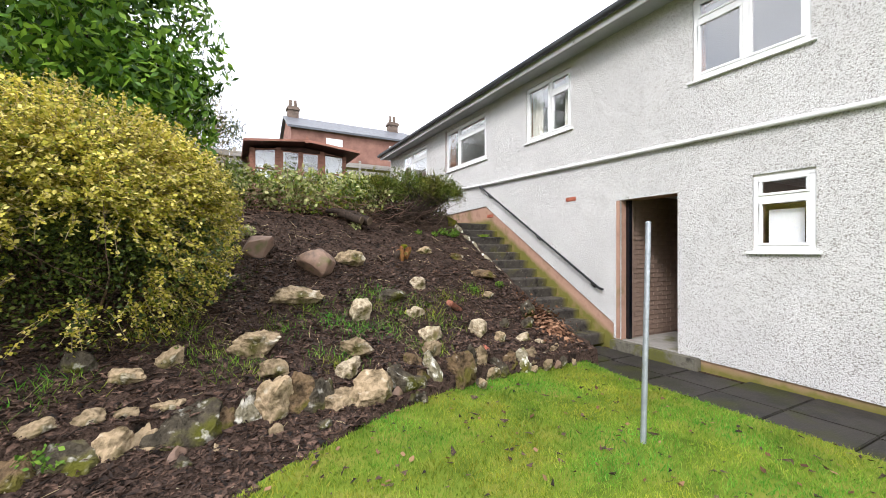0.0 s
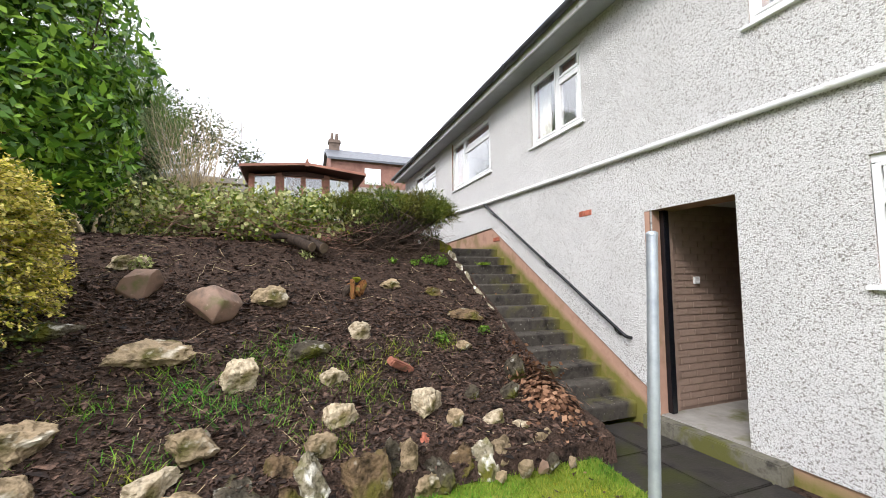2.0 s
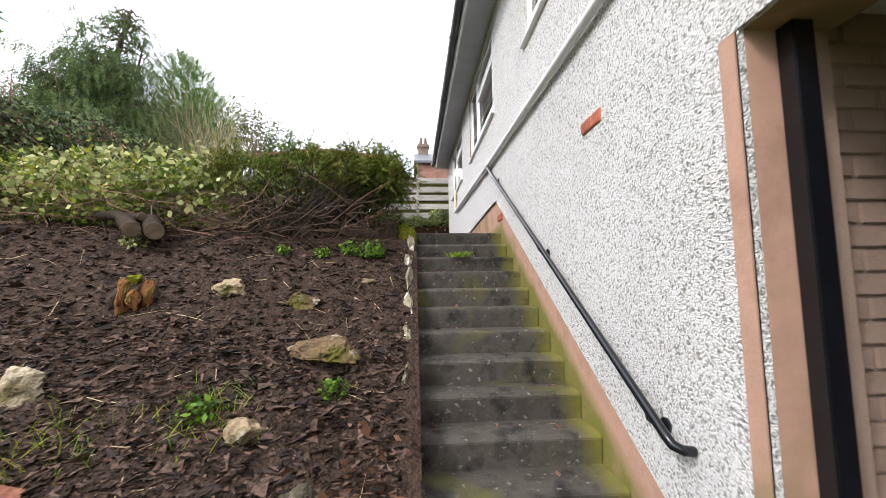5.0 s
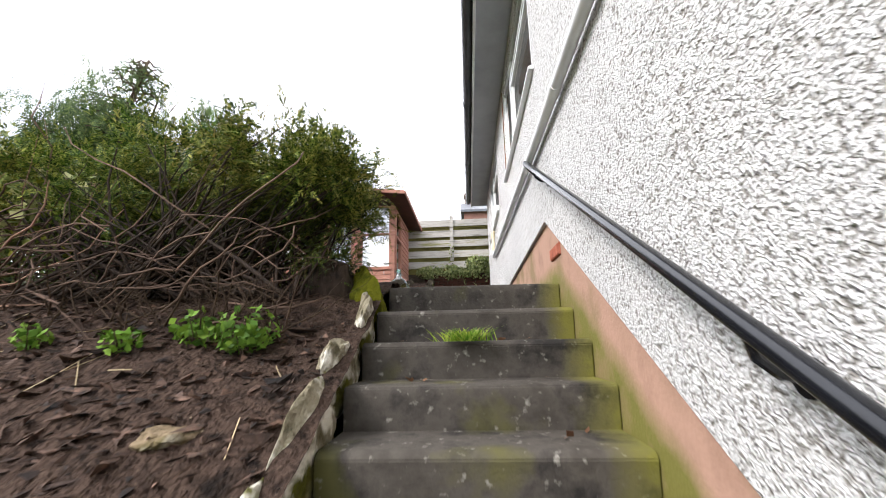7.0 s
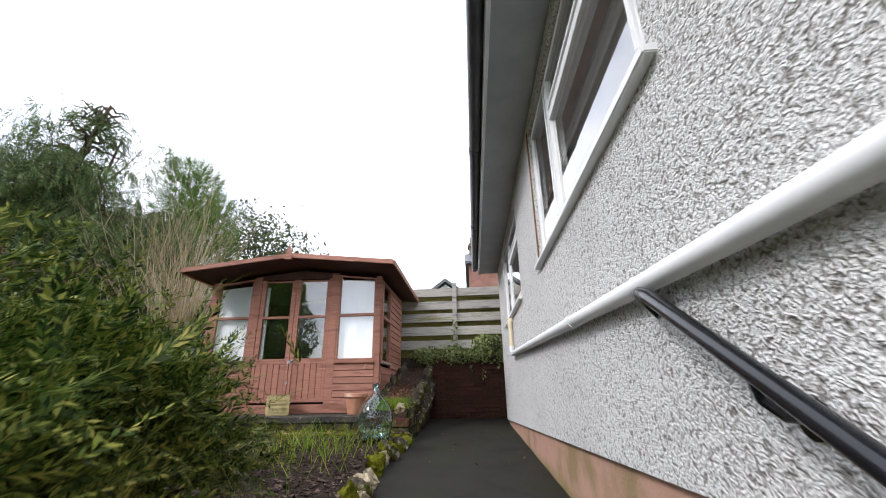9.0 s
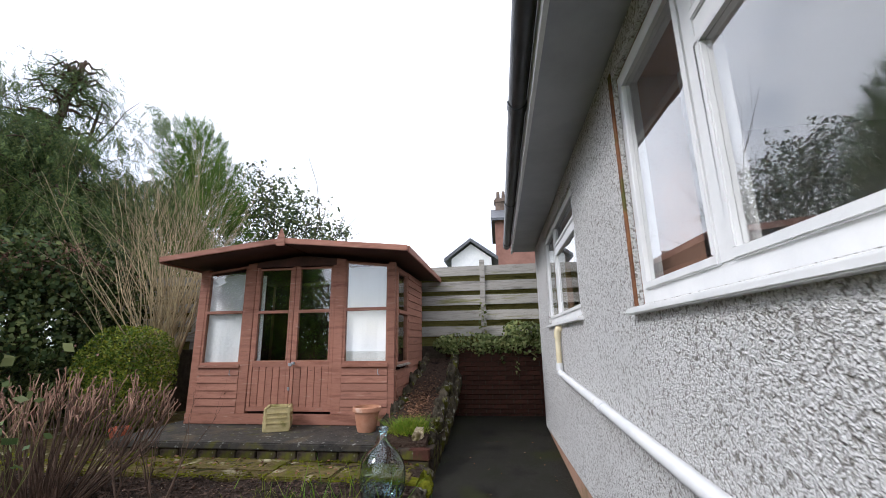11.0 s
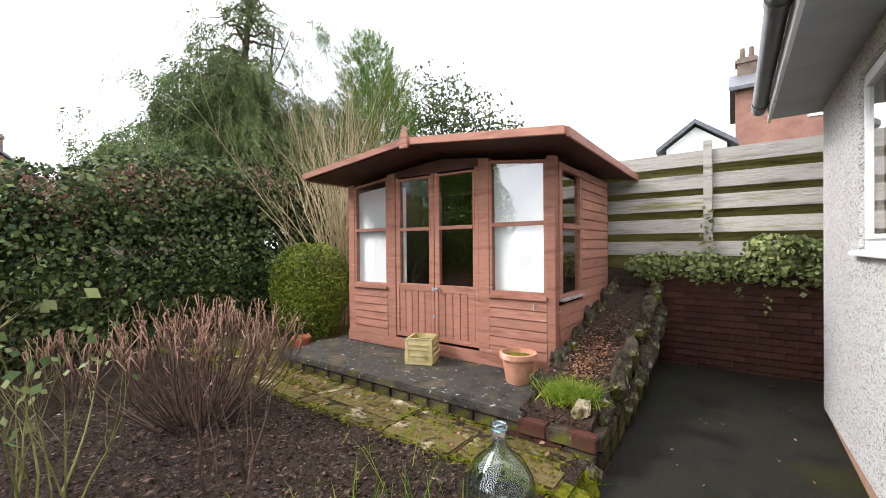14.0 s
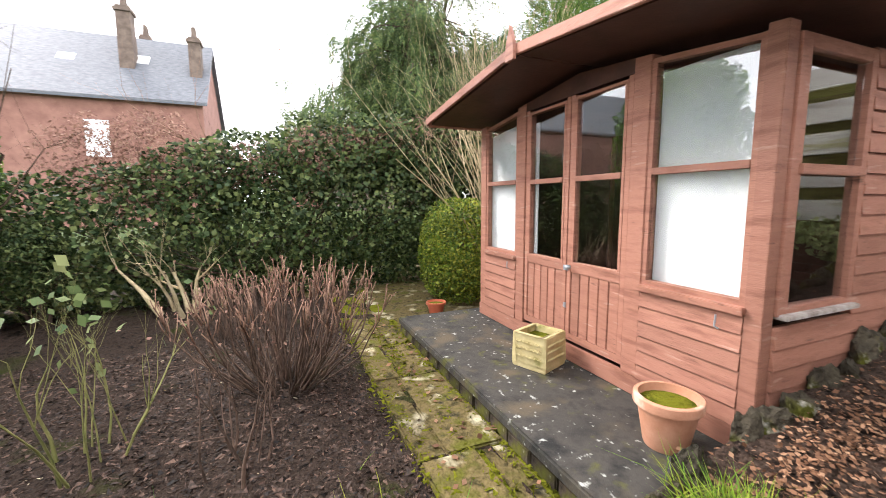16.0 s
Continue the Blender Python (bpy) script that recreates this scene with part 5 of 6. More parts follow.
# rows of stones climbing the raised bed
for x0, n0 in ((-1.40, 0), (-1.88, 40)):
    y, i = 8.72, 0
    while y < 11.3:
        w = rng.uniform(0.13, 0.24)
        z = 0.30 + (y - 8.5) * 0.27
        rock(x0 + rng.uniform(-0.03, 0.03), y, z - 0.06, w * 0.72, rng.uniform(0.2, 0.3), M_LICHEN, 900 + n0 + i, "lichen-covered dark stone edging the raised bed", deep=w * 1.3, turn=rng.uniform(-0.3, 0.3), group="raised bed stones")
        if x0 > -1.5 and z > 0.5:
            rock(-1.38, y + 0.05, z - 0.36, w, 0.36, M_LICHEN, 1000 + i, "dark mossy stone in the low wall beside the path", deep=w * 1.3, group="raised bed stones", detail=3)
        y += w * 0.95
        i += 1
rock(-1.50, 8.60, 0.42, 0.17, 0.15, M_PALE, 1100, "round pale stone on the raised bed", group="raised bed stones")
# passage bricks
side_brick = mesh_data("brick", Builder().box(-0.105, 0.105, -0.006, 0.006, -0.0325, 0.0325), M_PASSB, bevel=0.004)
for row in range(29):
    for i in range(10):
        x = 0.39 + i * 0.224 + (0.11 if row % 2 else 0)
        ob = part("brick", side_brick, None, passage)
        ob.location = (x - 0.12, 0.556, -1.90 + row * 0.075)


# ---- plants ----
def leafy(name, base, blobs, n, size, mat, label, category, seed, aspect=0.5, droop=0.0, tilt=0.9, trunk=None, wood=None, limbs=6, spread=0.5, group="", extra=None, reach=0.75, **kw):
    """A shrub or tree: a crown of single leaves in uneven shells round the blobs, on forked stems."""
    t = thing(name, base, label, category, group)
    at, face = blob_points(blobs, n, seed, **kw)
    if extra is not None:
        at, face = np.concatenate([at, extra]), np.concatenate([face, np.random.default_rng(seed).normal(size=(len(extra), 3))])
    part("crown", cloud_mesh(name, at, size, mat, droop, aspect, face, tilt, seed=seed), None, t)
    rng = np.random.default_rng(seed)
    b = Builder()
    r0 = trunk or 0.03
    for i in range(limbs):
        bl = blobs[i % len(blobs)]
        goal = Vector((bl[0], bl[1], bl[2])) + Vector(rng.normal(size=3)) * min(bl[3], bl[5]) * spread
        p = Vector(base) + Vector((rng.normal() * r0 * 2, rng.normal() * r0 * 2, 0))
        d = goal - p
        branch(b, rng, p, d, max(d.length * reach, 0.2), r0 * rng.uniform(0.5, 1.0), 2, 0.55, 0.15)
    thin = not trunk or trunk < 0.06
    wood_part = part("branchwork" if thin else "trunk", b, wood or M_BARK, t, smooth="all")
    if thin:
        tagged(wood_part, kind="stuff")
    return t


leafy("laurel_bush", (-6.9, 3.6, -0.1), [(-6.75, 3.45, 2.3, 1.32, 0.85, 1.95), (-6.33, 3.3, 1.3, 0.93, 0.7, 1.1), (-7.8, 3.0, 2.5, 1.3, 0.9, 2.3), (-6.9, 3.4, 3.6, 1.1, 0.8, 0.9)], 21000, 0.15, L_LAUREL,
      "tall glossy green laurel bush above the bank", "bush", 11, aspect=0.40, tilt=0.6, trunk=0.05, inner=0.6, rough=0.16, gap=-0.4)
# green inner leaves, coloured darker so the gaps between sprays look shaded
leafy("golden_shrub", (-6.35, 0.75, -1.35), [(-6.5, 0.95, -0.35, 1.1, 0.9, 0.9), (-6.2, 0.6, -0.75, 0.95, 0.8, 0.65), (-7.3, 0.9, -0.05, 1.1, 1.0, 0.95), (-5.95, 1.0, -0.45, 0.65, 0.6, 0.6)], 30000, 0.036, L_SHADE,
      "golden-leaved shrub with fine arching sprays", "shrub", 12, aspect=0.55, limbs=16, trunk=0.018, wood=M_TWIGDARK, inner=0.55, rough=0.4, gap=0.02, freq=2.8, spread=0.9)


def sprays(name, base, centre, radii, n, length, size, mat, wood, label, category, seed, per=26, droop=0.25, group="", aspect=0.6):
    """A shrub of arching twigs, each set with small leaves on both sides."""
    t = thing(name, base, label, category, group)
    rng = np.random.default_rng(seed)
    b, at, face = Builder(), [], []
    heads = rng.normal(size=(max(n // 9, 1), 3))
    for i in range(n):
        d = heads[i % len(heads)] * 1.0
        d[2] = abs(d[2]) * 0.8 + 0.1 if i % len(heads) % 10 < 7 else d[2]
        d = d / np.linalg.norm(d) + rng.normal(size=3) * 0.07
        d /= np.linalg.norm(d)
        p = Vector((centre[0] + d[0] * radii[0], centre[1] + d[1] * radii[1], centre[2] + d[2] * radii[2]))
        q = Vector(d) + Vector(rng.normal(size=3)) * 0.35
        pts = [p]
        for k in range(5):
            q = (q + Vector((0, 0, -droop * 0.35)) + Vector(rng.normal(size=3)) * 0.12).normalized()
            pts.append(pts[-1] + q * length * rng.uniform(0.7, 1.2) / 5)
        b.tube(pts, [0.004, 0.0035, 0.003, 0.0025, 0.002, 0.0015], 3, cap=False)
        for k in range(per):
            s = rng.random() * 4.99
            j = int(s)
            at.append(pts[j].lerp(pts[j + 1], s - j) + Vector(rng.normal(size=3)) * size * 0.45)
            face.append((d[0] * 0.4, d[1] * 0.4, 0.8))
    tagged(part("twig", b, wood, t), kind="stuff")
    part("leaves", cloud_mesh(name, [tuple(p) for p in at], size, mat, 0.0, aspect, face, 0.6, seed=seed), None, t)
    return t


sprays("golden_shrub", (-6.2, 0.5, -1.4), (-6.55, 0.9, -0.42), (1.08, 0.93, 0.86), 2600, 0.40, 0.034, L_GOLD, M_STRAW, "arching golden sprays of the shrub on the bank", "shrub", 13, per=40, aspect=0.7)

# juniper and ivy hedge along the top of the bank
JUNI = [(-1.62, 3.75, 0.62, 0.52, 0.60, 0.32), (-2.15, 3.75, 0.60, 0.60, 0.60, 0.34), (-2.75, 3.7, 0.52, 0.55, 0.55, 0.34), (-1.34, 3.68, 0.54, 0.36, 0.38, 0.24), (-1.75, 4.3, 0.56, 0.5, 0.5, 0.34), (-2.5, 4.3, 0.53, 0.7, 0.5, 0.34), (-1.42, 4.12, 0.52, 0.36, 0.42, 0.28)]
def conifer_shrub(name, base, blobs, clumps, per, length, mat, label, seed, lowest=-0.15):
    """An evergreen of feathery sprays gathered in clumps over the blobs, dark and woody inside."""
    t = thing(name, base, label, "shrub")
    rng = np.random.default_rng(seed)
    roots, ways, b = [], [], Builder()
    x0, x1 = min(q[0] for q in blobs), max(q[0] for q in blobs)
    for cx, cy, cz, rx, ry, rz in blobs:
        for i in range(clumps):
            d = rng.normal(size=3)
            d /= np.linalg.norm(d)
            if d[2] < lowest:
                d[2] = -d[2]
            c = np.array([cx + d[0] * rx, cy + d[1] * ry, cz + d[2] * rz]) * 1.0
            c += np.array([d[0] * rx, d[1] * ry, d[2] * rz]) * rng.uniform(-0.55, -0.16)
            r = rng.uniform(0.09, 0.16)
            heading = np.array([d[0], d[1], max(d[2], -0.2) * 0.8 + 0.15])
            for k in range(per):
                roots.append(c + rng.normal(size=3) * r * 0.5)
                ways.append(heading * 0.7 + rng.normal(size=3) * 0.5)
            if i % 2 == 0:
                foot = Vector((rng.uniform(x0, x1), base[1] + rng.normal() * 0.12, base[2] - 0.08))
                goal = Vector(c)
                bow = foot.lerp(goal, 0.5) + Vector((rng.normal() * 0.08, -0.05, -0.07))
                r0 = rng.uniform(0.005, 0.012)
                b.tube([foot, foot.lerp(bow, 0.5) + Vector(rng.normal(size=3)) * 0.03, bow, bow.lerp(goal, 0.5) + Vector(rng.normal(size=3)) * 0.03, goal], [r0, r0 * 0.9, r0 * 0.75, r0 * 0.55, r0 * 0.3], 5, cap=False)
    m = len(roots)
    part("crown", fronds(name, roots, ways, length * rng.uniform(0.6, 1.3, m), length * 0.2 * rng.uniform(0.7, 1.3, m), mat, 30, seed, 0.15, 0.13), None, t)
    tagged(part("branchwork", b, M_LOG, t, smooth="all"), kind="stuff")
    return t


conifer_shrub("juniper", (-1.9, 3.62, 0.0), JUNI, 50, 28, 0.13, L_JUNIPER, "low spreading green juniper at the top of the bank", 14, lowest=-0.45)
# lower sprays in a darkened leaf colour, as shade under the crown
conifer_shrub("juniper", (-1.75, 3.95, 0.0), [(-1.48, 4.0, 0.26, 0.36, 0.4, 0.26), (-2.05, 4.05, 0.28, 0.5, 0.4, 0.26), (-2.7, 4.1, 0.24, 0.5, 0.35, 0.22)], 60, 16, 0.12, L_SHADE, "inner growth of the juniper, leaf colour darkened as shade", 18, lowest=-0.9)
conifer_shrub("juniper", (-4.0, 3.95, 0.05), [(-3.5, 3.95, 0.50, 0.6, 0.4, 0.28), (-4.4, 4.0, 0.48, 0.7, 0.4, 0.3), (-5.3, 4.0, 0.5, 0.7, 0.5, 0.36)], 34, 16, 0.15, L_JUNIPER, "dark evergreen ground cover behind the bank", 17)
IVY = [(-3.3, 3.55, 0.42, 0.55, 0.45, 0.36), (-3.9, 3.5, 0.36, 0.6, 0.45, 0.40), (-4.6, 3.6, 0.40, 0.6, 0.45, 0.36), (-5.3, 3.7, 0.36, 0.6, 0.5, 0.42)]
leafy("ivy_mound", (-3.6, 3.6, 0.0), IVY, 4300, 0.068, L_IVYPALE, "pale variegated ivy tumbling over cut branches", "ivy", 16, aspect=0.85, limbs=18, trunk=0.014, inner=0.35, rough=0.7, gap=0.12, freq=3.2, wood=M_TWIG)
leafy("ivy_mound", (-4.2, 3.65, 0.0), IVY, 5200, 0.05, L_BOX, "yellow-green evergreen growth mixed with the ivy", "ivy", 19, aspect=0.7, limbs=12, trunk=0.012, inner=0.3, rough=0.6, gap=0.05, freq=3.6, wood=M_TWIGDARK)
rng = np.random.default_rng(41)
tangle = thing("brushwood", (-2.8, 3.35, 0.0), "tangle of dry brown branches under the hedge", "branches")
for wood, count in ((M_TWIG, 110), (M_TWIGDARK, 130)):
    b = Builder()
    for i in range(count):
        x = rng.uniform(-5.2, -2.75) if wood is M_TWIG or i % 2 else rng.uniform(-2.9, -1.5)
        y = rng.uniform(3.18, 3.62)
        p = Vector((x, y, max(soil_height(x, y), -0.25) + rng.uniform(0.0, 0.44)))
        d = Vector((rng.choice((-1, 1)) * rng.uniform(0.6, 1.2), rng.normal() * 0.22, rng.normal() * 0.22 + 0.1))
        step = rng.uniform(0.06, 0.18)
        pts = [p]
        for k in range(6):
            d = (d + Vector(rng.normal(size=3)) * 0.30 + Vector((0, 0, -0.04))).normalized()
            q = pts[-1] + d * step
            pts.append(Vector((min(q.x, -1.2), max(q.y, 3.1), max(q.z, soil_height(min(q.x, -1.2), max(q.y, 3.1)) + 0.01))))
        r = rng.uniform(0.0025, 0.0065)
        b.tube(pts, [r, r, r * 0.9, r * 0.85, r * 0.75, r * 0.6, r * 0.4], 4, cap=False)
    tagged(part("branchwork", b, wood, tangle, smooth="all"), kind="stuff")
b = Builder()
for i in range(36):
    x = rng.uniform(-2.4, -1.3)
    p = Vector((x, rng.uniform(3.2, 3.5), soil_height(x, 3.3) + 0.02))
    branch(b, rng, p, (rng.normal() * 0.6, -0.15, 0.7), rng.uniform(0.2, 0.36), 0.006, 1, 0.6, 0.1)
tagged(part("branchwork", b, M_BARK, tangle, smooth="all"), kind="stuff")
for (x, y, z), d, L, r in (((-3.62, 3.18, 0.03), (0.62, -0.72, -0.30), 0.46, 0.068), ((-3.42, 3.22, 0.01), (0.55, -0.75, -0.30), 0.42, 0.075), ((-3.84, 3.2, 0.06), (0.85, -0.3, -0.06), 0.5, 0.042)):
    p, d = Vector((x, y, z)), Vector(d).normalized()
    log = thing("log", p, "dark cut log lying under the hedge", "log", "cut logs")
    ring = [p + d * L * s + Vector((0, 0, 0.01 * math.sin(s * 6))) for s in (0, 0.25, 0.5, 0.75, 1)]
    part("bark", Builder().tube(ring, [r, r * 1.06, r * 0.96, r * 1.03, r * 0.95], 14, cap=False), M_LOG, log, smooth=True)
    for at, way in ((ring[0], -d), (ring[-1], d)):
        part("cut_end", Builder().tube([at - way * 0.012, at - way * 0.002], r * 0.96, 14), M_LOGEND, log, "pale brown sawn end")
stump = thing("tree_stump", (-2.88, 2.22, soil_height(-2.88, 2.22)), "rotten orange and mossy stump with roots on the bank", "stump")
z = soil_height(-2.88, 2.22)
for i in range(7):
    a = i * 0.9 + rng.uniform(-0.2, 0.2)
    h = rng.uniform(0.07, 0.14)
    slab = part("wood", rock_mesh("wood", rng.uniform(0.05, 0.085), 0.045, h, 60 + i, (M_STUMP, M_LOG, M_STUMP)[i % 3], 3, 9, 0.8), None, stump)
    slab.location = (-2.88 + 0.085 * math.cos(a), 2.22 + 0.06 * math.sin(a), z + h * 0.45)
    slab.rotation_euler = (rng.uniform(-0.3, 0.2), 0.35 * math.cos(a), a)
    slab.matrix_parent_inverse = Matrix.Translation(-stump.location)
part("moss", rock_mesh("moss", 0.07, 0.05, 0.04, 5, M_MOSS, 3), None, stump).location = (-2.86, 2.20, z + 0.17)

# bare-twigged shrubs of the upper bed
def twig_shrub(name, base, n, height, width, r, wood, label, category, seed, heads=None, depth=2, foot=0.35, flare=0.55, leaf=0.04, n_leaf=0, group=""):
    t = thing(name, base, label, category, group)
    rng = np.random.default_rng(seed)
    b, tips = Builder(), []
    for i in range(n):
        a, s = rng.uniform(0, 6.283), rng.random() ** 0.6
        p = Vector(base) + Vector((math.cos(a) * s * width * foot, math.sin(a) * s * width * foot, -0.02))
        d = Vector((math.cos(a) * s * width / height * flare, math.sin(a) * s * width / height * flare, 1.0))
        branch(b, rng, p, d, height * rng.uniform(0.45, 0.62), r * rng.uniform(0.6, 1.1), depth, 0.32, 0.3, tips)
    tagged(part("branchwork", b, wood, t, smooth="all"), kind="stuff")
    if heads and tips:
        pick = [tips[int(i)] for i in rng.integers(0, len(tips), n_leaf)]
        part("leaves", cloud_mesh(name, [tuple(p + Vector(rng.normal(size=3)) * leaf * 0.6) for p in pick], leaf, heads, 0.2, 0.7, None, 1.0, seed=seed), None, t)
    return t


def hydrangea(base, n, height, width, label, seed):
    """A winter hydrangea: dark stems fanning from a narrow foot, with paler upright shoots at their ends."""
    t = thing("hydrangea", base, label, "shrub")
    rng = np.random.default_rng(seed)
    low, shoots, tips = Builder(), Builder(), []
    for i in range(n):
        a, s = rng.uniform(0, 6.283), rng.random() ** 0.55
        out = Vector((math.cos(a), math.sin(a), 0))
        foot = Vector(base) + out * s * width * 0.17 + Vector((0, 0, -0.03))
        top = Vector(base) + out * s * width * 0.5 + Vector((rng.normal() * 0.03, rng.normal() * 0.03, height * (0.84 - 0.16 * s * s) * rng.uniform(0.82, 1.08)))
        bow = foot.lerp(top, 0.5) + out * s * width * 0.05 + Vector(rng.normal(size=3)) * 0.025
        r = rng.uniform(0.0055, 0.0095)
        low.tube([foot, foot.lerp(bow, 0.5) + Vector(rng.normal(size=3)) * 0.012, bow, bow.lerp(top, 0.5) + Vector(rng.normal(size=3)) * 0.012, top], [r, r * 0.9, r * 0.8, r * 0.7, r * 0.6], 5, cap=False)
        for k in range(int(rng.integers(2, 5))):
            p = bow.lerp(top, rng.uniform(0.55, 1.0))
            q = p + Vector((rng.normal() * 0.035, rng.normal() * 0.035, rng.uniform(0.08, 0.2))) + out * 0.03 * s
            shoots.tube([p, p.lerp(q, 0.5) + Vector(rng.normal(size=3)) * 0.006, q], [0.0045, 0.004, 0.0035], 4)
            tips.append(q)
    tagged(part("branchwork", low, M_TWIGDARK, t, smooth="all"), kind="stuff")
    tagged(part("shoot", shoots, M_TWIG, t, "pale pinkish-brown upright shoots", smooth="all"), kind="stuff")
    tagged(part("bud", cloud_mesh("buds", [tuple(p + Vector(rng.normal(size=3)) * 0.008) for p in tips for _ in range(2)], 0.022, L_HYDR, -1.0, 0.5, None, 0.8, seed=seed), None, t), kind="stuff")
    return t


hydrangea((-4.23, 7.26, 0.2), 118, 0.98, 1.72, "leafless brown hydrangea with pinkish shoot tips", 51)
hydrangea((-5.6, 6.75, 0.2), 26, 0.62, 0.8, "leafless brown hydrangea clump in the bed", 52)
twig_shrub("rose_bush", (-3.15, 7.02, 0.19), 9, 1.05, 0.55, 0.0115, M_TWIGDARK, "pruned thorny rose bush in bare soil", "rose", 53, L_HYDR, 2, n_leaf=60, leaf=0.02)
twig_shrub("rose_bush", (-3.6, 6.2, 0.19), 11, 1.25, 0.75, 0.011, M_GREENSTEM, "tall green-stemmed rose with a few leaves", "rose", 54, L_ROSE, 2, n_leaf=70, leaf=0.07)
twig_shrub("rose_bush", (-2.75, 5.55, 0.17), 9, 0.75, 0.6, 0.010, M_GREENSTEM, "green-stemmed rose with pale leaves beside the path", "rose", 55, L_ROSE, 2, n_leaf=80, leaf=0.08)
twig_shrub("bare_shrub", (-6.35, 10.5, 0.2), 75, 4.8, 2.4, 0.022, M_STRAW, "tall bare straw-coloured shrub behind the summer house", "shrub", 56, L_HYDR, 2, n_leaf=200, leaf=0.03, foot=0.06, flare=0.15)
leafy("box_bush", (-6.15, 9.75, 0.2), [(-6.1, 9.7, 1.0, 0.68, 0.62, 0.68), (-6.45, 9.85, 0.8, 0.5, 0.5, 0.55), (-6.0, 9.6, 0.6, 0.55, 0.5, 0.4)], 20000, 0.042, L_BOX, "clipped rounded box bush with yellowish tips", "bush", 57, aspect=0.6, inner=0.7, rough=0.14, gap=-0.5)

# ivy-clad hedge behind the bed
leafy("ivy_hedge", (-7.6, 7.2, 0.1), [(-7.75, y, 1.0 + 0.10 * (y - 4), 0.75, 0.9, 0.95 + 0.05 * (y - 4)) for y in np.arange(3.6, 11.2, 0.75)] + [(-7.9, y, 0.5, 0.6, 0.7, 0.5) for y in np.arange(4.0, 11.0, 0.9)] + [(-7.9, y, 1.45 + 0.22 * (min(y, 9.4) - 4), 0.8, 0.8, 0.65) for y in np.arange(6.2, 11.0, 0.8)], 52000, 0.08, L_IVY,
      "dense dark ivy-covered hedge behind the flower bed", "hedge", 58, aspect=0.8, tilt=0.7, limbs=30, trunk=0.035, inner=0.72, rough=0.26, gap=-0.35, freq=1.8)
leafy("hedge_top", (-7.9, 7.0, 2.2), [(-8.0, y, 1.75 + 0.22 * (min(y, 9.6) - 5), 0.75, 0.8, 0.42) for y in np.arange(5.4, 10.6, 0.8)] + [(-7.9, 4.9, 2.35, 0.5, 0.55, 0.5), (-7.9, 5.7, 2.45, 0.5, 0.6, 0.55)], 22000, 0.05, L_HYDR, "reddish-brown seed heads on top of the hedge", "hedge", 59, aspect=0.5, limbs=26, wood=M_TWIG, inner=0.4, rough=0.5, gap=0.0)
twig_shrub("gnarled_bush", (-6.9, 6.15, 0.2), 6, 1.3, 1.0, 0.045, M_STRAW, "gnarled pale-barked bush before the hedge", "bush", 60, L_ROSE, 2, n_leaf=60, leaf=0.06)
leafy("evergreen_bush", (-7.2, 4.5, 0.1), [(-7.2, 4.5, 0.9, 0.4, 0.35, 0.6)], 4200, 0.055, L_IVY, "small bright evergreen bush at the end of the hedge", "bush", 61, aspect=0.5, rough=0.25)

# trees beyond the hedge and fence
def weeping(name, base, height, width, n, mat, label, seed, lean=0.0, low=1.5):
    """A cypress: a bare forked leader with hanging sprays set along layered boughs."""
    t = thing(name, base, label, "tree")
    rng = np.random.default_rng(seed)
    b, at, face = Builder(), [], []
    top = Vector(base) + Vector((lean, 0, height))
    stem = [Vector(base).lerp(top, s) + Vector((0.12 * math.sin(s * 7), 0.1 * math.cos(s * 5), 0)) for s in np.linspace(0, 1, 9)]
    b.tube(stem, [0.22 * (1 - s) + 0.025 for s in np.linspace(0, 1, 9)], 8)
    boughs = 110
    for i in range(boughs):
        s = rng.uniform(low / height, 0.99)
        p = stem[int(s * 8)].lerp(stem[min(8, int(s * 8) + 1)], s * 8 - int(s * 8))
        a = rng.uniform(0, 6.283)
        reach = (width * (1 - s) ** 0.42 * (1 if s < 0.7 else 0.75) + 0.1) * rng.uniform(0.5, 1.1)
        pts = [p]
        for k in range(1, 7):
            u = k / 6
            pts.append(p + Vector((math.cos(a) * reach * u, math.sin(a) * reach * u, reach * (0.32 * u - 0.45 * u * u) + rng.normal() * 0.05)))
        b.tube(pts, [0.035 * (1 - k / 7.5) for k in range(7)], 5, cap=False)
        for k in range(int(n / boughs * (1.2 if s < 0.55 else 0.16))):
            u = rng.random() ** 0.7 * 5.99
            j = int(u)
            q = pts[j].lerp(pts[j + 1], u - j)
            hang = rng.random() ** 1.4 * (0.35 + 0.45 * (1 - s))
            at.append((q.x + rng.normal() * 0.17, q.y + rng.normal() * 0.17, q.z - hang * 1.2 + 0.08))
            face.append((math.cos(a), math.sin(a), 0.2))
    part("trunk", b, M_BARK, t, smooth="all")
    m = len(at)
    ways = np.array(face) * 0.5 + np.array([0, 0, -0.7]) + rng.normal(size=(m, 3)) * 0.25
    part("crown", fronds(name, at, ways, rng.uniform(0.2, 0.42, m), rng.uniform(0.06, 0.10, m), mat, 14, seed, 0.5, 0.12), None, t)
    return t


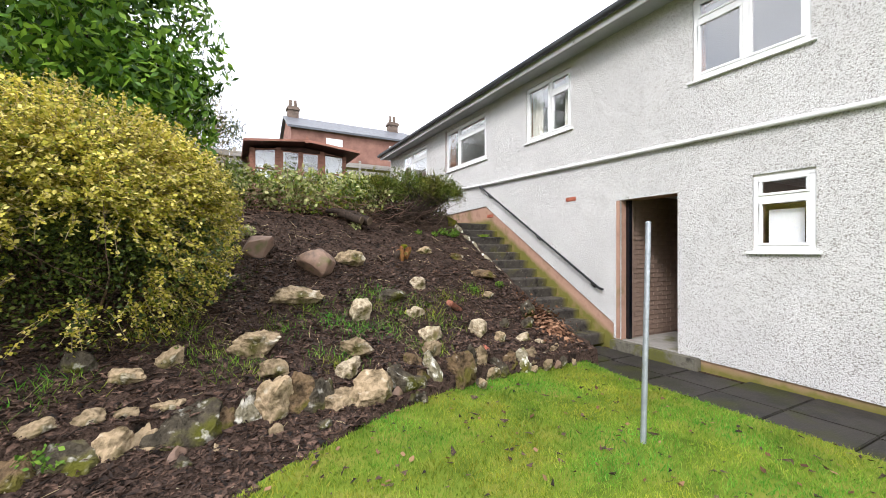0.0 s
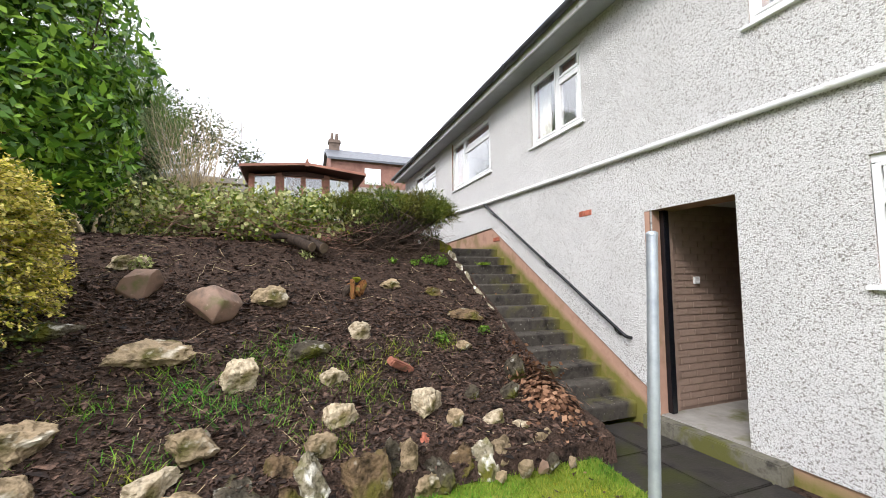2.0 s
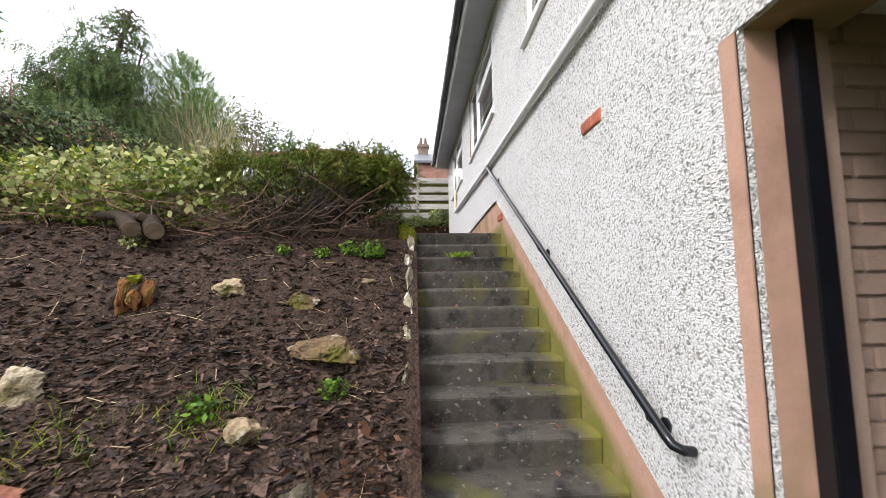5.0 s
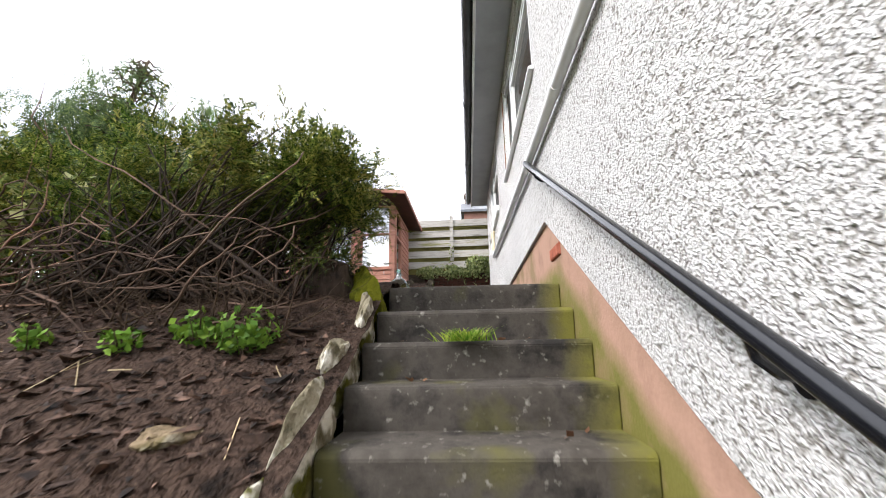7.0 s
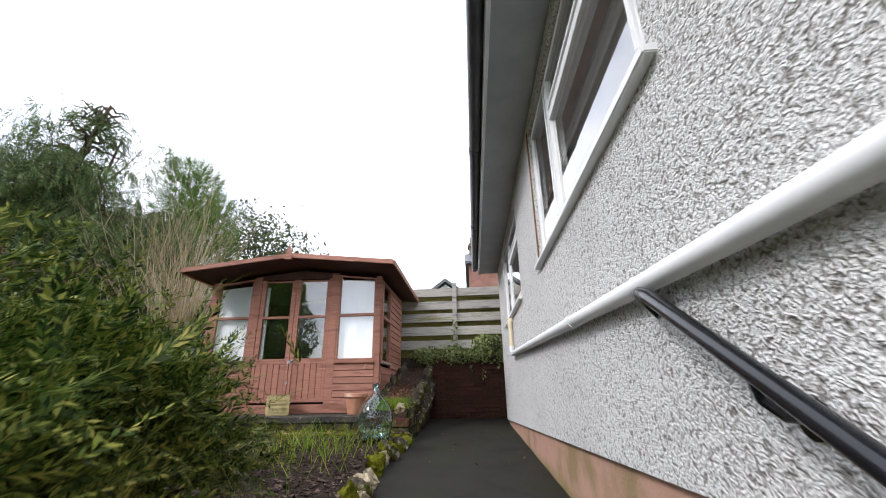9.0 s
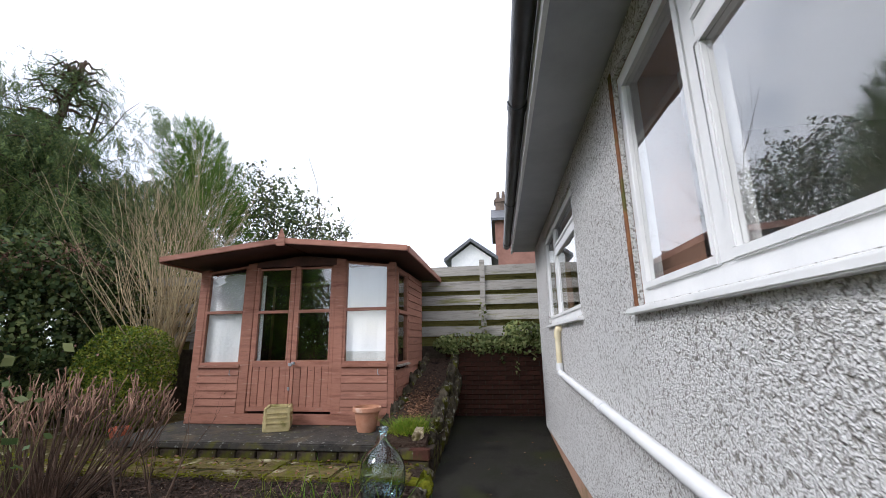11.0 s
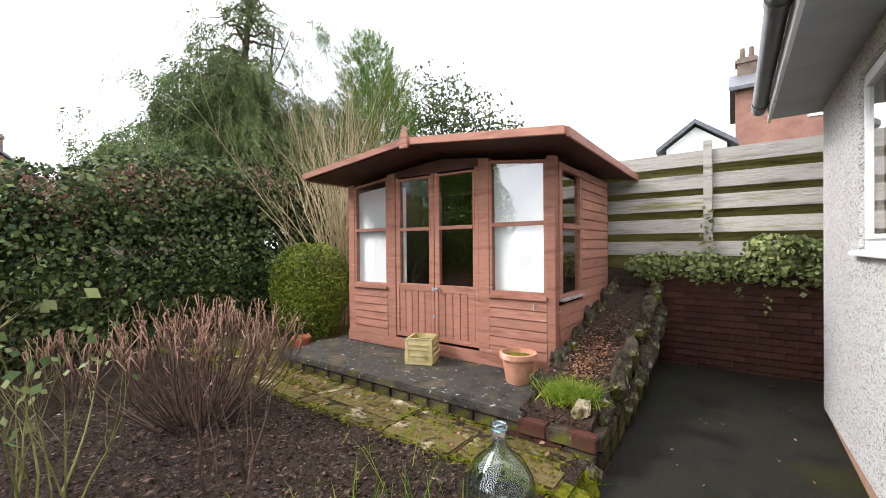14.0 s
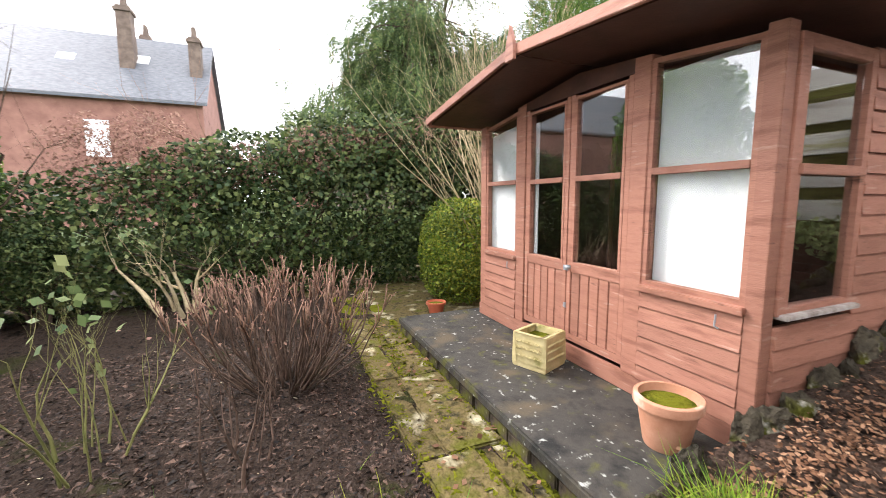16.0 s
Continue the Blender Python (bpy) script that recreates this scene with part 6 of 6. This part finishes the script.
weeping("cypress_tree", (-9.0, 10.2, 0.5), 6.5, 2.1, 12500, L_CYPRESS, "weeping grey-green cypress with a bare forked top", 71, lean=0.3, low=3.0)
def hanging(name, base, blobs, n, mat, label, seed, trunk, lean=0.9, **kw):
    """A broad conifer: drooping sprays in ragged tiers round the blobs, over forked limbs."""
    t = thing(name, base, label, "tree")
    rng = np.random.default_rng(seed)
    at, face = blob_points(blobs, n, seed, **kw)
    m = len(at)
    ways = face * 0.55 + np.array([0, 0, -lean]) + rng.normal(size=(m, 3)) * 0.22
    part("crown", fronds(name, at, ways, rng.uniform(0.26, 0.55, m), rng.uniform(0.07, 0.12, m), mat, 17, seed, 0.4 if lean > 0 else 0.0, 0.11), None, t)
    b = Builder()
    b.tube([Vector(base), Vector(base).lerp(Vector(blobs[0][:3]), 0.6), Vector(blobs[0][:3])], [trunk, trunk * 0.7, trunk * 0.35], 8)
    for q in blobs:
        goal = Vector(q[:3])
        p = Vector(base).lerp(Vector(blobs[0][:3]), rng.uniform(0.3, 0.9))
        branch(b, rng, p, goal - p, max((goal - p).length, 0.4), trunk * 0.35, 2, 0.5, 0.1)
    part("trunk", b, M_BARK, t, smooth="all")
    return t


hanging("cypress_tree", (-9.0, 10.5, 0.5), [(-9.2, 10.2, 3.2, 1.6, 2.0, 1.2), (-9.5, 8.8, 3.2, 0.9, 1.0, 0.8), (-8.6, 11.3, 3.4, 1.0, 1.2, 1.2), (-9.0, 10.4, 4.5, 1.1, 1.4, 0.8), (-9.3, 9.3, 4.4, 0.8, 0.8, 0.7), (-8.2, 11.6, 4.5, 0.7, 0.7, 0.7), (-8.9, 9.9, 5.1, 0.8, 0.9, 0.5)], 14500, L_CYPRESS,
        "broad weeping cypress mass behind the hedge", 75, 0.10, inner=0.35, rough=0.75, gap=0.0, freq=1.7)
hanging("cypress_tree", (-8.8, 10.4, 3.2), [(-8.5, 10.6, 6.3, 0.3, 0.3, 0.6), (-7.6, 11.1, 6.1, 0.35, 0.35, 0.5), (-9.2, 9.4, 6.1, 0.5, 0.45, 0.5), (-8.3, 10.9, 5.6, 0.5, 0.5, 0.3), (-9.3, 9.8, 5.6, 0.6, 0.6, 0.3), (-9.8, 8.6, 5.0, 0.5, 0.5, 0.2)], 620, L_CYPRESS,
        "sparse drooping cypress boughs above the crown", 76, 0.05, inner=0.0, rough=0.9, gap=0.1, freq=2.2)
hanging("conifer_tree", (-8.6, 14.0, 1.0), [(-9.3, 14.0, 6.5, 0.8, 0.8, 1.3), (-8.7, 14.0, 5.3, 1.1, 1.1, 1.5), (-8.3, 13.6, 4.0, 1.2, 1.2, 1.6), (-9.2, 13.8, 3.2, 1.3, 1.2, 1.6)], 8000, L_CONIFER, "bright green conifer behind the bare shrub", 73, 0.12, lean=-0.5, inner=0.5, rough=0.45)
leafy("holly_tree", (-7.4, 15.2, 1.0), [(-7.7, 15.2, 5.4, 1.0, 1.0, 1.4), (-6.6, 15.0, 4.9, 1.1, 1.0, 1.1), (-5.5, 15.0, 4.3, 0.9, 0.7, 0.8)], 5200, 0.12, L_IVY, "open dark-leaved tree with thin outer branches", "tree", 74, aspect=0.5, trunk=0.07, inner=0.2, rough=0.6, gap=0.05, limbs=22, spread=1.0)

# ivy on the retaining wall
leafy("ivy_mound", (-0.6, 11.4, 1.25), [(-1.45, 11.3, 1.32, 0.35, 0.2, 0.16), (-0.9, 11.3, 1.36, 0.4, 0.2, 0.20), (-0.25, 11.25, 1.45, 0.45, 0.24, 0.30), (0.3, 11.25, 1.42, 0.4, 0.24, 0.28)], 4200, 0.055, L_IVYWALL, "pale green ivy hanging over the retaining wall", "ivy", 81, aspect=0.9, inner=0.5, rough=0.45, gap=-0.15, limbs=8, trunk=0.008,
      extra=np.array([(x + 0.03 * math.sin(k * 1.7 + i), 11.27 - 0.002 * k, 1.3 - k * 0.025) for i, (x, n) in enumerate(((-0.35, 20), (-0.05, 10), (-0.6, 12), (-1.0, 8))) for k in range(n)] + [(-0.9 + 0.06 * math.sin(k), 11.40, 1.4 + k * 0.018) for k in range(36)]))

# ---- small growth and litter ----
def scatter(n, seed, spot):
    rng = np.random.default_rng(seed)
    return [p for p in (spot(rng) for _ in range(n)) if p is not None]


def blades(name, places, height, width, mat, label, category, seed, lean=0.5):
    """Upright grass blades, two triangles each, as one mesh."""
    rng = np.random.default_rng(seed)
    p = np.array(places)
    n = len(p)
    a = rng.uniform(0, 6.283, n)
    h = height * rng.uniform(0.5, 1.3, n)
    side = np.stack([np.cos(a), np.sin(a), np.zeros(n)], 1) * (width * rng.uniform(0.7, 1.3, n))[:, None]
    tip = p + np.stack([rng.normal(size=n) * lean, rng.normal(size=n) * lean, np.ones(n)], 1) * h[:, None]
    midp = p + (tip - p) * 0.55 + np.array([0, 0, 0.12]) * h[:, None]
    v = np.stack([p - side, p + side, midp + side * 0.7, midp - side * 0.7, tip], 1).reshape(-1, 3)
    k = np.arange(n)[:, None] * 5
    me = bpy.data.meshes.new(name)
    me.from_pydata(v.tolist(), [], np.concatenate([k + np.array([[0, 1, 2]]), k + np.array([[0, 2, 3]]), k + np.array([[3, 2, 4]])], 1).reshape(-1, 3).tolist())
    me.materials.append(mat)
    return tagged(new(name, me), label, category, kind="stuff")


def on_lawn(rng):
    x, y = rng.uniform(-6.4, -1.2), -3.6 + rng.random() ** 0.8 * 4.0
    if y > lawn_edge(x) + 0.02 or math.hypot(x + 5.2, y + 3.6) < 0.3:
        return None
    return (x, y, lawn_height(x, y) - 0.004)


blades("grass", scatter(95000, 1, on_lawn), 0.034, 0.0022, L_GRASS, "short lawn grass", "grass", 1)


def on_bank(rng):
    x, y = rng.uniform(-7.5, -1.08), rng.uniform(-1.5, 3.5)
    if y < lawn_edge(x) or (y > 2.1 and rng.random() < 0.7):
        return None
    return (x, y, rough_soil(x, y))


TUFTS = [(-4.3, 0.75), (-4.05, 0.6), (-3.65, 0.62), (-3.45, 0.95), (-3.9, 1.05), (-3.05, 1.0), (-2.95, 0.75), (-3.6, 1.25), (-4.45, 1.0), (-4.8, 0.6), (-5.4, 0.3), (-6.3, 0.0), (-5.2, 0.1), (-4.35, 0.15), (-2.6, 1.25), (-2.0, 1.45), (-5.6, 0.6), (-3.3, 0.3), (-6.6, -0.3), (-5.9, 0.5)]


def on_tufts(rng):
    cx, cy = TUFTS[int(rng.integers(0, len(TUFTS)))]
    x, y = cx + rng.normal() * 0.13, cy + rng.normal() * 0.10
    return (x, y, rough_soil(x, y) - 0.005) if y > wall_line(x) + 0.05 else None


blades("grass", scatter(2600, 2, on_tufts), 0.08, 0.0026, L_GRASS, "thin grass tufts among the rockery stones", "grass", 2, lean=0.7)
blades("grass", scatter(900, 3, lambda r: (-1.62 + r.normal() * 0.09, 8.72 + r.normal() * 0.07, 0.45)), 0.13, 0.003, L_GRASS, "bright grass tuft in the raised bed", "grass", 3, lean=0.8)
blades("grass", scatter(300, 4, lambda r: (lambda x, y: (x, y, rough_soil(x, y)))(-1.95 + r.normal() * 0.3, 6.9 + r.normal() * 0.45)), 0.20, 0.003, L_GRASS, "thin green bulb leaves in the flower bed", "grass", 4, lean=0.5)
blades("grass", scatter(260, 5, lambda r: (-0.55 + r.normal() * 0.05, 3.42 + r.normal() * 0.015, -0.316)), 0.05, 0.003, L_GRASS, "small weeds growing on a stair tread", "weed", 5, lean=0.9)


def chips(name, places, size, mat, label, category, seed):
    """Flat bits of bark and clods, four triangles each, as one mesh."""
    rng = np.random.default_rng(seed)
    p = np.array(places)
    n = len(p)
    d = rng.normal(size=(4, n, 3)) * (size * rng.uniform(0.4, 1.4, n))[None, :, None]
    d[:, :, 2] *= 0.45
    d[0] *= 1.8
    v = (p[None] + d).transpose(1, 0, 2).reshape(-1, 3)
    k = np.arange(n)[:, None] * 4
    me = bpy.data.meshes.new(name)
    me.from_pydata(v.tolist(), [], np.concatenate([k + np.array([f]) for f in ((0, 1, 2), (0, 3, 1), (1, 3, 2), (0, 2, 3))], 1).reshape(-1, 3).tolist())
    me.materials.append(mat)
    return tagged(new(name, me), label, category, kind="stuff")


chips("bark_litter", scatter(105000, 6, on_bank), 0.0165, M_CHIP, "bark chips and clods on the bank", "litter", 6)
chips("pebbles", scatter(900, 9, on_bank), 0.009, M_PALE, "small pale stones in the soil", "pebbles", 9)


def on_bed(rng):
    x, y = rng.uniform(-5.5, -1.2), rng.uniform(4.4, 7.95)
    return (x, y, rough_soil(x, y)) if x < xl(y) - 0.1 else None


chips("soil_clods", scatter(36000, 7, on_bed), 0.010, M_CHIP, "clods and crumbs on the flower bed", "litter", 7)
chips("lawn_litter", scatter(700, 11, lambda r: (lambda p: (p[0], p[1], p[2] + 0.025) if p else None)(on_lawn(r))), 0.014, M_CHIP, "dark leaf scraps on the lawn", "litter", 11)
chips("moss_crumbs", scatter(2500, 12, lambda r: (r.uniform(-5.5, -1.45), r.choice((7.93, 8.43, 8.2)) + r.normal() * 0.05, 0.235)), 0.010, M_MOSS, "moss cushions along the paving joints", "moss", 12)
chips("pebbles", scatter(260, 10, on_bed), 0.008, M_PALE, "small pale stones in the flower bed", "pebbles", 10)
b = Builder()
rng = np.random.default_rng(77)
for i in range(240):
    x, y = rng.uniform(-6.5, -1.15), rng.uniform(-0.8, 3.3)
    if y < lawn_edge(x):
        continue
    a, L = rng.uniform(0, 6.28), rng.uniform(0.03, 0.12)
    q = [(x + math.cos(a) * L * s, y + math.sin(a) * L * s) for s in (-1, 0, 1)]
    b.tube([(u, w, rough_soil(u, w) + 0.006) for u, w in q], 0.0022, 3, cap=False)
tagged(part("fallen_twigs", b, M_STRAW), "thin dry twigs lying on the bank", "twigs", kind="stuff")


def leaf_litter(name, n, seed, spot, size, mat, label):
    rng = np.random.default_rng(seed)
    at = [p for p in (spot(rng) for _ in range(n)) if p is not None]
    tagged(new(name, cloud_mesh(name, at, size, mat, 0.0, 0.7, np.tile((0, 0, 1.0), (len(at), 1)), 0.35, seed=seed)), label, "leaves", kind="stuff")


leaf_litter("dead_leaves", 900, 1, lambda r: (lambda x, y: (x, y, max(rough_soil(x, y), -2.05) + abs(r.normal()) * 0.07))(-1.25 + r.normal() * 0.13, 0.72 + r.normal() * 0.22), 0.06, L_BROWN, "heap of dead brown leaves beside the stairs")
leaf_litter("dead_leaves", 260, 2, on_bank, 0.045, L_BROWN, "scattered dead leaves on the bank")
leaf_litter("dead_leaves", 170, 3, lambda r: (lambda p: (p[0], p[1], p[2] + 0.03) if p else None)(on_lawn(r)), 0.05, L_BROWN, "dead leaves on the lawn")
leaf_litter("dead_leaves", 1500, 4, lambda r: (lambda y: (-1.64 + r.normal() * 0.1, y, (0.42 + (y - 8.5) * 0.245 if y < 9.4 else 0.63 + (y - 9.4) * 0.25) + r.random() * 0.03))(min(max(9.3 + r.normal() * 0.45, 8.85), 11.0)), 0.026, L_BROWN, "dead leaves on the raised bed")
leaf_litter("dead_leaves", 46, 5, lambda r: (lambda y: (r.uniform(-1.0, -0.1), y, path_height(y) + 0.012))(r.uniform(4.4, 11)), 0.03, L_BROWN, "dead leaves on the upper path")
leaf_litter("dead_leaves", 40, 6, lambda r: (lambda k: (r.uniform(-0.95, -0.1), 3.965 - GOING * k + r.uniform(0.12, 0.24), -RISE * k + 0.01))(int(r.integers(0, 12))), 0.04, L_BROWN, "dead leaves on the stair treads")
leaf_litter("dead_leaves", 90, 7, lambda r: (r.uniform(-5.2, -1.5), r.uniform(7.95, 8.45), 0.25), 0.05, L_BROWN, "dead leaves on the mossy flags")


def weed(x, y, n, size, mat, seed, label, h=0.12):
    z = soil_height(x, y)
    leafy("weed", (x, y, z), [(x, y, z + h * 0.6, h, h * 0.8, h * 0.7)], n, size, mat, label, "weed", seed, aspect=0.6, trunk=0.006, limbs=4, inner=0.2, group="weeds on the bank", rough=0.4)


for i, (x, y, n, h) in enumerate(((-1.40, 3.2, 260, 0.16), (-1.62, 3.22, 200, 0.13), (-1.85, 3.12, 90, 0.09), (-1.45, 1.62, 90, 0.09), (-2.06, 1.45, 90, 0.08), (-2.2, 3.1, 60, 0.08), (-5.05, 2.3, 160, 0.13), (-6.75, -0.35, 120, 0.14), (-6.2, -0.5, 100, 0.12), (-3.4, 2.98, 120, 0.1))):
    weed(x, y, n, 0.04, L_BRIGHT if i not in (9, 6) else L_IVYPALE, 600 + i, "small leafy green weed in the soil", h)

# ---- houses in the distance ----
def far_house(name, x0, x1, y0, y1, z0, eave, ridge, along, wall, label, chimneys, windows, roof=None):
    h = thing(name, ((x0 + x1) / 2, (y0 + y1) / 2, z0), label, "house")
    if along == "x":
        ym = (y0 + y1) / 2
        part("wall", Builder().prism([(y0, z0), (y1, z0), (y1, eave), (ym, ridge - 0.1), (y0, eave)], "x", x0, x1), wall, h)
        part("roof", Builder().prism([(y0 - 0.4, eave - 0.2), (ym, ridge), (y1 + 0.4, eave - 0.2), (y1 + 0.4, eave), (ym, ridge + 0.2), (y0 - 0.4, eave)], "x", x0 - 0.3, x1 + 0.3), roof or M_SLATE, h)
    else:
        xm = (x0 + x1) / 2
        part("wall", Builder().prism([(x0, z0), (x1, z0), (x1, eave), (xm, ridge - 0.1), (x0, eave)], "y", y0, y1), wall, h)
        part("roof", Builder().prism([(x0 - 0.4, eave - 0.2), (xm, ridge), (x1 + 0.4, eave - 0.2), (x1 + 0.4, eave), (xm, ridge + 0.2), (x0 - 0.4, eave)], "y", y0 - 0.3, y1 + 0.3), roof or M_SLATE, h)
    for cx, cy, top, w in chimneys:
        c = part("chimney", Builder().box(cx - w, cx + w, cy - w * 0.8, cy + w * 0.8, eave, top).box(cx - w * 1.2, cx + w * 1.2, cy - w, cy + w, top - 0.35, top - 0.15), M_CHIMNEY, h)
        for s in (-0.45, 0.45):
            part("chimney_pot", Builder().tube([(cx + s * w, cy, top), (cx + s * w, cy, top + 0.7)], [0.17, 0.13], 8), M_CHIMNEY, c).matrix_parent_inverse = Matrix()
    for face, u, z, w, hh in windows:
        if face == "-y":
            win = part("window", Builder().box(u - w / 2, u + w / 2, y0 - 0.06, y0 - 0.01, z, z + hh), M_WHITE, h)
            part("pane", Builder().box(u - w / 2 + 0.1, u + w / 2 - 0.1, y0 - 0.08, y0 - 0.061, z + 0.1, z + hh - 0.1), M_BLIND, win).matrix_parent_inverse = Matrix()
        else:
            win = part("window", Builder().box(x1 + 0.01, x1 + 0.06, u - w / 2, u + w / 2, z, z + hh), M_WHITE, h)
            part("pane", Builder().box(x1 + 0.061, x1 + 0.08, u - w / 2 + 0.1, u + w / 2 - 0.1, z + 0.1, z + hh - 0.1), M_BLIND, win).matrix_parent_inverse = Matrix()
    return h


far_house("brick_house", -0.6, 11.5, 34.0, 41, 1.0, 10.4, 12.1, "x", M_SANDST, "red sandstone house with slate roof behind the fence", [(0.0, 37.5, 13.2, 0.5), (10.2, 37.5, 13.2, 0.5)], [("-y", 3.2, 8.2, 1.5, 1.5), ("-y", 9.3, 8.2, 1.5, 1.5)])
far_house("white_gable_house", -3.2, -0.9, 27.0, 31, 1.0, 6.0, 6.95, "y", M_WHITE, "small white-gabled house with slate roof", [], [])
far_house("sandstone_house", -42, -32, -26, 3.2, 0.0, 8.0, 13.0, "y", M_SANDST, "long red sandstone house with slate roof and tall chimneys", [(-34.2, 2.7, 12.7, 0.45), (-34.5, -1.2, 14.2, 0.5), (-38.5, -1.0, 13.9, 0.4)], [("+x", -8.0, 4.0, 1.8, 2.6), ("+x", -2.5, 4.4, 1.2, 2.2), ("+x", -14.5, 4.0, 1.8, 2.6)])
for y, z in ((-9.0, 10.6), (-0.6, 10.9), (-4.5, 10.5)):
    light = Builder().add([(-32.0 - (z + dz - 8.0), y + dy, z + dz + lift) for lift in (0.22, 0.3) for dy, dz in ((-0.45, -0.35), (0.45, -0.35), (0.45, 0.35), (-0.45, 0.35))], [(0, 1, 2, 3), (7, 6, 5, 4), (0, 4, 5, 1), (1, 5, 6, 2), (2, 6, 7, 3), (3, 7, 4, 0)])
    part("rooflight", light, M_WHITE, bpy.data.objects["sandstone_house"], "small pale roof window")
far_house("low_house", -56, -46, 8.0, 13.0, 1.0, 7.0, 9.2, "x", M_SANDST, "distant slate-roofed house beyond the hedge", [(-47, 10.5, 10.6, 0.5)], [])
bungalow = thing("bungalow", (-34, 15, 0), "distant house with bluish panels on its hipped roof", "house")
part("wall", Builder().box(-40, -28, 11.6, 20, 0, 5.5), M_CHIMNEY, bungalow)
hip = Builder()
hip.add([(-40.4, 11.2, 5.5), (-27.6, 11.2, 5.5), (-27.6, 20.4, 5.5), (-40.4, 20.4, 5.5), (-34, 14.5, 8.9), (-34, 16.5, 8.9)], [(0, 1, 4), (1, 2, 5, 4), (2, 3, 5), (3, 0, 4, 5), (3, 2, 1, 0)])
part("roof", hip, M_SLATE, bungalow)
M_PANEL = material("blue_roof_panel", [(0.03, 0.06, 0.14), (0.05, 0.09, 0.2)], 1, 0.15, 0.0, 10, spec=0.5)
for k in range(3):
    y0 = 13.7 + k * 1.25
    e1 = Builder()
    e1.add([(x + dz * 0.45, y, z + dz) for dz in (0.06, 0.14) for x, y, z in ((-29.0, y0, 6.2), (-29.0, y0 + 1.1, 6.2), (-32.2, y0 + 1.1, 7.94), (-32.2, y0, 7.94))], [(0, 3, 2, 1), (4, 5, 6, 7), (0, 1, 5, 4), (1, 2, 6, 5), (2, 3, 7, 6), (3, 0, 4, 7)])
    part("roof_panel", e1, M_PANEL, bungalow)
